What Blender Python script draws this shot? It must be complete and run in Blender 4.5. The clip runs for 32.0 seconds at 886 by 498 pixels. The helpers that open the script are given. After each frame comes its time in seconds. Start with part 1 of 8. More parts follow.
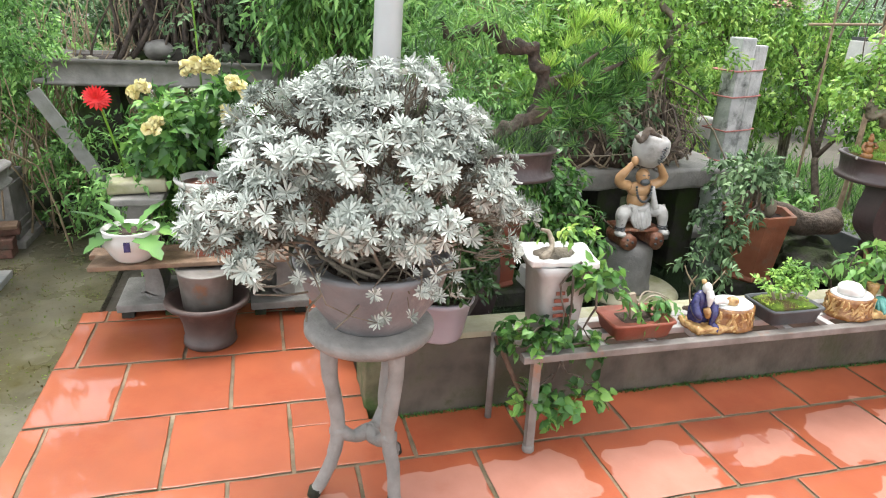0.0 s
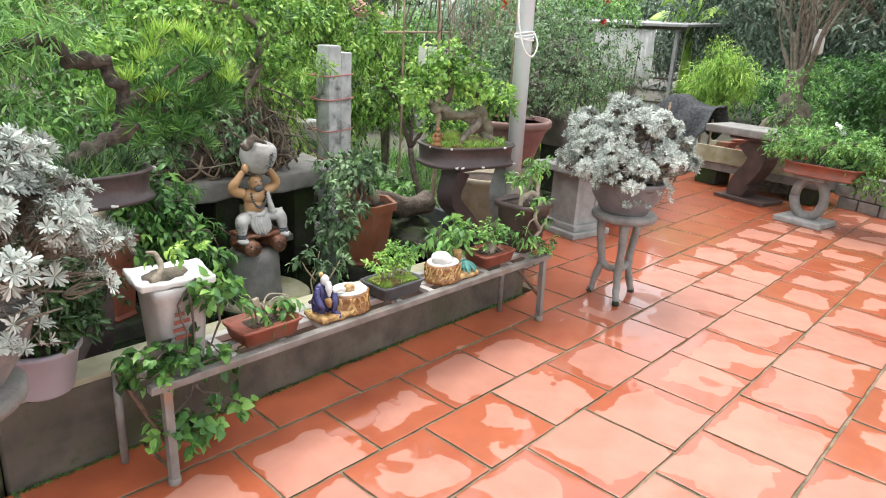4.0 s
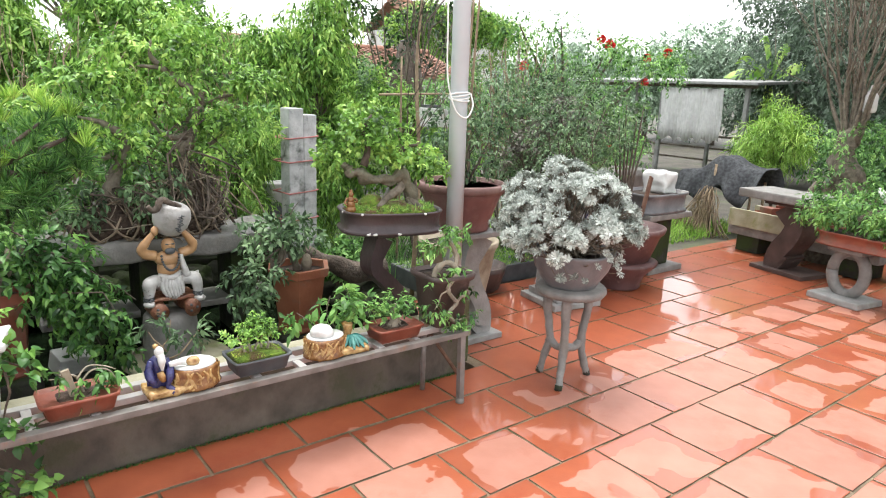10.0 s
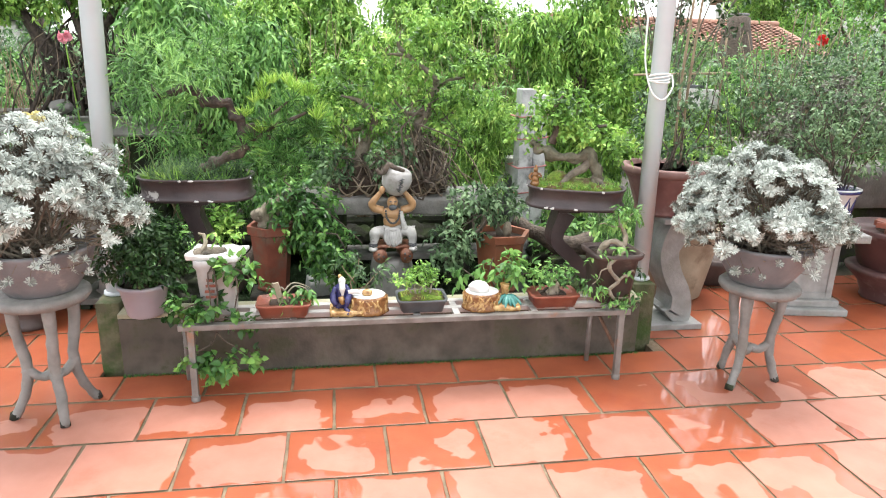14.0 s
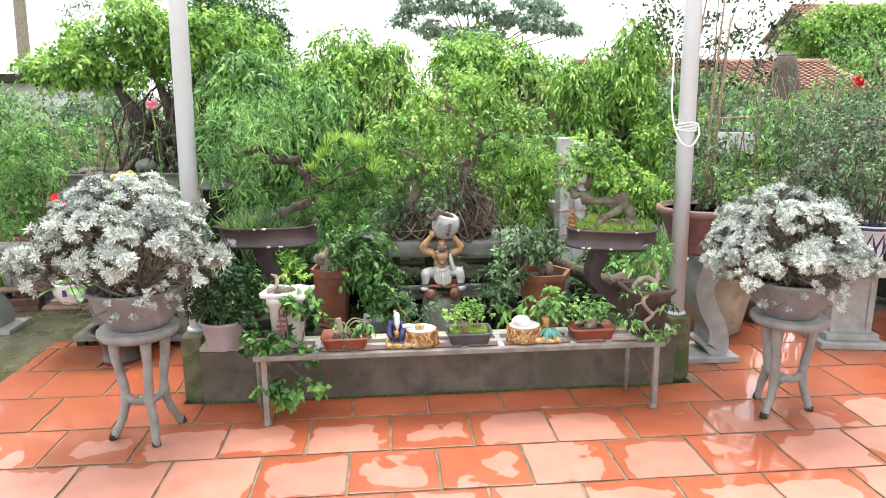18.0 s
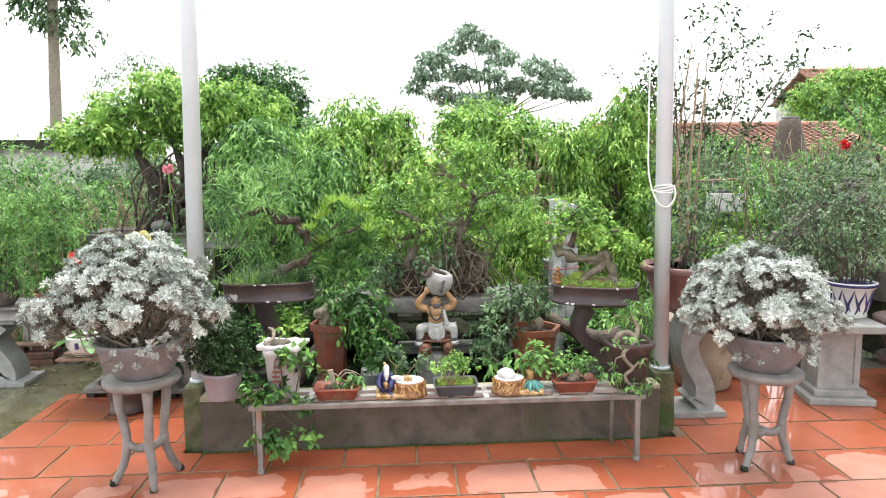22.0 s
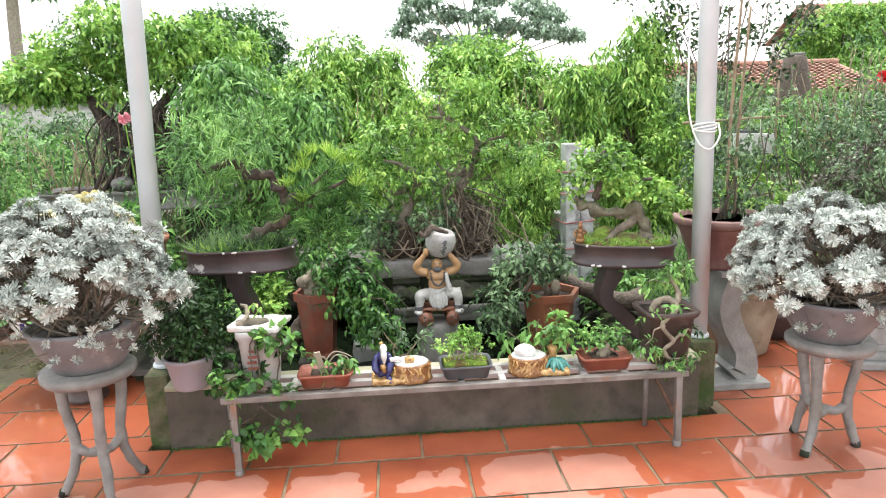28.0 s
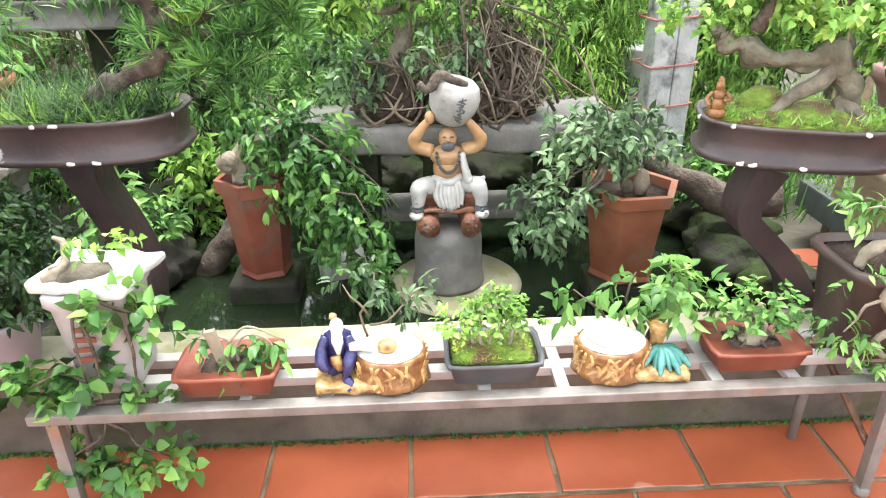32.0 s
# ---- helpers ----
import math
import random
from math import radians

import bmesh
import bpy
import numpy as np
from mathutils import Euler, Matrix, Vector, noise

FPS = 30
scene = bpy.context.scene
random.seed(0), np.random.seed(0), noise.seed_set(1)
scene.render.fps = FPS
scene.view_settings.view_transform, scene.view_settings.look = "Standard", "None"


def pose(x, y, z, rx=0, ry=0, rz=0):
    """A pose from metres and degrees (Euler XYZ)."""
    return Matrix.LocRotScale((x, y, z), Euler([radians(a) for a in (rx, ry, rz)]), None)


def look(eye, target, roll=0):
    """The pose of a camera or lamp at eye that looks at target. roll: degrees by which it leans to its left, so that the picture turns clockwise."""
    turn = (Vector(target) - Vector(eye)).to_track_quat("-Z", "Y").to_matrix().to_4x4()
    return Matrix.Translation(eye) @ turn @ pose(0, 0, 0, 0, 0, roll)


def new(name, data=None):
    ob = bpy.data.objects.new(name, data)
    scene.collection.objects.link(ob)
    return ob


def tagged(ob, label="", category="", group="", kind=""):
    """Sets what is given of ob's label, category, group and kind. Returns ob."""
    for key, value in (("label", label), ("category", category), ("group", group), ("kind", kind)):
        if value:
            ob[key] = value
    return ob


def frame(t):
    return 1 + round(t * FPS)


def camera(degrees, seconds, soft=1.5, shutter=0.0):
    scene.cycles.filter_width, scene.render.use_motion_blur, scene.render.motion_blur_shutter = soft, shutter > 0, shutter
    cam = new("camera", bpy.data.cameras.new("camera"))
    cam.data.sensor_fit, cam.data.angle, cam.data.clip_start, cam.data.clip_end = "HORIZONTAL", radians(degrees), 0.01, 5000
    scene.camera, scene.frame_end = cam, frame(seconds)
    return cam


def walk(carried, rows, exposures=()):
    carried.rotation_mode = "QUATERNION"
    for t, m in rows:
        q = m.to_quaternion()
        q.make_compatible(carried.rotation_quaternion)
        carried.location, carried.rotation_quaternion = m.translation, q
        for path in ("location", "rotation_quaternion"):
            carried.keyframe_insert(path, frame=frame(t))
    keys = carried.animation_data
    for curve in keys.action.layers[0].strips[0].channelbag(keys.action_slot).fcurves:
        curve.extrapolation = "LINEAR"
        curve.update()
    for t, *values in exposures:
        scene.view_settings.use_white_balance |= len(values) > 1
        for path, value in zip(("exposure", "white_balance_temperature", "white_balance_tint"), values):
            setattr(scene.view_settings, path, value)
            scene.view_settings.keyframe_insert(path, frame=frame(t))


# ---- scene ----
cam = camera(67.7, 32.0, 1.1)
PATH = [
    (0, (-0.434, -1.964, 1.38), (0.084, -0.16, 0.688), 3.0),
    (1, (-0.497, -1.982, 1.383), (0.274, -0.268, 0.699), 3.4),
    (1.5, (-0.474, -1.966, 1.406), (0.433, -0.325, 0.708), 3.6),
    (2, (-0.436, -2.006, 1.414), (0.589, -0.432, 0.726), 3.4),
    (2.5, (-0.407, -2.026, 1.409), (0.75, -0.544, 0.727), 3.6),
    (3, (-0.387, -2.037, 1.409), (0.888, -0.649, 0.738), 3.5),
    (3.5, (-0.373, -2.041, 1.411), (0.968, -0.708, 0.759), 3.3),
    (4, (-0.359, -2.058, 1.407), (1.039, -0.77, 0.784), 3.3),
    (4.5, (-0.348, -2.063, 1.417), (1.105, -0.82, 0.831), 3.2),
    (6.5, (-0.186, -2.09, 1.401), (1.335, -0.896, 0.891), 1.4),
    (7, (-0.143, -2.147, 1.403), (1.331, -0.884, 0.921), 0.2),
    (7.5, (-0.055, -2.28, 1.425), (1.385, -0.965, 0.979), 0.4),
    (8, (0.122, -2.29, 1.421), (1.57, -0.974, 1.004), 1.8),
    (8.5, (0.286, -2.297, 1.41), (1.684, -0.929, 0.992), 2.3),
    (9, (0.337, -2.36, 1.418), (1.671, -0.936, 0.981), 2.3),
    (9.5, (0.394, -2.457, 1.432), (1.645, -0.964, 0.982), 2.5),
    (10, (0.474, -2.488, 1.448), (1.67, -0.957, 0.977), 2.5),
    (10.5, (0.657, -2.483, 1.45), (1.766, -0.885, 0.982), 2.1),
    (11, (0.769, -2.508, 1.441), (1.798, -0.862, 0.959), 1.6),
    (11.5, (0.772, -2.616, 1.45), (1.7, -0.911, 0.968), 1.4),
    (12, (0.801, -2.758, 1.485), (1.609, -0.995, 0.995), 2.7),
    (12.5, (0.906, -2.82, 1.473), (1.606, -1.014, 0.975), 2.5),
    (13, (1.048, -2.856, 1.497), (1.525, -0.991, 0.953), 2.2),
    (13.5, (1.076, -2.928, 1.473), (1.44, -1.042, 0.917), 2.0),
    (14, (1.016, -3.031, 1.498), (1.328, -1.138, 0.934), 1.5),
    (14.5, (0.985, -3.108, 1.514), (1.285, -1.208, 0.964), 1.2),
    (15, (0.996, -3.14, 1.512), (1.263, -1.231, 0.978), 0.5),
    (15.5, (1.077, -3.164, 1.518), (1.282, -1.245, 0.994), 0.8),
    (17.5, (1.014, -3.344, 1.558), (1.15, -1.397, 1.12), -0.7),
    (18, (0.999, -3.34, 1.555), (1.161, -1.395, 1.119), -0.4),
    (18.5, (0.999, -3.336, 1.549), (1.156, -1.39, 1.114), -0.4),
    (19, (0.996, -3.337, 1.556), (1.157, -1.387, 1.139), -0.8),
    (19.5, (1.024, -3.36, 1.554), (1.173, -1.401, 1.18), -1.0),
    (20, (1.029, -3.398, 1.54), (1.2, -1.435, 1.202), -1.2),
    (20.5, (1.001, -3.447, 1.52), (1.205, -1.482, 1.207), -1.3),
    (21, (1.071, -3.489, 1.527), (1.275, -1.521, 1.233), -1.1),
    (21.5, (1.155, -3.543, 1.561), (1.292, -1.567, 1.284), -1.0),
    (22, (1.141, -3.547, 1.568), (1.253, -1.567, 1.312), -0.6),
    (22.5, (1.128, -3.547, 1.579), (1.257, -1.568, 1.319), -0.4),
    (23, (1.095, -3.544, 1.574), (1.245, -1.569, 1.296), 0.1),
    (23.5, (1.126, -3.537, 1.598), (1.246, -1.564, 1.297), 0.0),
    (24, (1.115, -3.524, 1.604), (1.233, -1.552, 1.291), 0.1),
    (24.5, (1.128, -3.521, 1.605), (1.247, -1.549, 1.293), -0.2),
    (26.5, (1.06, -3.388, 1.594), (1.203, -1.42, 1.263), -0.6),
    (27, (1.018, -3.315, 1.566), (1.179, -1.355, 1.202), -1.4),
    (27.5, (1.043, -3.16, 1.534), (1.199, -1.203, 1.152), -1.8),
    (28, (1.107, -2.967, 1.522), (1.246, -1.013, 1.117), -1.8),
    (28.5, (1.123, -2.772, 1.499), (1.267, -0.836, 1.019), -1.5),
    (29, (1.082, -2.576, 1.492), (1.282, -0.661, 0.953), -0.9),
    (29.5, (1.138, -2.352, 1.454), (1.351, -0.451, 0.872), -1.1),
    (30, (1.164, -2.119, 1.465), (1.366, -0.243, 0.802), -0.2),
    (30.5, (1.16, -1.909, 1.426), (1.354, -0.05, 0.715), 0.6),
    (31, (1.22, -1.736, 1.4), (1.376, 0.105, 0.634), -0.0),
    (31.5, (1.275, -1.594, 1.362), (1.338, 0.242, 0.571), -1.2),
    (32, (1.223, -1.482, 1.339), (1.294, 0.309, 0.451), -0.9),
]
EXPOSURES = ((0, 2.15), (2, 2.22), (4, 1.96), (8, 1.88), (11, 2.0), (13, 2.14), (18, 2.22), (21, 2.18), (23, 2.0), (27, 2.02), (29, 2.4), (32, 2.76))
walk(cam, [(t, look(eye, target, roll)) for t, eye, target, roll in PATH], EXPOSURES)

# ---- light ----
world = bpy.data.worlds.new("overcast_sky")
scene.world = world
world.use_nodes = True
wn, wl = world.node_tree.nodes, world.node_tree.links
wn.clear()
sky = wn.new("ShaderNodeTexSky")
sky.sky_type = "NISHITA"
sky.sun_disc = False
sky.sun_elevation, sky.sun_rotation = radians(76), radians(10)
sky.air_density, sky.dust_density, sky.ozone_density = 1.0, 1.5, 1.0
pale = wn.new("ShaderNodeHueSaturation")
pale.inputs["Saturation"].default_value = 0.12
wb = wn.new("ShaderNodeBackground")
wb.inputs["Strength"].default_value = 0.15
wo = wn.new("ShaderNodeOutputWorld")
wl.new(sky.outputs[0], pale.inputs["Color"])
wl.new(pale.outputs[0], wb.inputs["Color"])
wl.new(wb.outputs[0], wo.inputs["Surface"])
sun_data = bpy.data.lights.new("sun", "SUN")
sun_data.energy, sun_data.angle, sun_data.color = 0.8, radians(30), (1.0, 0.96, 0.9)
sun = new("sun", sun_data)
sun.matrix_world = look((1.8, 2.85, 9.0), (1.4, 0.6, 0))

# ---- materials ----
def mat(name, c1, c2, scale=8.0, rough=0.7, bump=0.0, bscale=60.0, metal=0.0, stain=None, stain_scale=2.5,
        stain_at=(0.52, 0.68), rand=0.0, island=0.0, rough2=None, spec=0.5, coat=0.0):
    """A surface with two scales of colour, stains with a shape of their own, fine relief and uneven gloss."""
    m = bpy.data.materials.new(name)
    m.use_nodes = True
    n, l = m.node_tree.nodes, m.node_tree.links
    b = n["Principled BSDF"]
    tc = n.new("ShaderNodeTexCoord")
    geo = n.new("ShaderNodeNewGeometry")
    info = n.new("ShaderNodeObjectInfo")
    n1 = n.new("ShaderNodeTexNoise")
    n1.inputs["Scale"].default_value, n1.inputs["Detail"].default_value = scale, 6.0
    l.new(tc.outputs["Object"], n1.inputs["Vector"])
    ramp = n.new("ShaderNodeValToRGB")
    ramp.color_ramp.elements[0].position, ramp.color_ramp.elements[1].position = 0.32, 0.7
    ramp.color_ramp.elements[0].color, ramp.color_ramp.elements[1].color = (*c1, 1), (*c2, 1)
    l.new(n1.outputs["Fac"], ramp.inputs["Fac"])
    colour = ramp.outputs["Color"]
    if stain:
        n2 = n.new("ShaderNodeTexNoise")
        n2.inputs["Scale"].default_value, n2.inputs["Detail"].default_value, n2.inputs["Roughness"].default_value = stain_scale, 8.0, 0.65
        l.new(geo.outputs["Position"], n2.inputs["Vector"])
        r2 = n.new("ShaderNodeMapRange")
        r2.inputs["From Min"].default_value, r2.inputs["From Max"].default_value = stain_at
        l.new(n2.outputs["Fac"], r2.inputs["Value"])
        mx = n.new("ShaderNodeMixRGB")
        l.new(r2.outputs[0], mx.inputs["Fac"])
        l.new(colour, mx.inputs["Color1"])
        mx.inputs["Color2"].default_value = (*stain, 1)
        colour = mx.outputs["Color"]
    if rand or island:
        hs = n.new("ShaderNodeHueSaturation")
        mr = n.new("ShaderNodeMapRange")
        amount = rand or island
        mr.inputs["To Min"].default_value, mr.inputs["To Max"].default_value = 1 - amount, 1 + amount
        l.new(info.outputs["Random"] if rand else geo.outputs["Random Per Island"], mr.inputs["Value"])
        l.new(mr.outputs[0], hs.inputs["Value"])
        l.new(colour, hs.inputs["Color"])
        colour = hs.outputs["Color"]
    l.new(colour, b.inputs["Base Color"])
    b.inputs["Metallic"].default_value = metal
    b.inputs["Specular IOR Level"].default_value = spec
    b.inputs["Coat Weight"].default_value = coat
    b.inputs["Coat Roughness"].default_value = 0.08
    if rough2 is not None:
        rr = n.new("ShaderNodeMapRange")
        rr.inputs["From Min"].default_value, rr.inputs["From Max"].default_value = 0.35, 0.65
        rr.inputs["To Min"].default_value, rr.inputs["To Max"].default_value = rough, rough2
        n3 = n.new("ShaderNodeTexNoise")
        n3.inputs["Scale"].default_value, n3.inputs["Detail"].default_value = 3.0, 4.0
        l.new(geo.outputs["Position"], n3.inputs["Vector"])
        l.new(n3.outputs["Fac"], rr.inputs["Value"])
        l.new(rr.outputs[0], b.inputs["Roughness"])
    else:
        b.inputs["Roughness"].default_value = rough
    if bump:
        nb = n.new("ShaderNodeTexNoise")
        nb.inputs["Scale"].default_value, nb.inputs["Detail"].default_value = bscale, 5.0
        l.new(tc.outputs["Object"], nb.inputs["Vector"])
        bp = n.new("ShaderNodeBump")
        bp.inputs["Strength"].default_value, bp.inputs["Distance"].default_value = bump, 0.01
        l.new(nb.outputs["Fac"], bp.inputs["Height"])
        l.new(bp.outputs[0], b.inputs["Normal"])
    return m


def leaf_mat(name, dark, mid, light, rough=0.45, through_light=0.28, spec=0.35, lift=1.5):
    """Leaves: colour differs leaf by leaf and from clump to clump; some light passes through."""
    dark, mid, light = ((r * (1.03 if lift > 1 else 1.0), g, min(0.6, b * (1.4 if lift > 1 else 1.0))) for r, g, b in (dark, mid, light))
    dark, mid, light = tuple(0.6 * c for c in dark), tuple(min(0.7, lift * c) for c in mid), tuple(min(0.72, 1.1 * lift * c) for c in light)
    m = bpy.data.materials.new(name)
    m.use_nodes = True
    n, l = m.node_tree.nodes, m.node_tree.links
    b, out = n["Principled BSDF"], n["Material Output"]
    geo = n.new("ShaderNodeNewGeometry")
    nz = n.new("ShaderNodeTexNoise")
    nz.inputs["Scale"].default_value, nz.inputs["Detail"].default_value = 5.0, 2.0
    l.new(geo.outputs["Position"], nz.inputs["Vector"])
    ma = n.new("ShaderNodeMath")
    ma.operation = "MULTIPLY_ADD"
    l.new(geo.outputs["Random Per Island"], ma.inputs[0])
    ma.inputs[1].default_value = 0.4
    l.new(nz.outputs["Fac"], ma.inputs[2])
    sub = n.new("ShaderNodeMath")
    sub.operation = "SUBTRACT"
    l.new(ma.outputs[0], sub.inputs[0])
    sub.inputs[1].default_value = 0.19
    ramp = n.new("ShaderNodeValToRGB")
    e = ramp.color_ramp.elements
    e[0].position, e[0].color, e[1].position, e[1].color = 0.22, (*dark, 1), 0.82, (*light, 1)
    k = e.new(0.52)
    k.color = (*mid, 1)
    l.new(sub.outputs[0], ramp.inputs["Fac"])
    l.new(ramp.outputs[0], b.inputs["Base Color"])
    b.inputs["Roughness"].default_value = rough
    b.inputs["Specular IOR Level"].default_value = spec
    tr = n.new("ShaderNodeBsdfTranslucent")
    l.new(ramp.outputs[0], tr.inputs["Color"])
    mix = n.new("ShaderNodeMixShader")
    mix.inputs["Fac"].default_value = through_light
    l.new(b.outputs[0], mix.inputs[1])
    l.new(tr.outputs[0], mix.inputs[2])
    l.new(mix.outputs[0], out.inputs["Surface"])
    return m


M = {}


def wet_tile():
    """Clay tiles after rain: the slightly raised middles have dried pale and matt, the rest is wet, deeper in colour and glossy."""
    m = mat("rain_wet_terracotta", (0.34, 0.144, 0.1), (0.41, 0.185, 0.133), 7.0, 0.5, 0.05, 120.0, rand=0.1, stain=(0.32, 0.1, 0.06), stain_scale=2.4, stain_at=(0.55, 0.75), spec=0.35)
    n, l = m.node_tree.nodes, m.node_tree.links
    b = n["Principled BSDF"]
    geo, tc = n.new("ShaderNodeNewGeometry"), n.new("ShaderNodeTexCoord")

    def wave(scale, detail, distortion):
        nz = n.new("ShaderNodeTexNoise")
        nz.inputs["Scale"].default_value, nz.inputs["Detail"].default_value, nz.inputs["Distortion"].default_value = scale, detail, distortion
        l.new(geo.outputs["Position"], nz.inputs["Vector"])
        return nz.outputs["Fac"]

    def calc(operation, one, two):
        k = n.new("ShaderNodeMath")
        k.operation = operation
        for socket, value in zip(k.inputs, (one, two)):
            if isinstance(value, float):
                socket.default_value = value
            else:
                l.new(value, socket)
        return k.outputs[0]

    def span(value, a, c, to_min=0.0, to_max=1.0):
        k = n.new("ShaderNodeMapRange")
        k.inputs["From Min"].default_value, k.inputs["From Max"].default_value = a, c
        k.inputs["To Min"].default_value, k.inputs["To Max"].default_value = to_min, to_max
        l.new(value, k.inputs["Value"])
        return k.outputs[0]

    info = n.new("ShaderNodeObjectInfo")
    move = n.new("ShaderNodeCombineXYZ")
    l.new(span(info.outputs["Random"], 0.0, 1.0, -0.05, 0.05), move.inputs[0])
    l.new(calc("MULTIPLY", calc("SINE", calc("MULTIPLY", info.outputs["Random"], 40.0), 0.0), 0.05), move.inputs[1])
    shift = n.new("ShaderNodeVectorMath")
    l.new(tc.outputs["Object"], shift.inputs[0])
    l.new(move.outputs[0], shift.inputs[1])
    ab = n.new("ShaderNodeVectorMath")
    ab.operation = "ABSOLUTE"
    l.new(shift.outputs[0], ab.inputs[0])
    sep = n.new("ShaderNodeSeparateXYZ")
    l.new(ab.outputs[0], sep.inputs[0])
    rim = span(calc("MAXIMUM", sep.outputs["X"], sep.outputs["Y"]), 0.1, 0.22, 0.0, 0.2)
    field = calc("ADD", calc("MULTIPLY", wave(3.4, 3.0, 0.5), 0.55), calc("MULTIPLY", wave(0.8, 2.0, 0.2), 0.45))
    place = n.new("ShaderNodeSeparateXYZ")
    l.new(geo.outputs["Position"], place.inputs[0])
    damp = calc("ADD", span(place.outputs["Y"], -0.75, -0.3, 0.0, 0.06), span(place.outputs["Y"], -0.36, -0.2, 0.0, 0.3))
    spread = span(calc("SINE", calc("MULTIPLY", info.outputs["Random"], 90.0), 0.0), -1.0, 1.0, -0.06, 0.06)
    dry = span(calc("ADD", calc("SUBTRACT", calc("SUBTRACT", field, rim), damp), spread), 0.415, 0.427)
    base = b.inputs["Base Color"].links[0].from_socket
    wet = n.new("ShaderNodeMixRGB")
    wet.blend_type = "MULTIPLY"
    wet.inputs["Color2"].default_value = (0.78, 0.42, 0.22, 1)
    l.new(span(dry, 0.0, 1.0, 1.0, 0.0), wet.inputs["Fac"])
    l.new(base, wet.inputs["Color1"])
    l.new(wet.outputs[0], b.inputs["Base Color"])
    l.new(span(dry, 0.0, 1.0, 1.0, 0.12), b.inputs["Coat Weight"])
    l.new(span(dry, 0.0, 1.0, 0.05, 0.25), b.inputs["Coat Roughness"])
    b.inputs["Coat IOR"].default_value = 1.45
    return m


M["tile"] = wet_tile()
M["joint"] = mat("mossy_mortar", (0.1, 0.075, 0.045), (0.28, 0.205, 0.135), 9.0, 0.8, 0.6, 90.0, stain=(0.085, 0.088, 0.04), stain_scale=6.0)
M["render"] = mat("weathered_cement_render", (0.047, 0.039, 0.03), (0.12, 0.101, 0.079), 9.0, 0.6, 0.4, 40.0, stain=(0.05, 0.05, 0.026), stain_scale=4.5, stain_at=(0.5, 0.62))
M["cap"] = mat("pale_mossy_cement", (0.25, 0.24, 0.15), (0.38, 0.36, 0.26), 9.0, 0.6, 0.3, 50.0, stain=(0.2, 0.22, 0.08), stain_scale=6.0)
M["pier"] = mat("mossy_pier", (0.06, 0.058, 0.03), (0.16, 0.15, 0.085), 12.0, 0.8, 0.6, 60.0, stain=(0.045, 0.075, 0.015), stain_scale=8.0, stain_at=(0.44, 0.6))
M["pole"] = mat("white_painted_pipe", (0.53, 0.58, 0.61), (0.6, 0.65, 0.68), 5.0, 0.35, 0.05, 30.0, stain=(0.5, 0.5, 0.47), stain_scale=3.0, stain_at=(0.6, 0.8))
M["stone"] = mat("grey_concrete", (0.145, 0.14, 0.13), (0.24, 0.23, 0.215), 14.0, 0.65, 0.4, 70.0, stain=(0.16, 0.15, 0.13), stain_scale=7.0)
M["stonelight"] = mat("pale_concrete", (0.2, 0.2, 0.193), (0.31, 0.31, 0.3), 12.0, 0.65, 0.35, 60.0, stain=(0.22, 0.23, 0.2), stain_scale=5.0)
# wet mossy stone, its tone lowered further to stand in for deep shade
M["darkstone"] = mat("wet_stone_with_shade", (0.018, 0.018, 0.014), (0.05, 0.047, 0.04), 9.0, 0.85, 0.7, 40.0, stain=(0.03, 0.045, 0.014), stain_scale=6.0, stain_at=(0.45, 0.6), spec=0.2)
M["bowl"] = mat("grey_clay_bowl", (0.115, 0.115, 0.12), (0.185, 0.187, 0.192), 9.0, 0.6, 0.3, 60.0, stain=(0.33, 0.31, 0.28), stain_scale=6.0, stain_at=(0.58, 0.7))
M["brownpot"] = mat("dark_brown_glaze", (0.04, 0.027, 0.024), (0.08, 0.053, 0.046), 9.0, 0.52, 0.15, 40.0, stain=(0.14, 0.11, 0.1), stain_scale=8.0, stain_at=(0.6, 0.75))
M["purplepot"] = mat("purple_brown_clay", (0.068, 0.031, 0.03), (0.115, 0.056, 0.052), 8.0, 0.5, 0.15, 40.0, stain=(0.26, 0.19, 0.17), stain_scale=5.0, stain_at=(0.58, 0.8))
M["terrarim"] = mat("worn_pale_rim", (0.16, 0.08, 0.07), (0.25, 0.15, 0.13), 12.0, 0.6, 0.2, 50.0)
M["pinkclay"] = mat("pink_brown_clay", (0.15, 0.068, 0.064), (0.24, 0.12, 0.11), 7.0, 0.55, 0.2, 40.0, stain=(0.32, 0.25, 0.22), stain_scale=4.0, stain_at=(0.55, 0.8))
M["redpot"] = mat("red_clay", (0.17, 0.042, 0.024), (0.26, 0.075, 0.042), 10.0, 0.55, 0.2, 50.0, stain=(0.16, 0.1, 0.07), stain_scale=6.0)
M["terracotta"] = mat("orange_clay", (0.21, 0.065, 0.03), (0.3, 0.11, 0.055), 8.0, 0.6, 0.2, 50.0, stain=(0.2, 0.13, 0.09), stain_scale=5.0)
M["mauvepot"] = mat("pale_mauve_plastic", (0.29, 0.26, 0.29), (0.38, 0.34, 0.37), 5.0, 0.45, 0.05, 30.0, stain=(0.33, 0.3, 0.29), stain_scale=5.0)
M["whiteglaze"] = mat("white_glaze", (0.45, 0.44, 0.42), (0.58, 0.57, 0.55), 6.0, 0.25, 0.05, 30.0, stain=(0.5, 0.46, 0.42), stain_scale=6.0, stain_at=(0.6, 0.8))
M["whitestone"] = mat("white_stone", (0.52, 0.52, 0.5), (0.66, 0.66, 0.64), 14.0, 0.5, 0.3, 60.0)
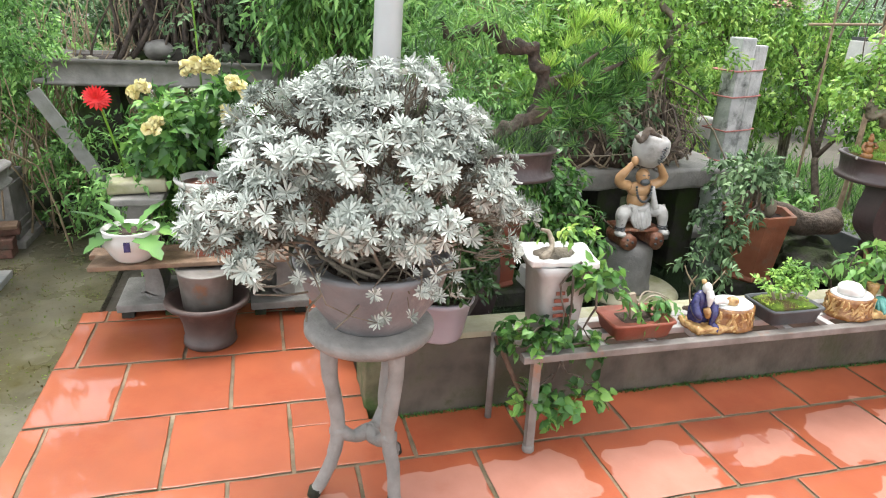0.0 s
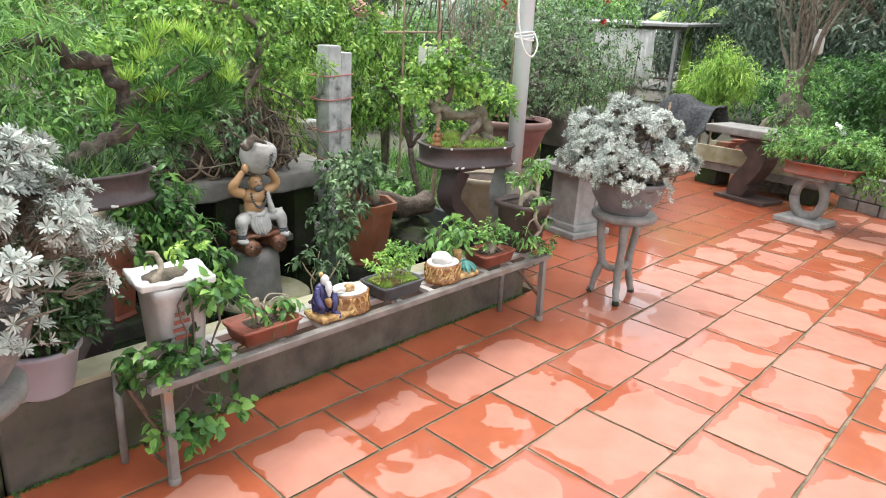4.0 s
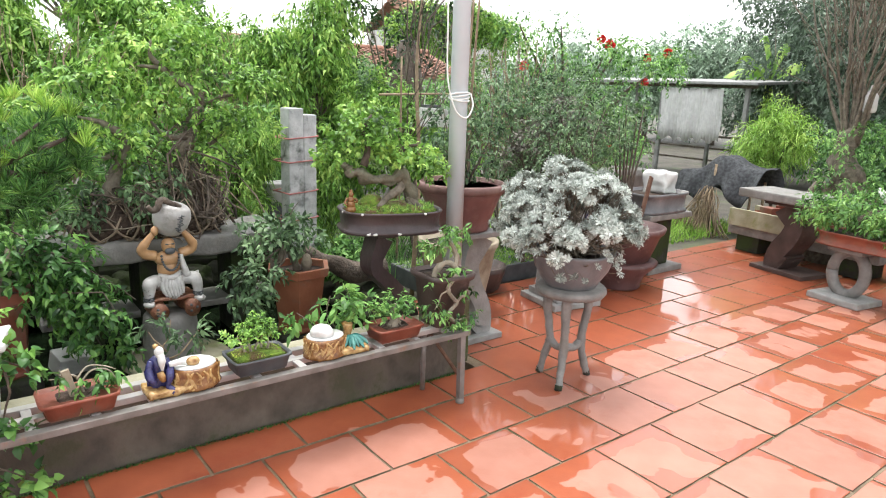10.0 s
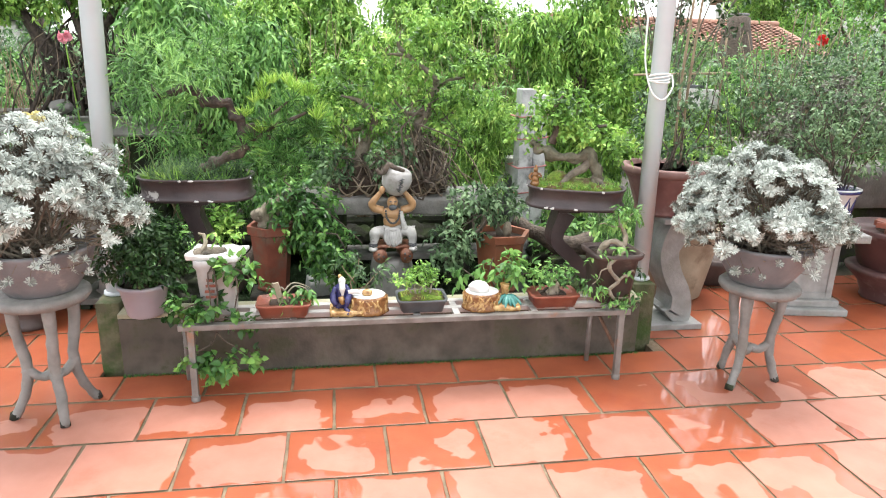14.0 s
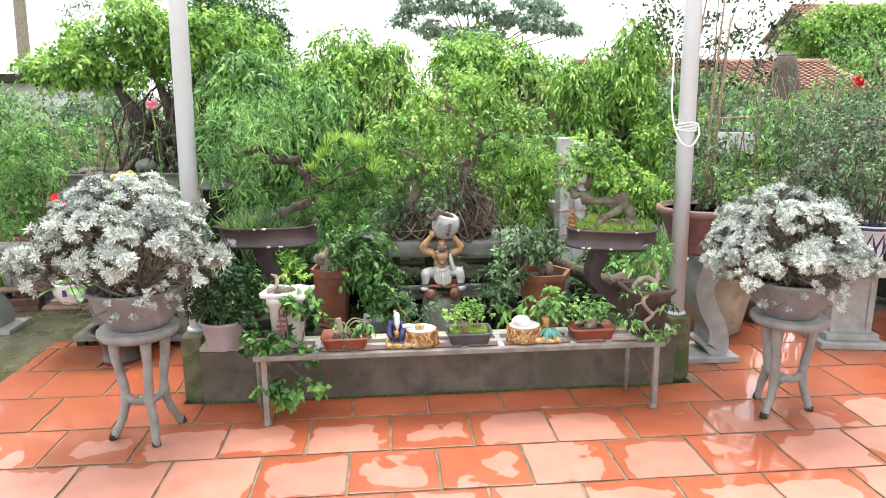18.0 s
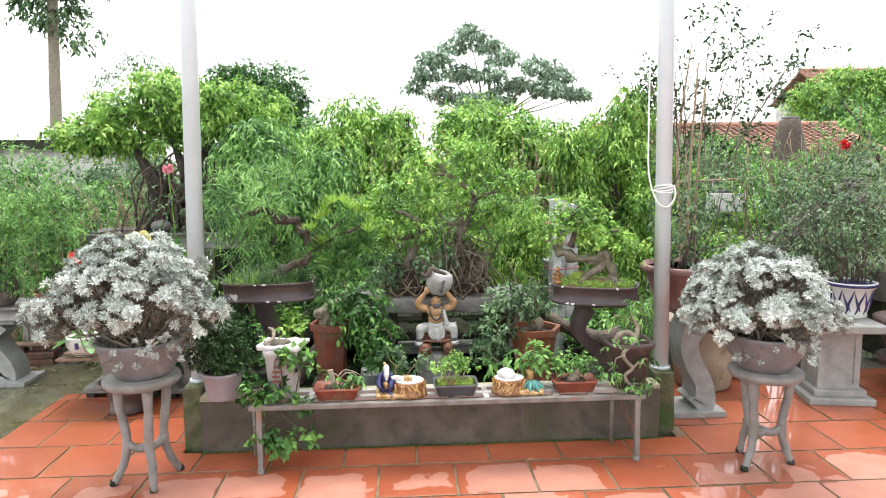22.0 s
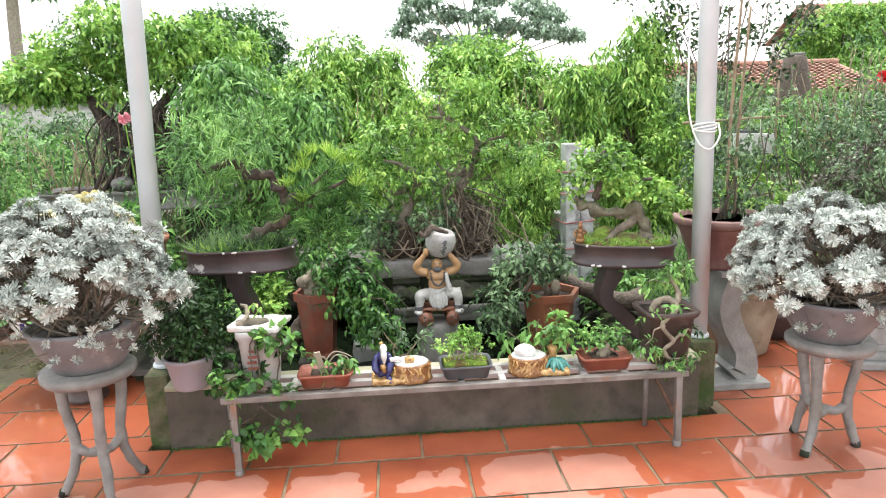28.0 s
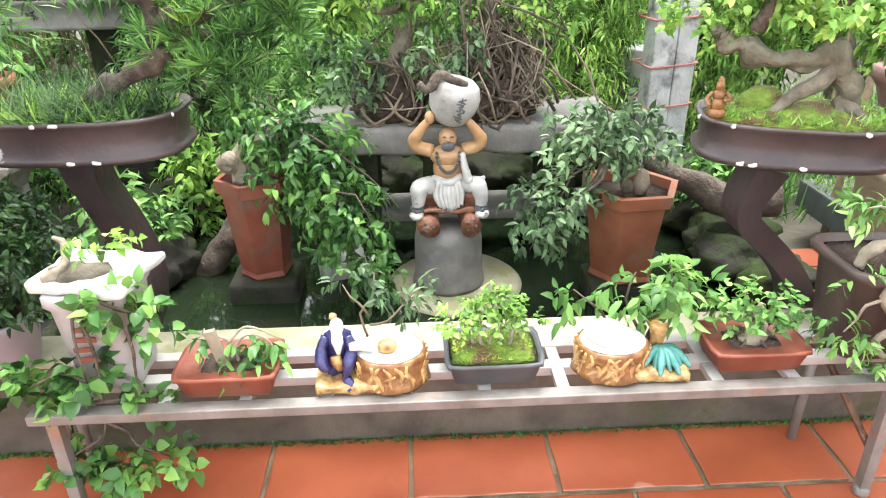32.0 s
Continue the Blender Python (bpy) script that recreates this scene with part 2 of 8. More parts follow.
M["dark"] = mat("dark_grey_plastic", (0.05, 0.055, 0.06), (0.1, 0.105, 0.11), 10.0, 0.5, 0.1, 60.0)
M["soil"] = mat("damp_soil", (0.03, 0.02, 0.014), (0.085, 0.055, 0.04), 40.0, 0.9, 0.9, 120.0)
M["moss"] = mat("moss", (0.09, 0.16, 0.02), (0.22, 0.33, 0.04), 40.0, 0.95, 1.0, 160.0, stain=(0.13, 0.085, 0.035), stain_scale=16.0, stain_at=(0.46, 0.58))
M["bark"] = mat("grey_brown_bark", (0.05, 0.037, 0.028), (0.135, 0.105, 0.08), 30.0, 0.85, 0.9, 70.0, stain=(0.06, 0.05, 0.04), stain_scale=12.0)
M["figbark"] = mat("dark_fig_bark", (0.02, 0.015, 0.012), (0.085, 0.064, 0.05), 34.0, 0.85, 1.0, 60.0, stain=(0.11, 0.095, 0.08), stain_scale=16.0, stain_at=(0.6, 0.8))
M["barkred"] = mat("reddish_bark", (0.08, 0.04, 0.026), (0.18, 0.1, 0.065), 24.0, 0.85, 0.9, 70.0)
M["barkpale"] = mat("pale_bark", (0.2, 0.165, 0.12), (0.34, 0.3, 0.23), 24.0, 0.75, 0.6, 80.0, stain=(0.16, 0.13, 0.1), stain_scale=14.0)
M["twig"] = mat("dry_twig", (0.19, 0.14, 0.09), (0.34, 0.26, 0.17), 30.0, 0.85, 0.3, 80.0)
M["metal"] = mat("grey_painted_steel", (0.13, 0.118, 0.105), (0.23, 0.215, 0.2), 14.0, 0.5, 0.15, 60.0, metal=0.2, stain=(0.24, 0.13, 0.08), stain_scale=9.0, stain_at=(0.6, 0.72))
M["whitesteel"] = mat("white_painted_steel", (0.3, 0.29, 0.28), (0.45, 0.44, 0.42), 10.0, 0.4, 0.1, 60.0, stain=(0.4, 0.36, 0.32), stain_scale=9.0, stain_at=(0.57, 0.72))
M["wood"] = mat("weathered_plank", (0.1, 0.06, 0.035), (0.22, 0.14, 0.09), 18.0, 0.7, 0.5, 60.0)
M["ground"] = mat("damp_earth", (0.04, 0.035, 0.026), (0.1, 0.09, 0.068), 3.0, 0.75, 0.9, 20.0, stain=(0.06, 0.085, 0.03), stain_scale=1.3)
M["yard"] = mat("wet_mossy_concrete", (0.06, 0.055, 0.034), (0.13, 0.12, 0.08), 5.0, 0.1, 0.25, 25.0, rough2=0.5, stain=(0.05, 0.045, 0.014), stain_scale=2.2, stain_at=(0.45, 0.65))
M["wallwhite"] = mat("lime_washed_wall", (0.5, 0.49, 0.46), (0.62, 0.61, 0.58), 3.0, 0.85, 0.2, 20.0, stain=(0.3, 0.29, 0.26), stain_scale=1.5)
M["net"] = mat("black_netting", (0.036, 0.038, 0.041), (0.09, 0.094, 0.1), 30.0, 0.9, 0.5, 100.0, spec=0.15)
M["skin"] = mat("ochre_glaze", (0.34, 0.19, 0.09), (0.5, 0.3, 0.15), 20.0, 0.3, 0.1, 60.0)
M["rope"] = mat("white_cord", (0.7, 0.7, 0.68), (0.8, 0.8, 0.78), 40.0, 0.6)
M["pinkrope"] = mat("pink_cord", (0.45, 0.15, 0.14), (0.55, 0.24, 0.22), 40.0, 0.6)
M["red"] = mat("red_petal", (0.6, 0.01, 0.012), (0.75, 0.03, 0.03), 30.0, 0.5)
M["pink"] = mat("pink_petal", (0.75, 0.25, 0.33), (0.85, 0.4, 0.46), 30.0, 0.5)
M["yellow"] = mat("yellow_petal", (0.72, 0.66, 0.3), (0.8, 0.76, 0.46), 30.0, 0.5)
M["amber"] = mat("amber_glaze", (0.2, 0.085, 0.025), (0.58, 0.4, 0.17), 40.0, 0.25, 0.8, 40.0)
M["amberdark"] = mat("brown_amber_glaze", (0.13, 0.05, 0.018), (0.3, 0.15, 0.05), 40.0, 0.25, 0.6, 40.0)
M["blue"] = mat("cobalt_glaze", (0.012, 0.012, 0.05), (0.045, 0.045, 0.15), 60.0, 0.25)
M["teal"] = mat("teal_glaze", (0.03, 0.17, 0.15), (0.12, 0.32, 0.28), 24.0, 0.25, 0.5, 60.0)
M["postgrey"] = mat("blue_grey_stone", (0.36, 0.37, 0.37), (0.56, 0.57, 0.57), 14.0, 0.7, 0.5, 60.0, stain=(0.08, 0.09, 0.08), stain_scale=7.0)
M["rootpale"] = mat("tan_root", (0.13, 0.095, 0.065), (0.27, 0.21, 0.15), 24.0, 0.8, 0.7, 80.0)
M["statuewhite"] = mat("worn_white_paint", (0.34, 0.33, 0.31), (0.5, 0.49, 0.47), 25.0, 0.35, 0.2, 60.0, stain=(0.1, 0.09, 0.085), stain_scale=18.0, stain_at=(0.62, 0.68))
M["logbrown"] = mat("red_brown_glazed_log", (0.12, 0.04, 0.02), (0.3, 0.13, 0.075), 30.0, 0.4, 0.6, 60.0, stain=(0.4, 0.28, 0.2), stain_scale=30.0, stain_at=(0.55, 0.7))
M["oldwood"] = mat("grey_tan_wood", (0.1, 0.082, 0.06), (0.22, 0.19, 0.145), 26.0, 0.8, 0.8, 80.0, stain=(0.07, 0.06, 0.045), stain_scale=14.0)
M["mosswood"] = mat("olive_grey_wood", (0.085, 0.075, 0.05), (0.19, 0.175, 0.125), 22.0, 0.85, 0.9, 70.0, stain=(0.06, 0.07, 0.03), stain_scale=10.0, stain_at=(0.5, 0.7))
M["tanpot"] = mat("tan_clay", (0.2, 0.135, 0.08), (0.32, 0.23, 0.15), 9.0, 0.6, 0.3, 50.0, stain=(0.14, 0.1, 0.065), stain_scale=5.0)
M["creamclay"] = mat("cream_clay", (0.24, 0.2, 0.14), (0.36, 0.31, 0.23), 7.0, 0.7, 0.25, 50.0, stain=(0.16, 0.12, 0.08), stain_scale=5.0)
M["brickold"] = mat("old_red_brick", (0.09, 0.04, 0.028), (0.18, 0.085, 0.06), 16.0, 0.85, 0.6, 70.0, rand=0.2, stain=(0.06, 0.05, 0.035), stain_scale=9.0)
M["jar"] = mat("pale_grey_jar_glaze", (0.3, 0.29, 0.28), (0.42, 0.41, 0.39), 12.0, 0.4, 0.15, 60.0, stain=(0.2, 0.19, 0.17), stain_scale=9.0)
M["potwhite"] = mat("chalky_white_pot", (0.33, 0.315, 0.305), (0.45, 0.435, 0.425), 10.0, 0.5, 0.15, 50.0, stain=(0.32, 0.29, 0.26), stain_scale=6.0)
M["oldglaze"] = mat("brown_glaze_with_lime", (0.034, 0.023, 0.024), (0.062, 0.042, 0.042), 9.0, 0.42, 0.25, 40.0, stain=(0.4, 0.38, 0.36), stain_scale=8.5, stain_at=(0.66, 0.7))
# leaves
M["silver"] = leaf_mat("silver_leaf", (0.23, 0.265, 0.225), (0.385, 0.425, 0.38), (0.57, 0.605, 0.56), 0.6, 0.1, lift=1.0)
M["fresh"] = leaf_mat("fresh_leaf", (0.045, 0.12, 0.018), (0.13, 0.27, 0.035), (0.31, 0.47, 0.08))
M["mid"] = leaf_mat("green_leaf", (0.026, 0.08, 0.016), (0.085, 0.2, 0.036), (0.21, 0.36, 0.075))
M["deep"] = leaf_mat("deep_green_leaf", (0.018, 0.055, 0.012), (0.04, 0.11, 0.02), (0.08, 0.18, 0.03), 0.35)
M["glossy"] = leaf_mat("glossy_green_leaf", (0.018, 0.06, 0.012), (0.055, 0.145, 0.026), (0.15, 0.28, 0.045), 0.35)
M["darkleaf"] = leaf_mat("dark_small_leaf", (0.012, 0.035, 0.01), (0.028, 0.07, 0.02), (0.06, 0.125, 0.035), 0.4, 0.12, lift=1.0)
M["mauve"] = leaf_mat("grey_mauve_leaf", (0.06, 0.055, 0.042), (0.12, 0.115, 0.09), (0.22, 0.21, 0.175), 0.6, 0.15, lift=1.0)
M["bluish"] = leaf_mat("grey_green_leaf", (0.026, 0.055, 0.018), (0.07, 0.13, 0.042), (0.165, 0.25, 0.09))
M["lime"] = leaf_mat("lime_leaf", (0.15, 0.26, 0.02), (0.28, 0.42, 0.035), (0.46, 0.58, 0.08))
M["grassleaf"] = leaf_mat("grass_blade", (0.08, 0.18, 0.015), (0.17, 0.32, 0.035), (0.32, 0.48, 0.08))
# far leaves: the haze of distance is mixed into these two greens
M["hazypale"] = leaf_mat("painted_haze_leaf", (0.13, 0.19, 0.1), (0.19, 0.27, 0.135), (0.27, 0.36, 0.19))
M["hazydeep"] = leaf_mat("painted_haze_dark_leaf", (0.04, 0.06, 0.03), (0.06, 0.095, 0.045), (0.1, 0.145, 0.07))


# ---- builders ----
def thing(name, x, y, z, label, category, rz=0.0, group="", kind=""):
    ob = new(name)
    ob.empty_display_size = 0.1
    ob.matrix_world = pose(x, y, z, 0, 0, rz)
    return tagged(ob, label, category, group, kind)


def mesh_ob(name, me, material, parent=None, label=""):
    if material is not None and not me.materials:
        me.materials.append(material)
    ob = new(name, me)
    if parent is not None:
        ob.parent = parent
    return tagged(ob, label)


def part(name, bm, material, parent=None, label="", smooth=True):
    """Links a bmesh as one mesh object under a thing or a part."""
    me = bpy.data.meshes.new(name)
    bm.to_mesh(me)
    bm.free()
    if smooth:
        me.polygons.foreach_set("use_smooth", [True] * len(me.polygons))
    return mesh_ob(name, me, material, parent, label)


def structure(name, bm, material, label, category="", smooth=False):
    return tagged(part(name, bm, material, None, "", smooth), label, category or name.split("_")[0], "", "structure")


def add_box(bm, x0, x1, y0, y1, z0, z1, bev=0.0, m=None):
    vs = [bm.verts.new(p) for p in ((x0, y0, z0), (x1, y0, z0), (x1, y1, z0), (x0, y1, z0), (x0, y0, z1), (x1, y0, z1), (x1, y1, z1), (x0, y1, z1))]
    fs = [bm.faces.new([vs[i] for i in q]) for q in ((3, 2, 1, 0), (4, 5, 6, 7), (0, 1, 5, 4), (1, 2, 6, 5), (2, 3, 7, 6), (3, 0, 4, 7))]
    if bev:
        geom = list({e for f in fs for e in f.edges})
        got = bmesh.ops.bevel(bm, geom=geom, offset=bev, segments=2, affect="EDGES", profile=0.6)
        vs = list({v for f in got["faces"] for v in f.verts} | {v for v in vs if v.is_valid})
    if m is not None:
        bmesh.ops.transform(bm, matrix=m, verts=vs)
    return vs


def box(x0, x1, y0, y1, z0, z1, bev=0.0, m=None):
    bm = bmesh.new()
    add_box(bm, x0, x1, y0, y1, z0, z1, bev, m)
    return bm


def lathe(profile, seg=32, sx=1.0, sy=1.0, turn=0.0, square=0.0, bm=None, closed=True):
    """Turns a profile of (radius, height). square > 0 makes the plan boxier; seg 6 makes a hexagon."""
    bm = bm or bmesh.new()
    rings = []
    for r, z in profile:
        ring = []
        for i in range(seg):
            a = 2 * math.pi * i / seg + turn
            c, s = math.cos(a), math.sin(a)
            k = 1.0
            if square:
                k = (abs(c) ** (2 + square) + abs(s) ** (2 + square)) ** (-1 / (2 + square))
            ring.append(bm.verts.new((r * c * k * sx, r * s * k * sy, z)))
        rings.append(ring)
    for a, b in zip(rings, rings[1:]):
        for i in range(seg):
            j = (i + 1) % seg
            bm.faces.new((a[i], a[j], b[j], b[i]))
    if closed:
        bm.faces.new(rings[0][::-1])
        bm.faces.new(rings[-1])
    return bm


def smooth_line(points, n=6):
    """A Catmull-Rom line through the points."""
    p = [Vector(q) for q in points]
    p = [p[0] * 2 - p[1]] + p + [p[-1] * 2 - p[-2]]
    out = []
    for i in range(1, len(p) - 2):
        for k in range(n):
            t = k / n
            out.append(0.5 * ((2 * p[i]) + (p[i + 1] - p[i - 1]) * t + (2 * p[i - 1] - 5 * p[i] + 4 * p[i + 1] - p[i + 2]) * t * t
                              + (3 * p[i] - p[i - 1] - 3 * p[i + 1] + p[i + 2]) * t ** 3))
    out.append(p[-2])
    return out


def tube(points, radii, seg=8, bm=None, n=5, rough=0.0, flat=1.0):
    """A tapered round bar along a smooth line; rough adds knots and hollows."""
    bm = bm or bmesh.new()
    line = smooth_line(points, n) if n > 1 else [Vector(q) for q in points]
    m = len(line)
    rr = np.interp(np.linspace(0, 1, m), np.linspace(0, 1, len(radii)), radii)
    rings = []
    side = None
    for i, q in enumerate(line):
        d = (line[min(i + 1, m - 1)] - line[max(i - 1, 0)]).normalized()
        if side is None:
            side = d.orthogonal().normalized()
        side = (side - d * side.dot(d)).normalized()
        up = d.cross(side)
        ring = []
        for k in range(seg):
            a = 2 * math.pi * k / seg
            r = rr[i]
            v = side * math.cos(a) + up * math.sin(a) * flat
            if rough:
                r *= 1 + rough * noise.noise((q + v * r) * (0.55 / max(r, 0.004)))
            ring.append(bm.verts.new(q + v * r))
        rings.append(ring)
    for a, b in zip(rings, rings[1:]):
        for k in range(seg):
            j = (k + 1) % seg
            bm.faces.new((a[k], a[j], b[j], b[k]))
    bm.faces.new(rings[0][::-1])
    bm.faces.new(rings[-1])
    return bm


def strip_mesh(name, verts, faces):
    """A mesh from arrays of triangles."""
    me = bpy.data.meshes.new(name)
    me.vertices.add(len(verts))
    me.vertices.foreach_set("co", np.ascontiguousarray(verts, dtype=np.float32).ravel())
    f = np.ascontiguousarray(faces, dtype=np.int32)
    me.loops.add(f.size)
    me.loops.foreach_set("vertex_index", f.ravel())
    me.polygons.add(len(f))
    me.polygons.foreach_set("loop_start", np.arange(0, f.size, 3, dtype=np.int32))
    me.polygons.foreach_set("loop_total", np.full(len(f), 3, dtype=np.int32))
    me.update(calc_edges=True)
    return me


def unit(v):
    return v / np.maximum(np.linalg.norm(v, axis=-1, keepdims=True), 1e-9)


def blades(base, way, up, length, width, droop=0.25, fold=0.2, wide_at=0.45):
    """Leaves as folded blades: base points, directions, upper sides, lengths and widths."""
    n = len(base)
    way = unit(way)
    side = unit(np.cross(way, up))
    top = unit(np.cross(side, way))
    length = np.broadcast_to(np.asarray(length, float).reshape(-1, 1), (n, 1))
    width = np.broadcast_to(np.asarray(width, float).reshape(-1, 1), (n, 1))
    mid = base + way * length * wide_at - top * 0.0
    tip = base + way * length - top * length * droop
    left = mid - side * width / 2 + top * width * fold
    right = mid + side * width / 2 + top * width * fold
    v = np.stack([base, left, mid, right, tip], 1).reshape(-1, 3)
    o = (np.arange(n) * 5)[:, None, None]
    f = (np.array([[0, 2, 1], [0, 3, 2], [1, 2, 4], [2, 3, 4]])[None] + o).reshape(-1, 3)
    return v, f


def fine_blades(base, way, up, length, width, droop=0.3, fold=0.16):
    """Leaves seen close: pointed ovals with a bent midrib."""
    n = len(base)
    way = unit(way)
    side = unit(np.cross(way, up))
    top = unit(np.cross(side, way))
    ln = np.broadcast_to(np.asarray(length, float).reshape(-1, 1), (n, 1))
    w = np.broadcast_to(np.asarray(width, float).reshape(-1, 1), (n, 1))
    m1 = base + way * ln * 0.3 + top * ln * 0.02
    m2 = base + way * ln * 0.65 - top * ln * droop * 0.35
    tip = base + way * ln - top * ln * droop
    a, b = side * w * 0.46, side * w * 0.4
    lift = top * w * fold
    v = np.stack([base, m1, m2, tip, m1 - a + lift, m2 - b + lift, m1 + a + lift, m2 + b + lift], 1).reshape(-1, 3)
    t = np.array([[0, 1, 4], [0, 6, 1], [4, 1, 2], [4, 2, 5], [1, 6, 7], [1, 7, 2], [5, 2, 3], [2, 7, 3]])
    f = (t[None] + (np.arange(n) * 8)[:, None, None]).reshape(-1, 3)
    return v, f


CLOSE = {"leaves": False}


def sprays(blobs, count, per, reach, length, width, seed, droop=0.3, hang=0.25, inner=0.45, out=1.0, wild=0.45, up=0.0):
    """Foliage: twigs spread through the outer part of ellipsoids, with leaves set along each twig.
    blobs: (x, y, z, rx, ry, rz)."""
    rs = np.random.RandomState(seed)
    b = np.array(blobs, float)
    size = (b[:, 3] * b[:, 4] + b[:, 4] * b[:, 5] + b[:, 3] * b[:, 5])
    pick = rs.choice(len(b), count, p=size / size.sum())
    d = unit(rs.normal(size=(count, 3)))
    rad = inner + (1.04 - inner) * rs.rand(count, 1) ** 0.6
    lumpy = 1 + 0.16 * np.sin(d[:, :1] * 7 + pick[:, None]) * np.cos(d[:, 1:2] * 6 + 2 * d[:, 2:] * 5)
    start = b[pick, :3] + d * b[pick, 3:] * rad * lumpy
    axis = unit(d * out + wild * rs.normal(size=(count, 3)) + np.array([0, 0, up - hang]))
    s = (np.tile((np.arange(per) + 0.5) / per, count)).reshape(-1, 1)
    ax = np.repeat(axis, per, 0)
    p = np.repeat(start, per, 0) + ax * reach * s - np.array([0, 0, 1.0]) * reach * hang * s * s
    n = len(p)
    spread = unit(np.cross(ax, rs.normal(size=(n, 3))))
    way = unit(ax * (0.35 + 0.5 * s) + spread * 0.8 + np.array([0, 0, -hang * 0.9]))
    upper = unit(np.array([0, 0, 1.0]) + 0.5 * rs.normal(size=(n, 3)) + 0.3 * ax)
    ln = length * (0.65 + 0.6 * rs.rand(n))
    if CLOSE["leaves"] and length < 2.9 * width + 0.02:
        return fine_blades(p, way, upper, ln, width * (0.7 + 0.5 * rs.rand(n)), droop)
    return blades(p, way, upper, ln, width * (0.7 + 0.5 * rs.rand(n)), droop)


def clumps(blobs, seed, per=7, size=0.46):
    """Breaks each ellipsoid of a crown into smaller clumps round its surface."""
    rs = np.random.RandomState(seed)
    out = []
    for x, y, z, a, b, c in blobs:
        d = unit(rs.normal(size=(per, 3)) + np.array([0, 0, 0.25]))
        for q in d:
            k = size * rs.uniform(0.75, 1.2)
            out.append((x + q[0] * a * 0.72, y + q[1] * b * 0.72, z + q[2] * c * 0.72, a * k, b * k, c * k * 0.85))
    return out


def foliage(name, material, parent, label="", **kw):
    v, f = sprays(**kw)
    me = strip_mesh(name, v, f)
    if CLOSE["leaves"]:
        me.polygons.foreach_set("use_smooth", [True] * len(me.polygons))
    return mesh_ob(name, me, material, parent, label)


def spoons(base, way, up, length, width):
    """Blunt spoon-shaped leaves."""
    n = len(base)
    way = unit(way)
    side = unit(np.cross(way, up))
    top = unit(np.cross(side, way))
    ln, w = length.reshape(-1, 1), width.reshape(-1, 1)
    mid = base + way * ln * 0.7 - top * ln * 0.03
    tip = base + way * ln - top * ln * 0.12
    v = np.stack([base, mid - side * w / 2 + top * w * 0.12, mid + side * w / 2 + top * w * 0.12, tip + side * w * 0.3, tip - side * w * 0.3], 1).reshape(-1, 3)
    f = (np.array([[0, 2, 1], [1, 2, 3], [1, 3, 4]])[None] + (np.arange(n) * 5)[:, None, None]).reshape(-1, 3)
    return v, f


def rosettes(points, outward, seed, per=15, length=0.0275, width=0.0062):
    """Whorls of spoon-shaped leaves."""
    rs = np.random.RandomState(seed)
    n = len(points)
    ax = np.repeat(unit(outward), per, 0)
    a = (np.tile(np.arange(per) * 2.399, n) + np.repeat(rs.rand(n) * 6, per))
    e1 = unit(np.cross(ax, np.array([0.3, 0.2, 0.93])))
    e2 = np.cross(ax, e1)
    lean = np.tile(np.linspace(1.05, 0.62, per), n)[:, None] + 0.07 * rs.randn(n * per, 1)
    way = unit((e1 * np.cos(a)[:, None] + e2 * np.sin(a)[:, None]) * lean + ax * (1.15 - lean * 0.8))
    ln = length * np.repeat(0.75 + 0.5 * rs.rand(n), per) * (0.75 + 0.4 * rs.rand(n * per))
    return spoons(np.repeat(points, per, 0), way, ax, ln, width * ln / length * 1.1)


def bursts(points, outward, seed, per=40, length=0.092, width=0.0065, spread=1.0):
    """Tufts of needles that fan out from each point."""
    rs = np.random.RandomState(seed)
    pts, ax = np.repeat(np.array(points, float), per, 0), np.repeat(unit(np.array(outward, float)), per, 0)
    way = unit(ax + spread * unit(rs.normal(size=(len(pts), 3))))
    return blades(pts + way * 0.008, way, rs.normal(size=(len(pts), 3)), length * (0.7 + 0.5 * rs.rand(len(pts))), width, 0.12, 0.1, 0.5)


def twigs(starts, ends, r, seed, sag=0.15, seg=4):
    """Many thin crooked twigs as one bmesh."""
    rs = np.random.RandomState(seed)
    bm = bmesh.new()
    for a, b in zip(starts, ends):
        a, b = Vector(a), Vector(b)
        k = (b - a).length * sag
        m1 = a.lerp(b, 0.35) + Vector(rs.uniform(-k, k, 3))
        m2 = a.lerp(b, 0.7) + Vector(rs.uniform(-k, k, 3))
        tube([a, m1, m2, b], [r, r * 0.8, r * 0.6, r * 0.35], seg, bm, 2)
    return bm


def grass(name, material, parent, area, count, height, seed, z=0.0, lean=0.5, width=0.006, round_area=False):
    """Blades on an area (x0, x1, y0, y1), or within the ellipse that fits it."""
    rs = np.random.RandomState(seed)
    u, w = rs.rand(count), rs.rand(count)
    if round_area:
        a, r = 2 * np.pi * u, np.sqrt(w)
        u, w = 0.5 + 0.5 * r * np.cos(a), 0.5 + 0.5 * r * np.sin(a)
    p = np.stack([area[0] + (area[1] - area[0]) * u, area[2] + (area[3] - area[2]) * w, np.full(count, z)], 1)
    way = unit(np.stack([lean * rs.randn(count), lean * rs.randn(count), np.ones(count)], 1))
    up = unit(rs.normal(size=(count, 3)))
    v, f = blades(p, way, up, height * (0.4 + 0.8 * rs.rand(count)), width, 0.35, 0.1, 0.3)
    return mesh_ob(name, strip_mesh(name, v, f), material, parent)


def twig_parts(name, starts, ends, r, seed, material, parent, sag=0.15, seg=5):
    """Each root or stem as a part of its own."""
    for k, (a, b) in enumerate(zip(starts, ends)):
        part(name, twigs([a], [b], r, seed + k, sag, seg), material, parent)


def stuff(ob):
    return tagged(ob, kind="stuff")

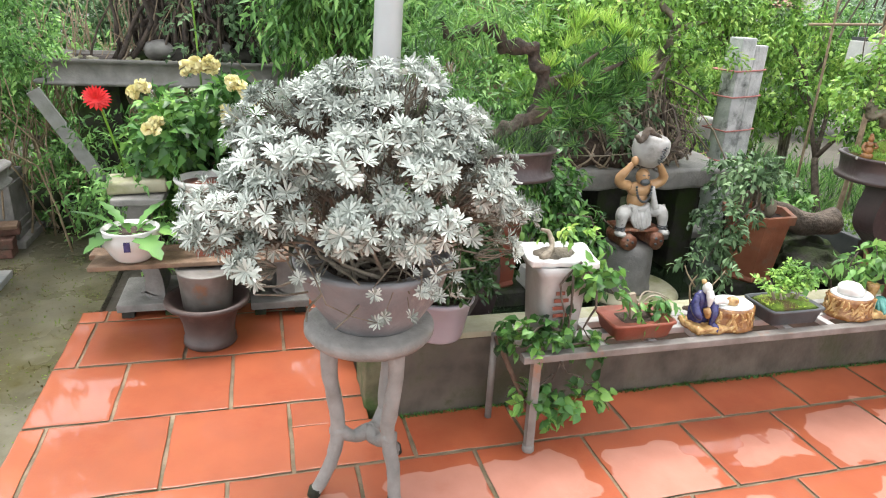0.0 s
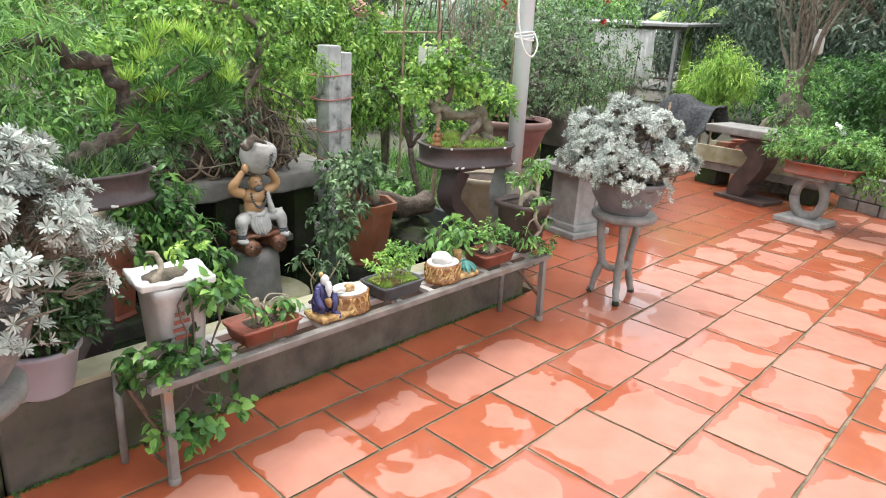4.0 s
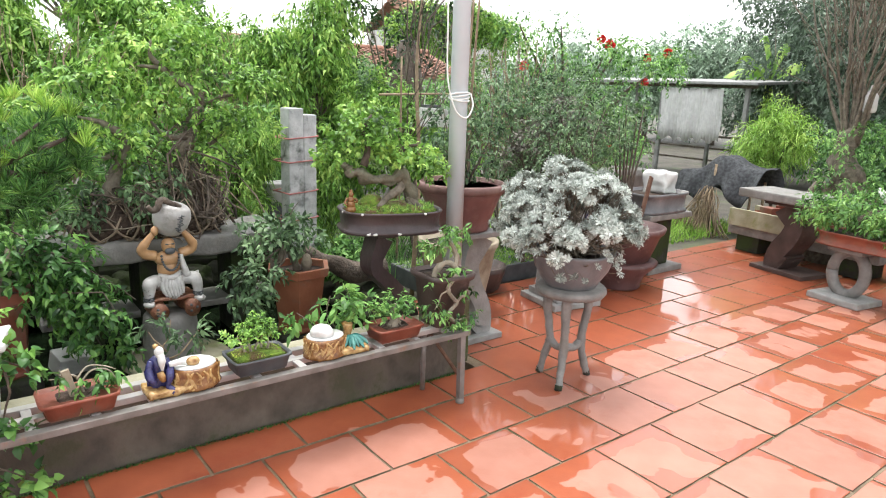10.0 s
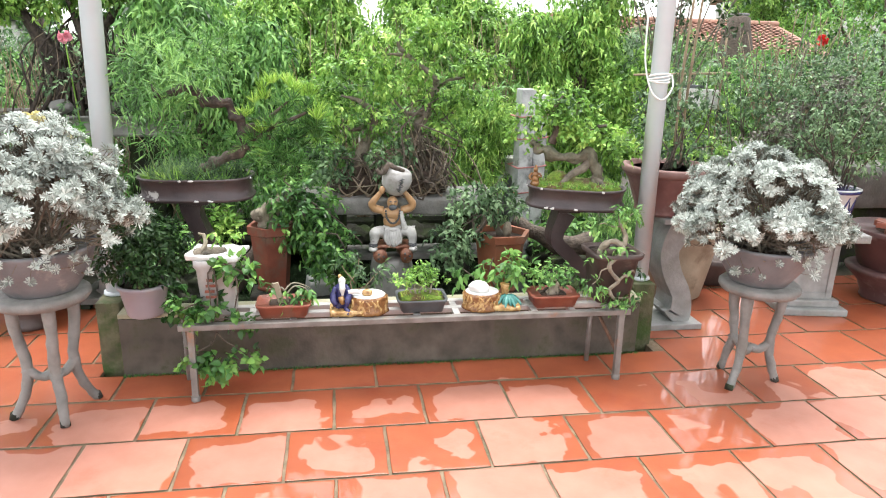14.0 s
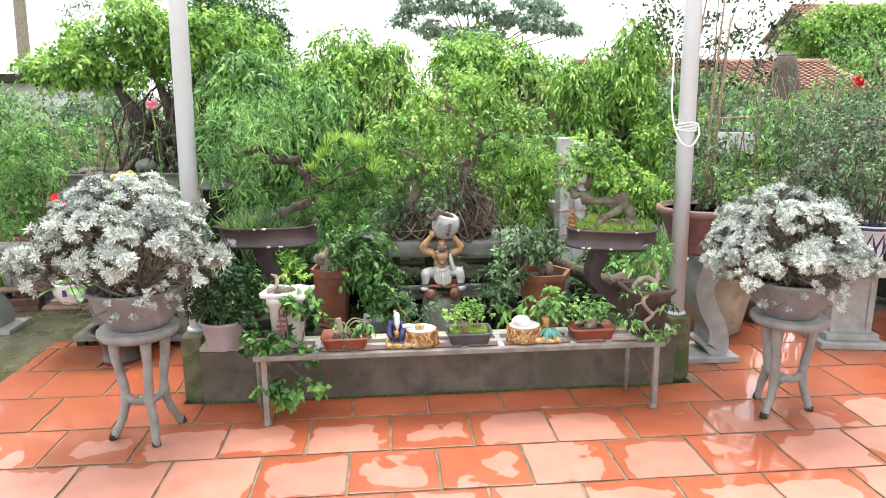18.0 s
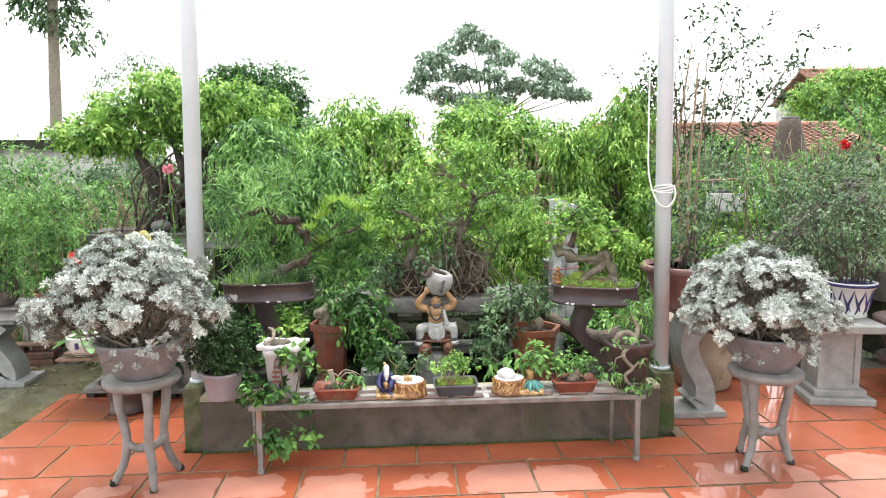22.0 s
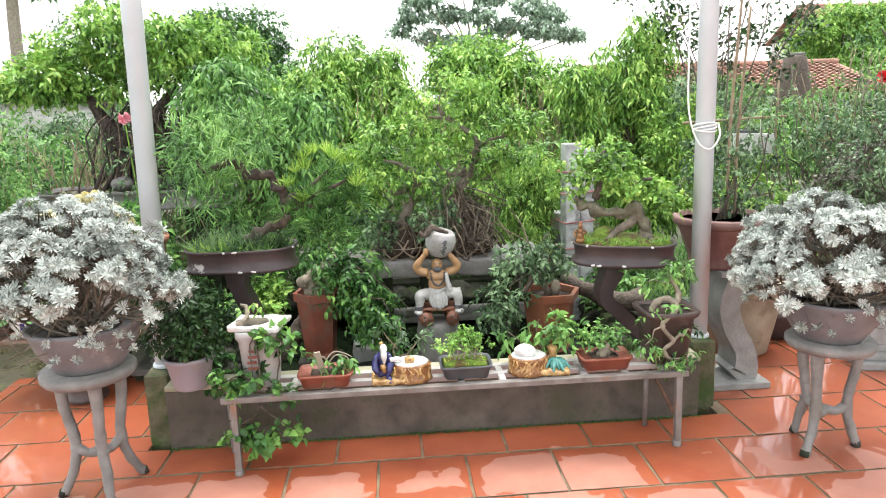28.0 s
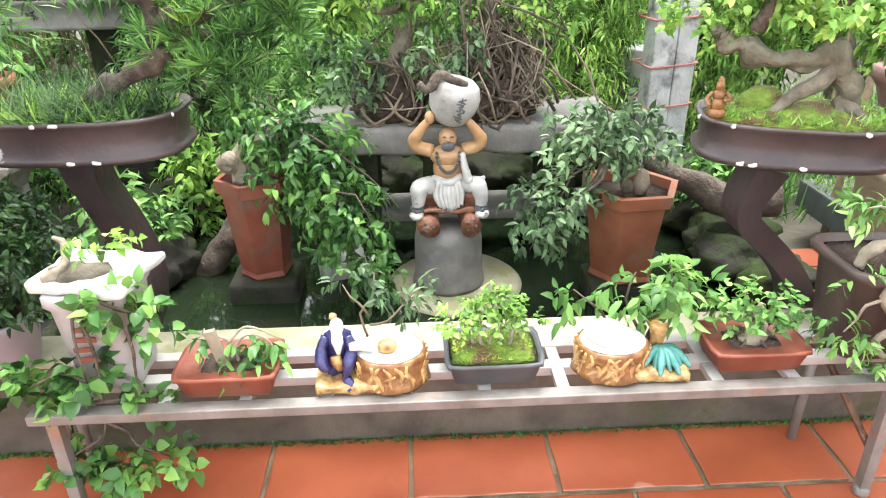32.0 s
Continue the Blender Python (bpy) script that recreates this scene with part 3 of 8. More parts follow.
# ---- ground, pond, terrace ----
bm = bmesh.new()
bmesh.ops.create_grid(bm, x_segments=90, y_segments=90, size=60)
for v in bm.verts:
    d = max(0.0, math.hypot(v.co.x - 2, v.co.y) - 7)
    v.co.z = -0.07 + 0.10 * noise.noise(v.co * 0.3) * min(1, d / 4)
    if -0.3 < v.co.x < 3 and -0.4 < v.co.y < 3:
        v.co.z = -0.3
    if max(abs(v.co.x), abs(v.co.y)) > 59.5:
        v.co.x, v.co.y = v.co.x * 8, v.co.y * 8
structure("ground", bm, M["ground"], "damp brown garden earth with moss patches", "ground", True)

bm = box(-6.0, -1.2, -6.0, 2.45, -0.3, -0.045)
structure("pavement", bm, M["yard"], "wet mossy grey concrete yard beside the terrace", "yard")

# bed of mortar under the tiles: joints show between them
TX0, TX1, TY0, TY1 = -1.24, 7.6, -6.2, 1.1
bm = bmesh.new()
add_box(bm, TX0, -0.12, 0.0, 1.05, -0.25, -0.006)
add_box(bm, TX0, TX1, TY0, 0.0, -0.25, -0.006)
add_box(bm, 2.68, TX1, 0.0, TY1, -0.25, -0.006)
terrace = structure("floor", bm, M["joint"], "mossy mortar bed of the tiled terrace", "terrace")

# pond: walls with thickness, water
bm = box(0.0, 2.57, 0.0, 0.11, -0.2, 0.285, 0.006)
structure("wall_front", bm, M["render"], "low cement-rendered pond wall, stained and damp", "pond wall")
bm = box(0.0, 2.57, -0.004, 0.125, 0.287, 0.312, 0.006)
structure("trim", bm, M["cap"], "pale mossy capping along the pond wall", "wall cap")
bm = box(-0.02, 0.1, 0.127, 1.75, -0.2, 0.1, 0.006)
structure("wall_left", bm, M["render"], "cement-rendered side wall of the pond", "pond wall")
bm = box(2.5, 2.62, 0.34, 1.75, -0.2, 0.1, 0.006)
structure("wall_right", bm, M["render"], "cement-rendered side wall of the pond", "pond wall")
# back wall and floor: the pond's shade is partly in the stone colour
bm = box(-0.02, 2.62, 1.76, 1.9, -0.2, 0.3, 0.008)
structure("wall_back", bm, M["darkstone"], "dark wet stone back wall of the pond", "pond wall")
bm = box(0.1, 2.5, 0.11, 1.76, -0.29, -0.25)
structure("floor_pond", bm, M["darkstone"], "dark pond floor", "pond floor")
wm = bpy.data.materials.new("pond_water")
wm.use_nodes = True
b = wm.node_tree.nodes["Principled BSDF"]
b.inputs["Base Color"].default_value = (0.012, 0.02, 0.01, 1)
b.inputs["Roughness"].default_value = 0.04
nz = wm.node_tree.nodes.new("ShaderNodeTexNoise")
nz.inputs["Scale"].default_value = 14.0
bp = wm.node_tree.nodes.new("ShaderNodeBump")
bp.inputs["Strength"].default_value, bp.inputs["Distance"].default_value = 0.12, 0.01
wm.node_tree.links.new(nz.outputs["Fac"], bp.inputs["Height"])
wm.node_tree.links.new(bp.outputs[0], b.inputs["Normal"])
bm = box(0.1, 2.5, 0.11, 1.76, -0.2, 0.05)
structure("water", bm, wm, "still dark green pond water", "water")

# piers and poles
def pier(x0, x1, y0, y1, z1):
    bm = bmesh.new()
    add_box(bm, x0, x1, y0, y1, -0.1, z1, 0.012)
    bmesh.ops.subdivide_edges(bm, edges=bm.edges[:], cuts=2, use_grid_fill=True)
    for v in bm.verts:
        v.co += Vector((noise.noise(v.co * 14), noise.noise(v.co * 14 + Vector((5, 0, 0))), 0)) * 0.008
    return structure("pier", bm, M["pier"], "mossy weathered concrete pier at the pond corner", "pier", True)


pier(-0.115, -0.004, 0.06, 0.28, 0.345)
pier(2.58, 2.7, 0.1, 0.33, 0.345)


def roof_pole(x, y, lean, top=4.2):
    t = thing("roof_pole", x, y, 0.345, "tall white painted steel pipe standing on a mossy pier", "pole", group="terrace poles")
    bm = bmesh.new()
    lathe([(0.045, 0.0), (0.045, top)], 28, bm=bm)
    for v in bm.verts:
        v.co.x += lean[0] * v.co.z
        v.co.y += lean[1] * v.co.z
    part("pipe", bm, M["pole"], t)
    part("collar", lathe([(0.05, 0.0), (0.056, 0.004), (0.052, 0.018), (0.046, 0.02)], 28), M["pole"], t)
    return t


pole_l = roof_pole(-0.056, 0.2, (0.026, 0.0))
pole_r = roof_pole(2.645, 0.195, (-0.014, 0.0))
# cord tied round the pole
cord = thing("cord", 2.63, 0.195, 1.40, "white cord looped and knotted round the white pole", "cord")
bm = bmesh.new()
for k in range(4):
    tube([(0.051 * math.cos(a), 0.051 * math.sin(a), 0.008 * k + 0.01 * math.sin(a + k)) for a in np.linspace(0, 6.1, 14)], [0.0045], 6, bm, 2)
part("winding", bm, M["rope"], cord)
bm = tube([(0.05, -0.03, 0.03), (0.045, -0.06, -0.03), (-0.0, -0.065, -0.09), (-0.06, -0.05, -0.05), (-0.1, -0.03, 0.1), (-0.105, -0.02, 0.35), (-0.1, 0, 0.6), (-0.09, 0.02, 0.9)], [0.0045], 6)
part("loop", bm, M["rope"], cord)

# ---- bench in front of the pond wall ----
bench = thing("metal_bench", 0.36, -0.27, 0, "long low grey steel bench with slatted top for potted plants", "bench")
BX1 = 2.0
for nm, y in (("front_rail", 0.0), ("middle_rail", 0.11), ("rear_rail", 0.2)):
    part(nm, box(-0.02 if y else -0.03, BX1 + 0.02, y - 0.018, y + 0.018, 0.335, 0.36, 0.003), M["whitesteel"] if y else M["metal"], bench, smooth=False)
for k in range(11):
    x = 0.08 + k * 0.185
    part("slat", box(x - 0.015, x + 0.015, 0.02, 0.19, 0.338, 0.357, 0.002), M["whitesteel"], bench, smooth=False)
for x in (0.02, BX1 - 0.02):
    leg = part("leg", tube([(x, 0.0, 0.335), (x, -0.005, 0.17), (x, -0.01, 0.0)], [0.019, 0.019, 0.019], 4), M["metal"], bench, "", False)
    part("foot", lathe([(0.019, 0.0), (0.021, 0.005), (0.02, 0.022), (0.016, 0.026)], 12), M["metal"], leg).location = (x, -0.01, 0.0)
    part("brace", tube([(x, 0.0, 0.13), (x - 0.07, 0.19, 0.33)], [0.009, 0.009], 4, None, 1), M["barkred"], bench, "rusty diagonal brace")
    part("rear_leg", tube([(x - 0.07, 0.2, 0.335), (x - 0.07, 0.2, 0.0)], [0.013, 0.013], 8, None, 1), M["metal"], bench)

# moss along the foot of the wall
m = grass("moss", M["deep"], None, (0.0, 2.57, -0.02, -0.004), 2600, 0.016, 5, -0.004, 0.8, 0.006)
tagged(m, "dark moss along the foot of the pond wall", "moss", "", "stuff")

# ---- three-legged stools with silver-leaved shrubs ----
def stool(x, y, feet, h):
    """h: height of the seat."""
    t = thing("stool", x, y, 0, "three-legged grey concrete stool shaped like branches", "stool", group="branch-legged stools")
    part("seat", lathe([(0.14, h - 0.052), (0.168, h - 0.046), (0.18, h - 0.03), (0.179, h - 0.012), (0.168, h - 0.002), (0.05, h)], 44), M["stone"], t)
    for fx, fy in feet:
        d = math.hypot(fx, fy)
        ux, uy = fx / d, fy / d
        leg = part("leg", tube([(ux * 0.115, uy * 0.115, h - 0.04), (ux * 0.112, uy * 0.112, h * 0.7), (ux * 0.09, uy * 0.09, h * 0.4), (ux * 0.115, uy * 0.115, h * 0.18), (fx, fy, 0.0)],
                         [0.027, 0.022, 0.022, 0.02, 0.018], 10, rough=0.3), M["stone"], t)
        part("foot_end", tube([(fx * 0.96, fy * 0.96, 0.026), (fx, fy, 0.0)], [0.0195, 0.0198], 10, None, 2), M["darkstone"], leg, "dark wet foot end")
        part("stretcher", tube([(0, 0, h * 0.33), (ux * 0.05, uy * 0.05, h * 0.32), (ux * 0.1, uy * 0.1, h * 0.4)], [0.024, 0.02, 0.024], 8, rough=0.25), M["stone"], t)
    return t


def bowl_pot(name, t, r, h, material, z=0.0, seg=40, foot=0.62, lip=0.012, sx=1.0, sy=1.0, square=0.0, belly=0.88):
    prof = [(r * foot * 0.95, z), (r * foot, z + 0.008), (r * belly, z + h * 0.5), (r * 0.97, z + h * 0.85), (r + lip * 0.3, z + h * 0.93), (r + lip * 0.4, z + h), (r - lip, z + h), (r - lip * 1.6, z + h * 0.9), (r * 0.6, z + h * 0.86)]
    return part(name, lathe(prof, seg, sx, sy, square=square), material, t)


def silver_shrub(x, y, z, r, tips, seed, skew, low=0.2, lobe=()):
    """A loose dome of silvery whorls in tufts on bare forked branches, in a wide clay bowl. r: the dome's half sizes; tips: branch ends; lobe: ends of side branches."""
    t = thing("silver_shrub", x, y, z, "silvery-white leaved shrub in a grey clay bowl on a stool", "potted shrub", group="silver shrubs")
    bowl_pot("bowl", t, 0.21, 0.185, M["bowl"])
    part("soil", lathe([(0.02, 0.155), (0.18, 0.16)], 28), M["soil"], t)
    rs = np.random.RandomState(seed)
    i = np.arange(tips)
    h = 1 - 1.2 * (i + 0.5) / tips
    a = i * 2.39996
    w = np.sqrt(np.maximum(0, 1 - h * h))
    d = unit(np.stack([w * np.cos(a), w * np.sin(a), h], 1) + 0.16 * rs.normal(size=(tips, 3)))
    reach = 0.9 + 0.11 * rs.randn(tips, 1).clip(-1.4, 1.3)
    ends = np.array([skew[0], skew[1], 0.25]) + d * np.array(r) * reach
    if lobe:
        ends = np.concatenate([ends, np.array(lobe, float)])
        d = np.concatenate([d, unit(np.array(lobe, float) - np.array([0, 0, 0.1]))])
        tips = len(ends)
    root = np.stack([0.05 * rs.randn(tips), 0.05 * rs.randn(tips), np.full(tips, 0.165)], 1)
    many = rs.randint(9, 20, tips)
    who = np.repeat(np.arange(tips), many)
    n = len(who)
    size = rs.uniform(0.042, 0.066, tips)[who][:, None]
    puff = unit(d[who] * 0.7 + rs.normal(size=(n, 3)))
    p = ends[who] + puff * size * np.array([1.0, 1.0, 0.75]) * rs.uniform(0.55, 1.0, (n, 1))
    far = np.hypot(p[:, 0], p[:, 1])
    keep = (p[:, 2] > low + 0.04 * rs.rand(n) + 0.07 * np.clip(-p[:, 1] / 0.25, 0, 1) * (np.abs(p[:, 0]) < 0.3)) & ~((far < 0.2) & (p[:, 2] < 0.235))
    p, puff, who = p[keep], puff[keep], who[keep]
    n = len(p)
    hung = rs.choice(n, 22, replace=False)
    ha = rs.uniform(3.6, 6.2, 22)
    p[hung] = np.stack([0.23 * np.cos(ha), 0.23 * np.sin(ha), 0.08 + 0.15 * rs.rand(22)], 1)
    puff[hung] = np.stack([np.cos(ha), np.sin(ha), np.full(22, 0.2)], 1)
    outw = unit(puff + 0.7 * d[who] + 0.2 * rs.normal(size=(n, 3)) + np.array([0, 0, 0.25]))
    v, f = rosettes(p, outw, seed, 17, 0.0255, 0.0052)
    mesh_ob("crown", strip_mesh("crown", v, f), M["silver"], t)
    stalk = ends[who] * 0.8 + root[who] * 0.2
    stuff(part("branchwork", twigs(stalk, p, 0.003, seed, 0.2), M["oldwood"], t))
    twig_parts("limb", root[::2], ends[::2] * 0.88 + root[::2] * 0.12, 0.006, seed, M["oldwood"], t, 0.14, 6)
    return t


stool(-0.165, -0.325, ((0.063, -0.111), (-0.165, -0.026), (0.113, 0.125)), 0.56)
stool(2.98, -0.35, ((-0.14, -0.098), (0.14, -0.041), (-0.05, 0.125)), 0.512)
silver_shrub(-0.155, -0.325, 0.561, (0.385, 0.33, 0.41), 165, 3, (-0.02, -0.01), 0.21, ((-0.43, -0.13, 0.31), (-0.4, -0.19, 0.33), (-0.37, -0.21, 0.38), (-0.41, -0.1, 0.36), (-0.38, -0.08, 0.3), (-0.36, -0.15, 0.3), (-0.35, -0.1, 0.36)))
silver_shrub(2.97, -0.35, 0.513, (0.345, 0.335, 0.345), 140, 8, (-0.02, 0.02), 0.185)

# ---- pots and bonsai in and round the pond ----
CLOSE["leaves"] = True


def tray_pot(t, rx, ry, h, material, name="pot", seg=48, square=1.6, z=0.0, rim=0.012):
    """An oval or rectangular bonsai tray with a rolled rim and a foot ledge."""
    k = ry / rx
    prof = [(rx * 0.82, z), (rx * 0.98, z + h * 0.02), (rx * 1.0, z + h * 0.1), (rx * 0.98, z + h * 0.16), (rx * 0.93, z + h * 0.2), (rx * 0.93, z + h * 0.5), (rx * 0.95, z + h * 0.82),
            (rx + rim * 0.2, z + h * 0.86), (rx + rim * 0.4, z + h * 0.96), (rx, z + h), (rx - rim, z + h * 0.98), (rx - rim * 1.6, z + h * 0.82)]
    return part(name, lathe(prof, seg, 1, k, square=square), material, t)


def s_stand(x, y, top, material, bend, label, rz=0, wide=0.1, deep=0.16, base=0.0, slab=0.15, line=None, plate=0.8):
    """A stand with an S-shaped upright on a slab."""
    t = thing("plant_stand", x, y, base, label, "plant stand", rz)
    h = top - base
    bm = bmesh.new()
    line = smooth_line(line or [(bend * 0.2, 0, h - 0.03), (-bend * 0.55, 0, h * 0.72), (-bend * 0.3, 0, h * 0.52), (bend * 0.45, 0, h * 0.3), (bend * 0.5, 0, h * 0.12), (bend * 0.1, 0, 0.035)], 6)
    wd = np.interp(np.linspace(0, 1, len(line)), [0, 0.2, 0.6, 1], [wide * 1.25, wide * 0.85, wide * 0.85, wide * 1.3])
    rings = []
    for i, q in enumerate(line):
        d = (line[min(i + 1, len(line) - 1)] - line[max(i - 1, 0)]).normalized()
        s = Vector((-d.z, 0, d.x)).normalized() * wd[i] / 2
        c = 0.012
        ring = []
        for u, w in ((-1, -1), (1, -1), (1, 1), (-1, 1)):
            p = q + s * u
            ring.append(bm.verts.new((p.x, w * deep / 2, p.z)))
        rings.append(ring)
    for a, b in zip(rings, rings[1:]):
        for k in range(4):
            bm.faces.new((a[k], a[(k + 1) % 4], b[(k + 1) % 4], b[k]))
    bm.faces.new(rings[0])
    bm.faces.new(rings[-1][::-1])
    bmesh.ops.recalc_face_normals(bm, faces=bm.faces[:])
    part("upright", bm, material, t, smooth=False)
    part("top_plate", box(-slab * plate, slab * plate, -deep * 0.7, deep * 0.7, h - 0.03, h, 0.006), material, t, smooth=False)
    part("base_slab", box(-slab, slab, -deep * 0.75, deep * 0.75, 0.0, 0.036, 0.006), material, t, smooth=False)
    return t


def ledge_tray(t, rx, ry, h):
    """An oval glazed tray whose foot flares into a chipped ledge."""
    r = rx
    tray = part("tray", lathe([(r * 0.7, 0), (r * 0.98, 0.004), (r, 0.014), (r * 0.985, 0.022), (r * 0.935, 0.028), (r * 0.94, h * 0.55), (r * 0.955, h * 0.86), (r * 0.985, h * 0.9), (r, h * 0.96), (r * 0.985, h), (r * 0.935, h), (r * 0.91, h * 0.82)], 56, 1, ry / rx, square=1.0), M["oldglaze"], t)
    rk = random.Random(int(rx * 1000))
    for k in range(7):
        a = rk.uniform(3.4, 6.1)
        c, s = math.cos(a), math.sin(a)
        q = (abs(c) ** 3 + abs(s) ** 3) ** (-1 / 3)
        z = rk.choice((0.014, 0.014, h * 0.96))
        bm = bmesh.new()
        bmesh.ops.create_icosphere(bm, subdivisions=2, radius=1.0)
        w = rk.uniform(0.006, 0.016)
        for v in bm.verts:
            v.co = Vector((v.co.x * w, v.co.y * 0.004, v.co.z * 0.006)) * (1 + 0.5 * noise.noise(v.co * 2 + Vector((k, 0, 0))))
        part("chip", bm, M["whitestone"], tray, "pale chipped glaze").matrix_local = pose(r * c * q * 0.999, ry * s * q * 0.999, z, 0, 0, math.degrees(math.atan2(-c * ry, s * rx)) * -1)


# left oval tray with a leaning needle-leaved tree
s_stand(0.33, 0.31, 0.8, M["oldglaze"], 0.1, "dark brown glazed plant stand with a curved upright", wide=0.085, deep=0.12, base=-0.2, plate=0.45,
        line=[(-0.02, 0, 0.97), (-0.02, 0, 0.93), (0.0, 0, 0.86), (0.04, 0, 0.76), (0.07, 0, 0.64), (0.06, 0, 0.5), (0.01, 0, 0.38), (0.0, 0, 0.2), (0.03, 0, 0.04)])
t = thing("bonsai", 0.344, 0.3, 0.8, "leaning long-leaved bonsai with grass in a dark brown oval tray", "bonsai")
ledge_tray(t, 0.3, 0.2, 0.125)
part("soil", lathe([(0.02, 0.108), (0.28, 0.1)], 32, 1, 0.62), M["soil"], t)
part("trunk", tube([(0.02, 0, 0.12), (0.07, 0, 0.17), (0.16, 0, 0.21), (0.255, -0.01, 0.265), (0.275, -0.01, 0.275)], [0.033, 0.03, 0.028, 0.028, 0.025], 16, rough=0.7, n=9), M["bark"], t, "sawn brown stub of the trunk")
part("trunk", tube([(0.22, 0.01, 0.24), (0.235, 0.02, 0.33), (0.235, 0.02, 0.41), (0.17, 0.01, 0.5), (0.065, 0.0, 0.5), (0.015, 0.0, 0.565), (-0.095, 0, 0.56), (-0.16, 0, 0.53), (-0.2, 0, 0.6)],
                   [0.024, 0.024, 0.028, 0.027, 0.025, 0.024, 0.02, 0.014, 0.006], 18, rough=1.1, n=10), M["figbark"], t)
for k, q in enumerate(((0.46, 0.04, 0.4), (0.34, 0.02, 0.32), (0.58, 0.04, 0.33), (0.5, 0.0, 0.52), (0.64, 0.02, 0.48))):
    part("limb", tube([(0.23, 0.02, 0.36), ((0.23 + q[0]) / 2, 0.03, (0.36 + q[2]) / 2 - 0.03), q], [0.018, 0.013, 0.005], 8, rough=0.3), M["bark"], t)
foliage("crown", M["mid"], t, blobs=[(-0.12, 0.0, 0.66, 0.2, 0.17, 0.14), (0.06, 0.04, 0.7, 0.16, 0.14, 0.12), (-0.2, 0.02, 0.42, 0.13, 0.13, 0.12)],
        count=190, per=9, reach=0.1, length=0.08, width=0.008, seed=11, droop=0.1, hang=0.05, inner=0.2)
rs = np.random.RandomState(12)
pts = np.concatenate([np.array(c) + 0.045 * rs.normal(size=(9, 3)) for c in ((0.465, 0.04, 0.46), (0.335, 0.04, 0.31), (0.58, 0.04, 0.32), (0.44, 0.0, 0.27), (0.49, 0.05, 0.37), (0.39, 0.02, 0.22), (0.6, 0.1, 0.42))])
v, f = bursts(pts, pts - np.array([0.46, 0.03, 0.2]) + np.array([0, -0.05, 0.15]), 12, 40, 0.078, 0.006)
mesh_ob("needle_foliage", strip_mesh("needle_foliage", v, f), M["glossy"], t, "dark green needle tufts")
pts = np.array([(0.365, 0.02, 0.57), (0.285, 0.02, 0.43), (0.615, 0.02, 0.54), (0.665, 0.02, 0.41), (0.365, -0.02, 0.36), (0.495, 0.02, 0.6), (0.555, 0.02, 0.55), (0.32, 0.0, 0.5), (0.65, -0.02, 0.46), (0.42, 0.03, 0.6)])
pts = np.concatenate([pts, pts + 0.025 * rs.normal(size=pts.shape)])
v, f = bursts(pts, np.tile([[0.0, -0.1, 1.0]], (len(pts), 1)), 14, 40, 0.075, 0.005, 0.75)
mesh_ob("young_needles", strip_mesh("young_needles", v, f), M["grassleaf"], t, "bright lime young needle tufts")
grass("grass", M["bluish"], t, (-0.29, 0.27, -0.17, 0.17), 800, 0.14, 13, 0.1, 0.9, 0.005, True)
grass("ground_cover", M["fresh"], t, (-0.28, 0.26, -0.16, 0.16), 900, 0.08, 15, 0.1, 1.0, 0.01, True)
t.scale = (0.9, 0.9, 0.9)

# right oval tray with a mossy knotted tree
s_stand(2.2, 0.235, 0.755, M["oldglaze"], 0.12, "dark brown glazed plant stand with an S-shaped upright", wide=0.08, deep=0.11, base=-0.2, plate=0.4,
        line=[(-0.005, 0, 0.92), (-0.02, 0, 0.88), (-0.045, 0, 0.82), (-0.04, 0, 0.76), (0.02, 0, 0.7), (0.09, 0, 0.63), (0.15, 0, 0.55), (0.18, 0, 0.46), (0.17, 0, 0.36), (0.12, 0, 0.2), (0.06, 0, 0.04)])
t = thing("bonsai", 2.245, 0.22, 0.755, "old knotted bonsai with moss in a chipped dark brown oval tray", "bonsai", -18)
ledge_tray(t, 0.256, 0.18, 0.112)
part("moss", lathe([(0.245, 0.1), (0.2, 0.122), (0.1, 0.14), (0.01, 0.142)], 36, 1, 0.65), M["moss"], t)
part("trunk", tube([(-0.24, -0.02, 0.33), (-0.21, -0.02, 0.3), (-0.15, -0.03, 0.275), (-0.08, -0.03, 0.255), (-0.01, -0.03, 0.245), (0.045, -0.03, 0.265), (0.085, -0.03, 0.23), (0.1, -0.03, 0.17), (0.09, -0.03, 0.1)],
                   [0.012, 0.025, 0.031, 0.027, 0.028, 0.034, 0.03, 0.028, 0.038], 22, rough=0.9, n=12), M["mosswood"], t)
part("root", tube([(0.06, -0.03, 0.24), (0.02, -0.05, 0.2), (-0.03, -0.06, 0.17), (-0.08, -0.07, 0.12)], [0.024, 0.022, 0.018, 0.012], 10, rough=0.3), M["oldwood"], t)
part("root", tube([(0.09, -0.03, 0.17), (0.12, -0.06, 0.13), (0.15, -0.08, 0.11)], [0.022, 0.018, 0.012], 8, rough=0.3), M["oldwood"], t)
part("limb", tube([(-0.14, -0.02, 0.32), (-0.12, -0.02, 0.4), (-0.14, -0.01, 0.48), (-0.1, 0, 0.56)], [0.02, 0.015, 0.012, 0.006], 8, rough=0.3), M["bark"], t)
part("limb", tube([(0.03, -0.02, 0.33), (0.06, 0.0, 0.4), (0.13, 0.0, 0.42)], [0.018, 0.014, 0.006], 8, rough=0.3), M["bark"], t)
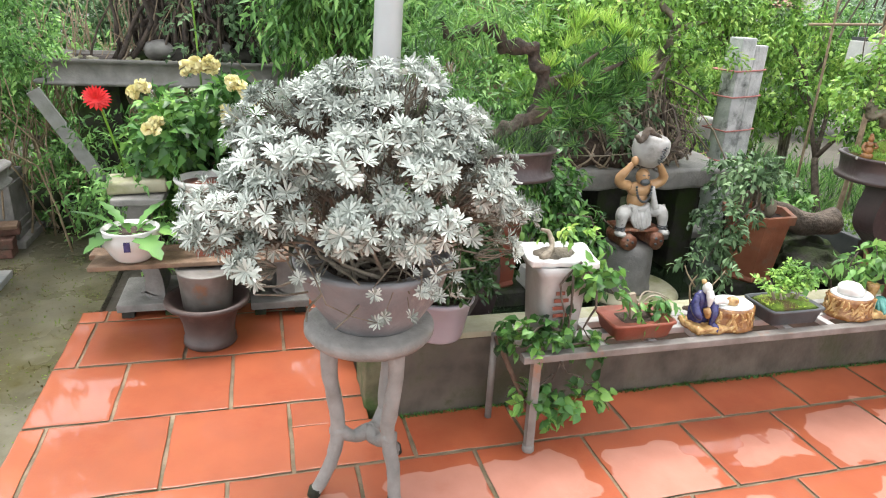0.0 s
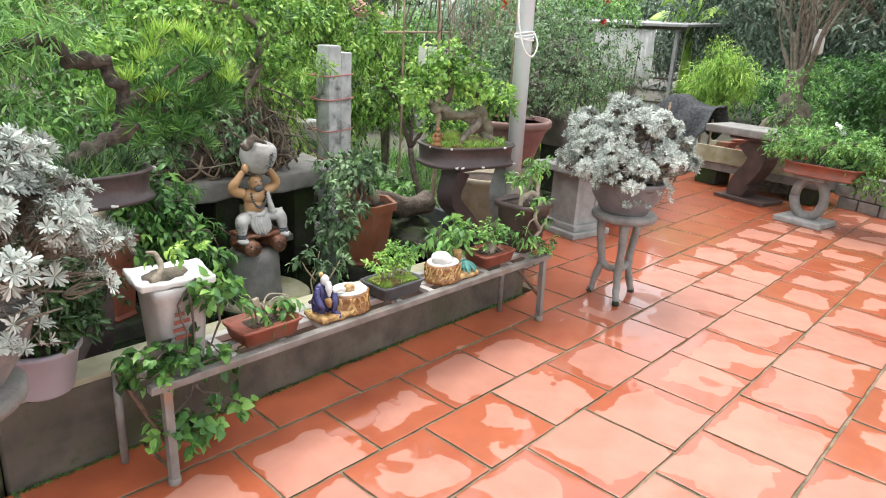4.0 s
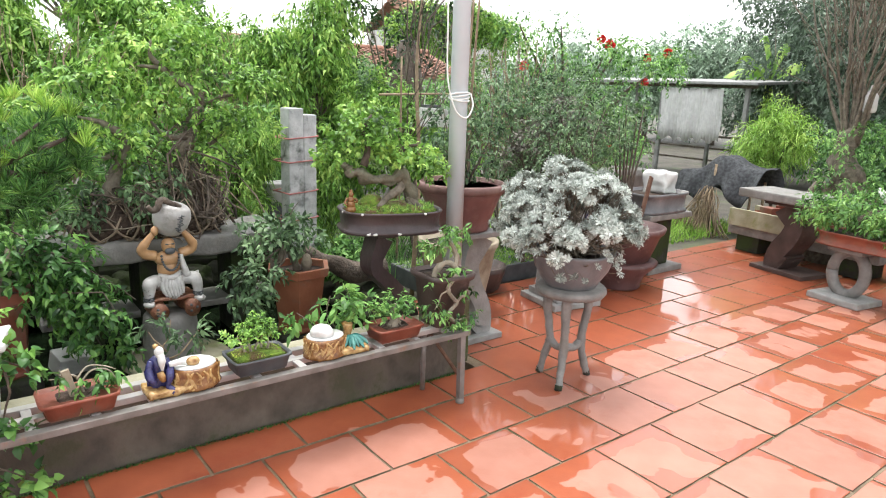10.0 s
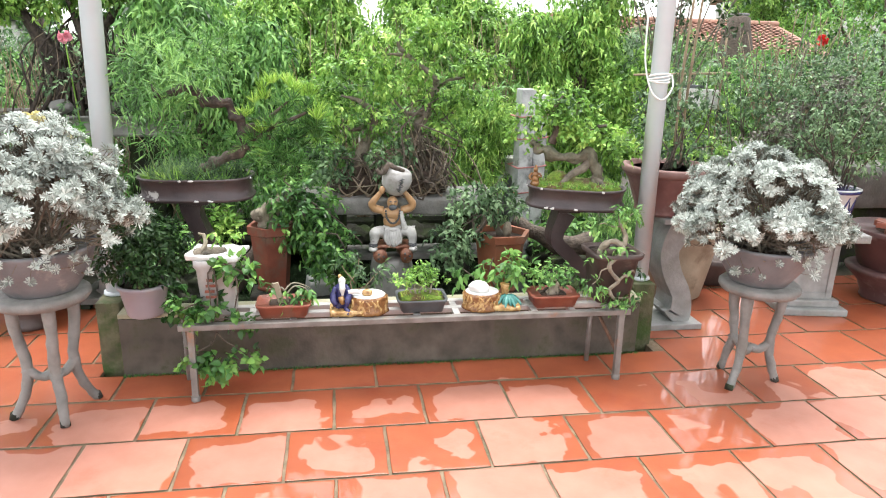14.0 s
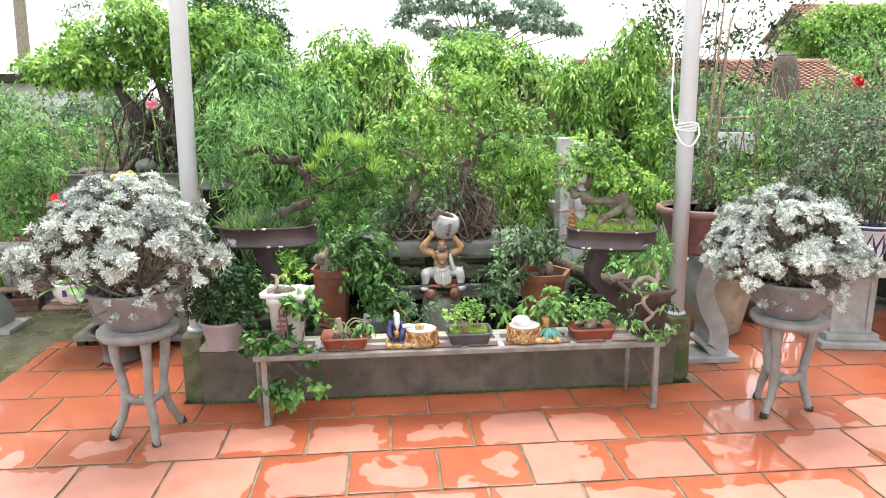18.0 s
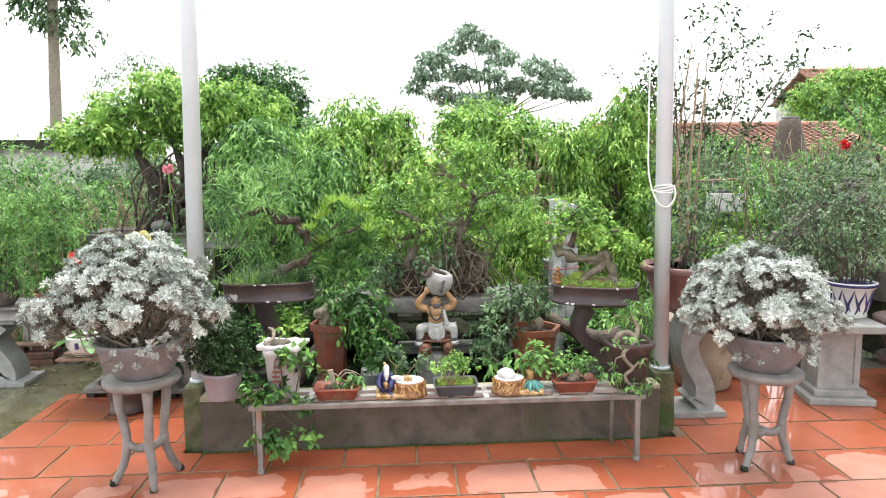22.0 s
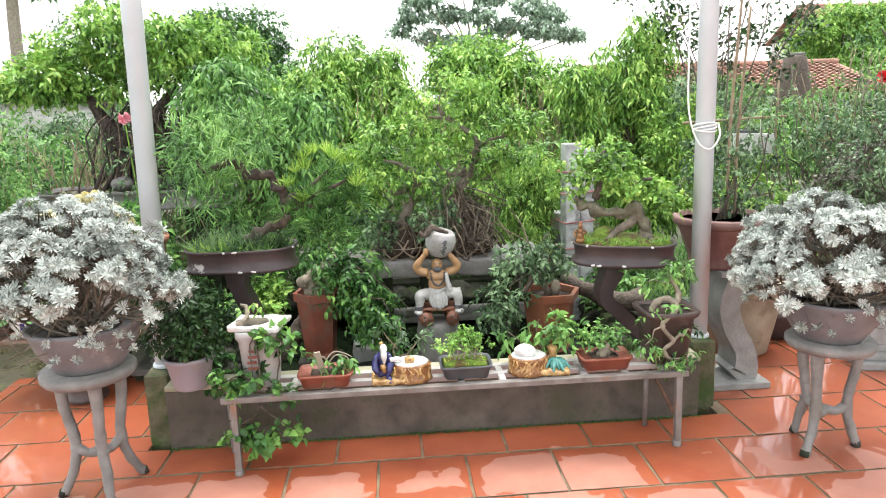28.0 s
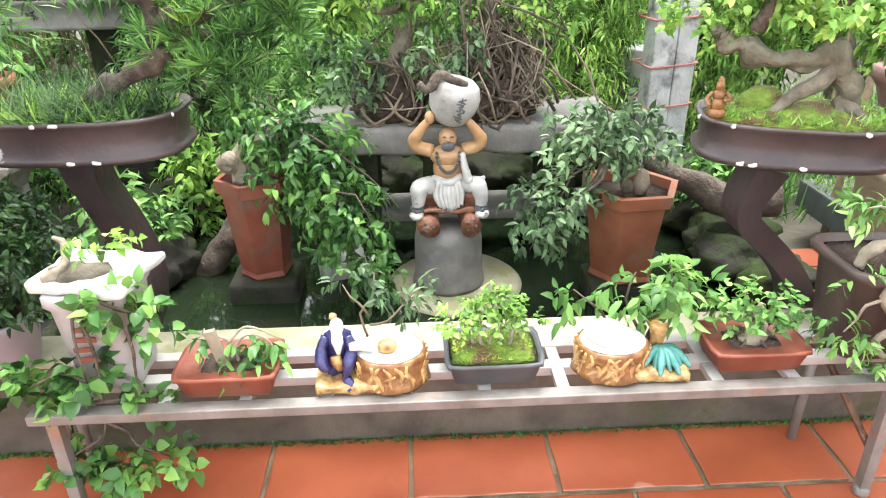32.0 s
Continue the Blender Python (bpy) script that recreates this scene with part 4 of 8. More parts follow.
foliage("crown", M["fresh"], t, blobs=[(-0.27, 0.02, 0.36, 0.08, 0.09, 0.05), (-0.21, 0.0, 0.47, 0.1, 0.1, 0.05), (-0.1, 0.0, 0.42, 0.1, 0.1, 0.045), (-0.02, 0.0, 0.48, 0.1, 0.1, 0.05), (0.14, -0.02, 0.36, 0.11, 0.1, 0.05), (0.05, 0.03, 0.4, 0.09, 0.09, 0.04), (0.2, 0.0, 0.31, 0.07, 0.07, 0.035), (-0.12, 0.05, 0.56, 0.09, 0.09, 0.05)],
        count=300, per=7, reach=0.05, length=0.03, width=0.019, seed=21, hang=0.1, inner=0.3)
part("moss_mound", lathe([(0.075, 0.11), (0.06, 0.15), (0.03, 0.175), (0.004, 0.18)], 20), M["moss"], t).location = (-0.09, 0.0, 0)
grass("moss_cover", M["fresh"], t, (-0.235, 0.235, -0.15, 0.15), 1300, 0.028, 22, 0.115, 0.7, 0.006, True)
bm = bmesh.new()
for q in ((0, 0, 0.128, 0.026, 0.7), (0, 0, 0.152, 0.021, 1.0), (0, 0, 0.176, 0.017, 1.0), (0, -0.002, 0.2, 0.0125, 1.15), (0, 0, 0.214, 0.008, 1.3)):
    got = bmesh.ops.create_icosphere(bm, subdivisions=2, radius=q[3])
    bmesh.ops.transform(bm, matrix=Matrix.Translation(q[:3]) @ Matrix.Diagonal((1, 0.85, q[4], 1)), verts=got["verts"])
tube([(-0.017, 0, 0.182), (-0.03, -0.008, 0.165), (-0.022, -0.018, 0.15)], [0.006, 0.006, 0.005], 6, bm, 4)
tube([(0.017, 0, 0.182), (0.029, -0.008, 0.168), (0.012, -0.02, 0.165)], [0.006, 0.006, 0.005], 6, bm, 4)
part("ornament", bm, M["amberdark"], t, "tiny clay figure ornament").location = (-0.21, -0.07, -0.01)

# statue with a jar, on a drum, on a disc in the water
d = thing("stone_disc", 1.36, 0.82, 0.0, "round brown stone disc just above the pond water", "stone disc")
part("disc", lathe([(0.24, -0.2), (0.26, 0.03), (0.265, 0.05), (0.25, 0.062), (0.02, 0.064)], 40), M["cap"], d)
d = thing("stone_drum", 1.335, 0.82, 0.064, "grey cement drum that carries the statue", "pedestal")
part("drum", lathe([(0.14, 0.0), (0.14, 0.018), (0.133, 0.035), (0.129, 0.19), (0.122, 0.23), (0.105, 0.246), (0.01, 0.25)], 36), M["stone"], d)


def bead(bm, p, r, s=(1, 1, 1)):
    got = bmesh.ops.create_icosphere(bm, subdivisions=3 if r > 0.015 else 1, radius=1.0)
    bmesh.ops.transform(bm, matrix=Matrix.Translation(p) @ Matrix.Diagonal((r * s[0], r * s[1], r * s[2], 1)), verts=got["verts"])


def painted(bm, k, before):
    bm.faces.ensure_lookup_table()
    for f in bm.faces[before:]:
        f.material_index = k


bm = bmesh.new()
steps = []
def mark(k):
    painted(bm, k, steps[-1] if steps else 0)
    steps.append(len(bm.faces))
# plank bench on two short logs
add_box(bm, -0.112, 0.112, -0.085, 0.07, 0.082, 0.1, 0.006)
bmesh.ops.subdivide_edges(bm, edges=[e for e in bm.edges if e.calc_length() > 0.06], cuts=5, use_grid_fill=True)
for v in bm.verts:
    v.co += Vector((0.2, 0.5, 1)) * 0.008 * noise.noise(v.co * 30)
mark(3)
for sx in (-1, 1):
    tube([(sx * 0.08, -0.115, 0.04), (sx * 0.078, -0.02, 0.042), (sx * 0.074, 0.06, 0.042)], [0.042, 0.04, 0.042], 14, bm, 4, 0.3)
mark(3)
for sx in (-1, 1):
    for q in range(3):
        bead(bm, (sx * 0.08 + 0.02 * math.cos(q * 2.1), -0.118, 0.04 + 0.018 * math.sin(q * 2.1)), 0.008)
mark(4)
for sx in (-1, 1):
    bead(bm, (sx * 0.122, -0.092, 0.082), 0.027, (1.0, 1.35, 0.62))
    tube([(sx * 0.03, 0.015, 0.15), (sx * 0.075, -0.03, 0.178), (sx * 0.108, -0.062, 0.178), (sx * 0.116, -0.072, 0.14), (sx * 0.118, -0.075, 0.098)], [0.04, 0.036, 0.034, 0.027, 0.02], 14, bm, 6, 0.25)
mark(1)
for sx in (-1, 1):
    tube([(sx * 0.119 + 0.022 * math.cos(a), -0.078 + 0.022 * math.sin(a), 0.1) for a in np.linspace(0, 6.2, 11)], [0.006], 6, bm, 1)
    tube([(sx * 0.119 + 0.024 * math.cos(a), -0.077 + 0.024 * math.sin(a), 0.113) for a in np.linspace(0, 6.2, 11)], [0.0035], 6, bm, 1)
    tube([(sx * 0.122, -0.112, 0.1), (sx * 0.121, -0.1, 0.104), (sx * 0.12, -0.094, 0.11)], [0.006, 0.006, 0.005], 6, bm, 2)
mark(4)
bead(bm, (0, -0.01, 0.16), 0.062, (0.95, 0.78, 0.72))
for k in range(7):
    x = -0.048 + 0.016 * k
    tube([(x * 0.75, -0.05, 0.2), (x, -0.07 + 0.2 * abs(x), 0.15), (x * 0.8 + 0.008, -0.088 + 0.25 * abs(x), 0.088 + 0.4 * abs(x + 0.008))], [0.011, 0.013, 0.007], 8, bm, 5, 0.2)
tube([(-0.055, -0.02, 0.205), (0, -0.055, 0.195), (0.055, -0.02, 0.21)], [0.014, 0.017, 0.014], 8, bm, 5, 0.2)
tube([(0.05, -0.045, 0.31), (0.062, -0.055, 0.25), (0.075, -0.055, 0.205), (0.11, -0.055, 0.2), (0.135, -0.045, 0.212)], [0.012, 0.015, 0.02, 0.018, 0.006], 8, bm, 5, 0.25)
mark(1)
bead(bm, (0, 0.0, 0.235), 0.055, (1.0, 0.72, 1.15))
bead(bm, (0, -0.005, 0.288), 0.058, (1.15, 0.75, 0.72))
for sx in (-1, 1):
    tube([(sx * 0.058, 0, 0.305), (sx * 0.108, -0.005, 0.322), (sx * 0.122, -0.015, 0.352), (sx * 0.1, -0.025, 0.39), (sx * 0.07, -0.03, 0.43)], [0.026, 0.026, 0.024, 0.019, 0.014], 10, bm, 5, 0.12)
    bead(bm, (sx * 0.064, -0.035, 0.442), 0.018, (1, 1, 1.4))
bead(bm, (0, -0.02, 0.36), 0.036, (0.92, 1, 1.12))
bead(bm, (0, -0.056, 0.36), 0.008)
mark(0)
bead(bm, (0, -0.05, 0.336), 0.019, (1.35, 0.8, 1.0))
for sx in (-1, 1):
    bead(bm, (sx * 0.014, -0.053, 0.372), 0.006, (1.6, 0.6, 0.7))
for k in range(17):
    a = math.pi * k / 16
    bead(bm, (0.042 * math.cos(a), -0.05 - 0.014 * math.sin(a), 0.312 - 0.075 * math.sin(a)), 0.0075)
mark(4)
# tilted jar on the head
n0 = len(bm.verts)
lathe([(0.03, 0.0), (0.055, 0.01), (0.085, 0.06), (0.092, 0.11), (0.08, 0.15), (0.062, 0.165), (0.055, 0.16), (0.04, 0.15)], 28, bm=bm)
bm.verts.ensure_lookup_table()
jar = Matrix.Translation((0.005, 0.0, 0.41)) @ Euler((0.12, 0.22, 0)).to_matrix().to_4x4()
for v in bm.verts[n0:]:
    v.co = jar @ v.co
mark(2)
tube([(0.07, -0.01, 0.555), (0.01, -0.04, 0.58), (-0.03, -0.05, 0.6), (-0.05, -0.06, 0.565), (-0.075, -0.07, 0.55), (-0.1, -0.075, 0.575)], [0.012, 0.015, 0.016, 0.017, 0.015, 0.012], 8, bm, 5, 0.3)
mark(5)
for k in range(11):
    w = (0.013, 0.008, 0.015, 0.006)[k % 4]
    add_box(bm, -w, w, -0.002, 0.002, -0.002, 0.002, 0, jar @ pose(0.02 + 0.006 * math.sin(k * 2.2), -0.0925 + 0.00012 * (k - 5) ** 2, 0.048 + k * 0.0078, 0, 0, 12) @ Euler((0, (0.5, -0.4, 0.1)[k % 3], 0)).to_matrix().to_4x4())
    if k % 3 == 1:
        add_box(bm, -0.002, 0.002, -0.002, 0.002, -0.01, 0.01, 0, jar @ pose(0.018, -0.0925, 0.048 + k * 0.0078, 0, 0, 12))
mark(4)
st = part("statue", bm, None)
for m in ("skin", "statuewhite", "jar", "logbrown", "dark", "bark"):
    st.data.materials.append(M[m])
st.matrix_world = pose(1.335, 0.8, 0.313) @ Matrix.Diagonal((0.97, 0.97, 0.95, 1))
tagged(st, "painted ceramic statue holding a tilted grey jar overhead", "statue")

# hexagonal red clay pots standing in the pond
def hex_pot(x, y, z, r, h, rz, label, material):
    t = thing("bonsai", x, y, z, label, "bonsai", rz)
    part("pot", lathe([(r * 0.72, 0.0), (r * 0.78, 0.012), (r * 0.72, 0.03), (r * 0.74, 0.05), (r * 0.95, h * 0.86), (r * 1.08, h * 0.88), (r * 1.1, h), (r * 0.94, h), (r * 0.9, h * 0.9)], 6), material, t, smooth=False)
    part("soil", lathe([(r * 0.02, h * 0.93), (r * 0.92, h * 0.9)], 6), M["soil"], t)
    return t


for x, y in ((0.63, 0.8), (1.98, 0.7)):
    p = thing("stone_block", x, y, -0.2, "dark stone block under a pot in the pond", "stone block")
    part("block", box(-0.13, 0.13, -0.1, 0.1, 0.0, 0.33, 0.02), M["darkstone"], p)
t = hex_pot(0.63, 0.82, 0.13, 0.13, 0.395, 20, "leafy hanging tree in a tall red clay pot", M["redpot"])
part("trunk", tube([(-0.02, 0, 0.38), (-0.01, -0.02, 0.47), (0.06, -0.04, 0.55), (0.12, -0.05, 0.58)], [0.06, 0.055, 0.04, 0.032], 12, rough=0.35), M["barkpale"], t)
part("stub", tube([(-0.07, -0.02, 0.44), (-0.09, -0.04, 0.47), (-0.07, -0.06, 0.49)], [0.03, 0.035, 0.028], 10, rough=0.3), M["barkpale"], t)
foliage("crown", M["glossy"], t, blobs=[(0.06, -0.03, 0.58, 0.14, 0.11, 0.07), (0.2, -0.12, 0.52, 0.15, 0.12, 0.1), (0.22, -0.18, 0.36, 0.15, 0.13, 0.13), (0.3, -0.22, 0.22, 0.14, 0.12, 0.12), (0.36, -0.26, 0.08, 0.1, 0.09, 0.08), (0.08, -0.1, 0.4, 0.1, 0.08, 0.1)],
        count=330, per=6, reach=0.06, length=0.046, width=0.022, seed=31, hang=0.4, inner=0.2, droop=0.35, out=0.6)
twig_parts("twig", [(0.1, -0.05, 0.56)] * 7, [(0.2, -0.15, 0.62), (0.3, -0.2, 0.5), (0.35, -0.3, 0.2), (0.25, -0.2, 0.4), (0.1, 0, 0.68), (0.3, -0.25, 0.1), (0.45, -0.3, 0.3)], 0.007, 32, M["bark"], t)
t = hex_pot(1.985, 0.71, 0.13, 0.165, 0.36, 5, "twisted tree with grey-green leaves in an orange clay pot", M["terracotta"])
part("trunk", tube([(0.0, 0, 0.33), (-0.05, -0.02, 0.42), (-0.1, -0.04, 0.5), (-0.13, -0.04, 0.42), (-0.18, -0.06, 0.36), (-0.2, -0.07, 0.44)], [0.02, 0.019, 0.017, 0.014, 0.011, 0.007], 10, rough=0.7), M["oldwood"], t)
part("deadwood", lathe([(0.02, 0.34), (0.03, 0.38), (0.02, 0.42), (0.004, 0.43)], 9), M["barkpale"], t).location = (0.02, -0.05, 0)
foliage("crown", M["bluish"], t, blobs=[(-0.3, -0.12, 0.37, 0.14, 0.11, 0.1), (-0.2, -0.05, 0.56, 0.16, 0.13, 0.1), (-0.35, -0.12, 0.27, 0.09, 0.08, 0.06), (-0.06, 0.03, 0.6, 0.12, 0.1, 0.07), (0.05, -0.04, 0.5, 0.1, 0.08, 0.05)],
        count=215, per=6, reach=0.055, length=0.04, width=0.02, seed=41, hang=0.35, inner=0.25)
twig_parts("twig", [(-0.1, -0.04, 0.5)] * 6, [(-0.3, -0.1, 0.6), (-0.4, -0.15, 0.4), (-0.4, -0.15, 0.2), (0, 0, 0.7), (-0.15, 0, 0.66), (-0.3, -0.1, 0.33)], 0.006, 42, M["bark"], t)

# long stone trough behind the statue, on uprights, with the rooted fig
tr = thing("stone_table", 1.4, 1.15, -0.145, "rough grey stone slab on uprights behind the statue", "stone table")
bm = bmesh.new()
add_box(bm, -0.62, 0.62, -0.2, 0.2, 0.68, 0.79, 0.02)
bmesh.ops.subdivide_edges(bm, edges=[e for e in bm.edges if e.calc_length() > 0.1], cuts=8, use_grid_fill=True)
for v in bm.verts:
    v.co += Vector((0, 1, 1)) * 0.018 * noise.noise(v.co * 9)
part("slab", bm, M["stone"], tr)
# uprights in the darkened stone, so shade under the slab is partly colour
for x in (-0.4, -0.08, 0.4):
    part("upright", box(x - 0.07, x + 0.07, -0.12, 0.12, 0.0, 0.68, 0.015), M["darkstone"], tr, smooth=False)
part("ledge", box(-0.6, 0.6, -0.1, 0.14, 0.36, 0.4, 0.01), M["stone"], tr, smooth=False)
t = thing("bonsai", 1.35, 1.15, 0.645, "spreading fig with a tangle of hanging roots", "bonsai")
rs = np.random.RandomState(50)
bm = lathe([(0.36, 0.0), (0.38, 0.05), (0.33, 0.13), (0.2, 0.17), (0.02, 0.18)], 40, 1, 0.48)
for v in bm.verts:
    v.co += Vector((noise.noise(v.co * 12), noise.noise(v.co * 12 + Vector((3, 0, 0))), noise.noise(v.co * 10 + Vector((0, 5, 0))))) * 0.045
    v.co.z = max(v.co.z, 0.0)
part("root_ball", bm, M["soil"], t, "dark clump of soil and matted roots")
for cx, top, n, wide in ((0.19, 0.36, 120, 0.075), (-0.17, 0.24, 60, 0.085), (0.21, 0.56, 36, 0.035)):
    lo = np.stack([cx + wide * 1.9 * rs.randn(n), -0.1 + 0.07 * rs.randn(n), 0.01 + 0.1 * rs.rand(n)], 1)
    hi = np.stack([cx + 0.02 + wide * 0.85 * rs.randn(n), -0.02 + 0.035 * rs.randn(n), top * (0.55 + 0.5 * rs.rand(n))], 1)
    for k in range(3):
        twig_parts("root", lo[k::3], hi[k::3], (0.0075, 0.005, 0.0035)[k], 51 + n + 100 * k, M[("bark", "rootpale", "barkpale")[k]], t, 0.42)
for q in range(9):
    x = -0.32 + 0.075 * q
    part("root", tube([(x, -0.15, 0.12), (x + 0.04 * math.sin(q * 2), -0.19, 0.06), (x + 0.05 * math.cos(q * 3), -0.19, 0.01), (x + 0.08 * math.cos(q * 3), -0.17, 0.02)], [0.005, 0.006, 0.005, 0.003], 6, rough=0.3), M["rootpale"], t)
part("trunk", tube([(0.16, 0, 0.12), (0.2, 0.01, 0.28), (0.17, 0.0, 0.39), (0.22, 0.0, 0.5), (0.24, 0.0, 0.6), (0.29, 0.0, 0.68), (0.22, 0, 0.76), (0.1, 0, 0.84), (-0.02, 0, 0.85)], [0.045, 0.034, 0.036, 0.027, 0.024, 0.021, 0.017, 0.013, 0.006], 14, rough=1.0), M["oldwood"], t)
part("trunk", tube([(-0.2, 0.0, 0.12), (-0.19, 0.0, 0.25), (-0.13, 0.02, 0.36), (-0.1, 0.02, 0.47), (-0.18, 0.0, 0.56), (-0.3, 0.0, 0.6)], [0.045, 0.036, 0.03, 0.024, 0.016, 0.006], 12, rough=1.0), M["oldwood"], t)
for pts in (((0.27, 0, 0.66), (0.36, 0.0, 0.7), (0.47, 0.02, 0.72)), ((0.2, 0, 0.45), (0.32, 0.02, 0.45), (0.42, 0.0, 0.52)), ((0.12, 0, 0.83), (0.05, 0.0, 0.9), (0.06, 0.02, 0.98)), ((-0.12, 0, 0.42), (-0.26, -0.02, 0.4), (-0.4, 0.0, 0.46)), ((0.22, 0, 0.5), (0.1, -0.03, 0.5), (0.02, -0.05, 0.58))):
    part("limb", tube(pts, [0.018, 0.013, 0.005], 9, rough=0.8), M["oldwood"], t)
foliage("crown", M["fresh"], t, blobs=clumps([(-0.2, 0.06, 0.78, 0.26, 0.22, 0.06), (0.1, 0.08, 0.95, 0.26, 0.2, 0.06), (0.45, 0.06, 0.82, 0.24, 0.2, 0.06), (-0.42, 0.05, 0.6, 0.24, 0.2, 0.06), (0.52, 0.08, 0.58, 0.2, 0.16, 0.06), (-0.5, 0.05, 0.42, 0.18, 0.15, 0.07), (0.3, 0.12, 1.06, 0.18, 0.16, 0.05), (-0.05, 0.2, 0.62, 0.2, 0.1, 0.06)], 52),
        count=900, per=7, reach=0.08, length=0.038, width=0.017, seed=52, hang=0.2, inner=0.3)
foliage("side_growth", M["fresh"], t, blobs=[(-0.05, -0.06, 0.45, 0.16, 0.1, 0.07), (0.38, -0.04, 0.42, 0.12, 0.1, 0.07), (0.02, -0.05, 0.68, 0.16, 0.1, 0.06), (-0.3, -0.06, 0.5, 0.12, 0.1, 0.06), (0.3, -0.06, 0.62, 0.14, 0.08, 0.06), (0.2, -0.06, 0.8, 0.16, 0.1, 0.05)], count=270, per=7, reach=0.06, length=0.036, width=0.017, seed=54, hang=0.2)
foliage("undergrowth", M["bluish"], t, blobs=[(-0.02, -0.14, 0.27, 0.13, 0.07, 0.08), (-0.36, -0.12, 0.2, 0.1, 0.08, 0.1), (0.02, -0.15, 0.14, 0.1, 0.05, 0.06)], count=95, per=7, reach=0.06, length=0.042, width=0.02, seed=53, hang=0.3)

# stone post wound with cord
t = thing("white_basin", 2.4, 1.88, 0.5, "jagged white plastic basin on a dark box", "basin")
part("basin", lathe([(0.08, 0.12), (0.09, 0.125), (0.105, 0.25), (0.112, 0.262), (0.1, 0.255), (0.085, 0.14)], 24, 1, 0.7, math.pi / 24, square=6), M["whitestone"], t)
part("box", box(-0.12, 0.12, -0.08, 0.08, -0.52, 0.12, 0.008), M["dark"], t, smooth=False)
t = thing("stone_post", 2.42, 1.5, -0.05, "grey stone post wound with pink cord", "stone post", 6)
for k, (x0, x1, y0, y1, h) in enumerate(((-0.16, -0.055, -0.06, 0.05, 1.34), (-0.05, 0.045, -0.055, 0.05, 1.3), (-0.1, 0.02, 0.055, 0.13, 1.28))):
    bm = box(x0, x1, y0, y1, 0, h, 0.008)
    part("stave", bm, M["postgrey"], t, smooth=False)
for z in (0.62, 0.8, 1.0, 1.15):
    part("cord", tube([(-0.166, -0.066, z), (0, -0.066, z + 0.01), (0.05, -0.062, z + 0.015), (0.052, 0.136, z + 0.02), (-0.166, 0.136, z), (-0.166, -0.066, z)], [0.005], 6, None, 1), M["pinkrope"], t)

# ---- things on the bench and wall ----
def rect_pot(t, w, d, h, material, name="pot"):
    k = d / w
    prof = [(w * 0.4, 0.0), (w * 0.42, 0.004), (w * 0.47, h * 0.8), (w * 0.5, h * 0.84), (w * 0.505, h), (w * 0.465, h), (w * 0.45, h * 0.85)]
    bm = lathe(prof, 28, 1, k, math.pi / 28, square=9)
    part(name, bm, material, t)
    for sx in (-1, 1):
        part("foot", box(sx * w * 0.3 - 0.02, sx * w * 0.3 + 0.02, -d * 0.36, d * 0.36, -0.006, 0.004), material, t, smooth=False)


t = thing("bonsai", 0.77, -0.182, 0.366, "young bonsai clipped with a wooden peg in a red clay tray", "bonsai")
rect_pot(t, 0.26, 0.16, 0.07, M["redpot"])
part("soil", lathe([(0.02, 0.062), (0.118, 0.057)], 24, 1, 0.6, square=8), M["soil"], t)
part("trunk", tube([(0.02, 0, 0.05), (0.01, 0.01, 0.1), (-0.01, 0.0, 0.14), (-0.05, 0.0, 0.135), (-0.085, 0, 0.14)], [0.006, 0.005, 0.004, 0.003, 0.002], 7), M["barkpale"], t)
for pts in (((0.0, 0.0, 0.12), (0.04, 0.02, 0.155), (0.09, 0.01, 0.15), (0.13, 0.0, 0.13)), ((0.01, 0.0, 0.1), (0.05, 0.0, 0.145), (0.1, -0.01, 0.14), (0.125, -0.02, 0.1)), ((-0.04, 0.0, 0.136), (-0.055, 0.0, 0.155), (-0.05, 0.0, 0.17))):
    part("limb", tube(pts, [0.004, 0.0035, 0.003, 0.002], 6), M["barkpale"], t)
part("peg", box(-0.014, 0.014, -0.007, 0.007, 0.05, 0.175, 0.002, pose(0.0, -0.01, 0, 0, -12, 0)), M["creamclay"], t, "pale wooden peg", False)
foliage("crown", M["glossy"], t, blobs=[(0.03, -0.02, 0.09, 0.03, 0.03, 0.02), (0.075, -0.01, 0.12, 0.05, 0.04, 0.02), (0.12, 0.0, 0.13, 0.035, 0.03, 0.02), (-0.05, 0, 0.155, 0.02, 0.02, 0.012)], count=22, per=4, reach=0.04, length=0.04, width=0.019, seed=61, hang=0.7, droop=0.5)
t.scale = (0.92, 1, 0.85)

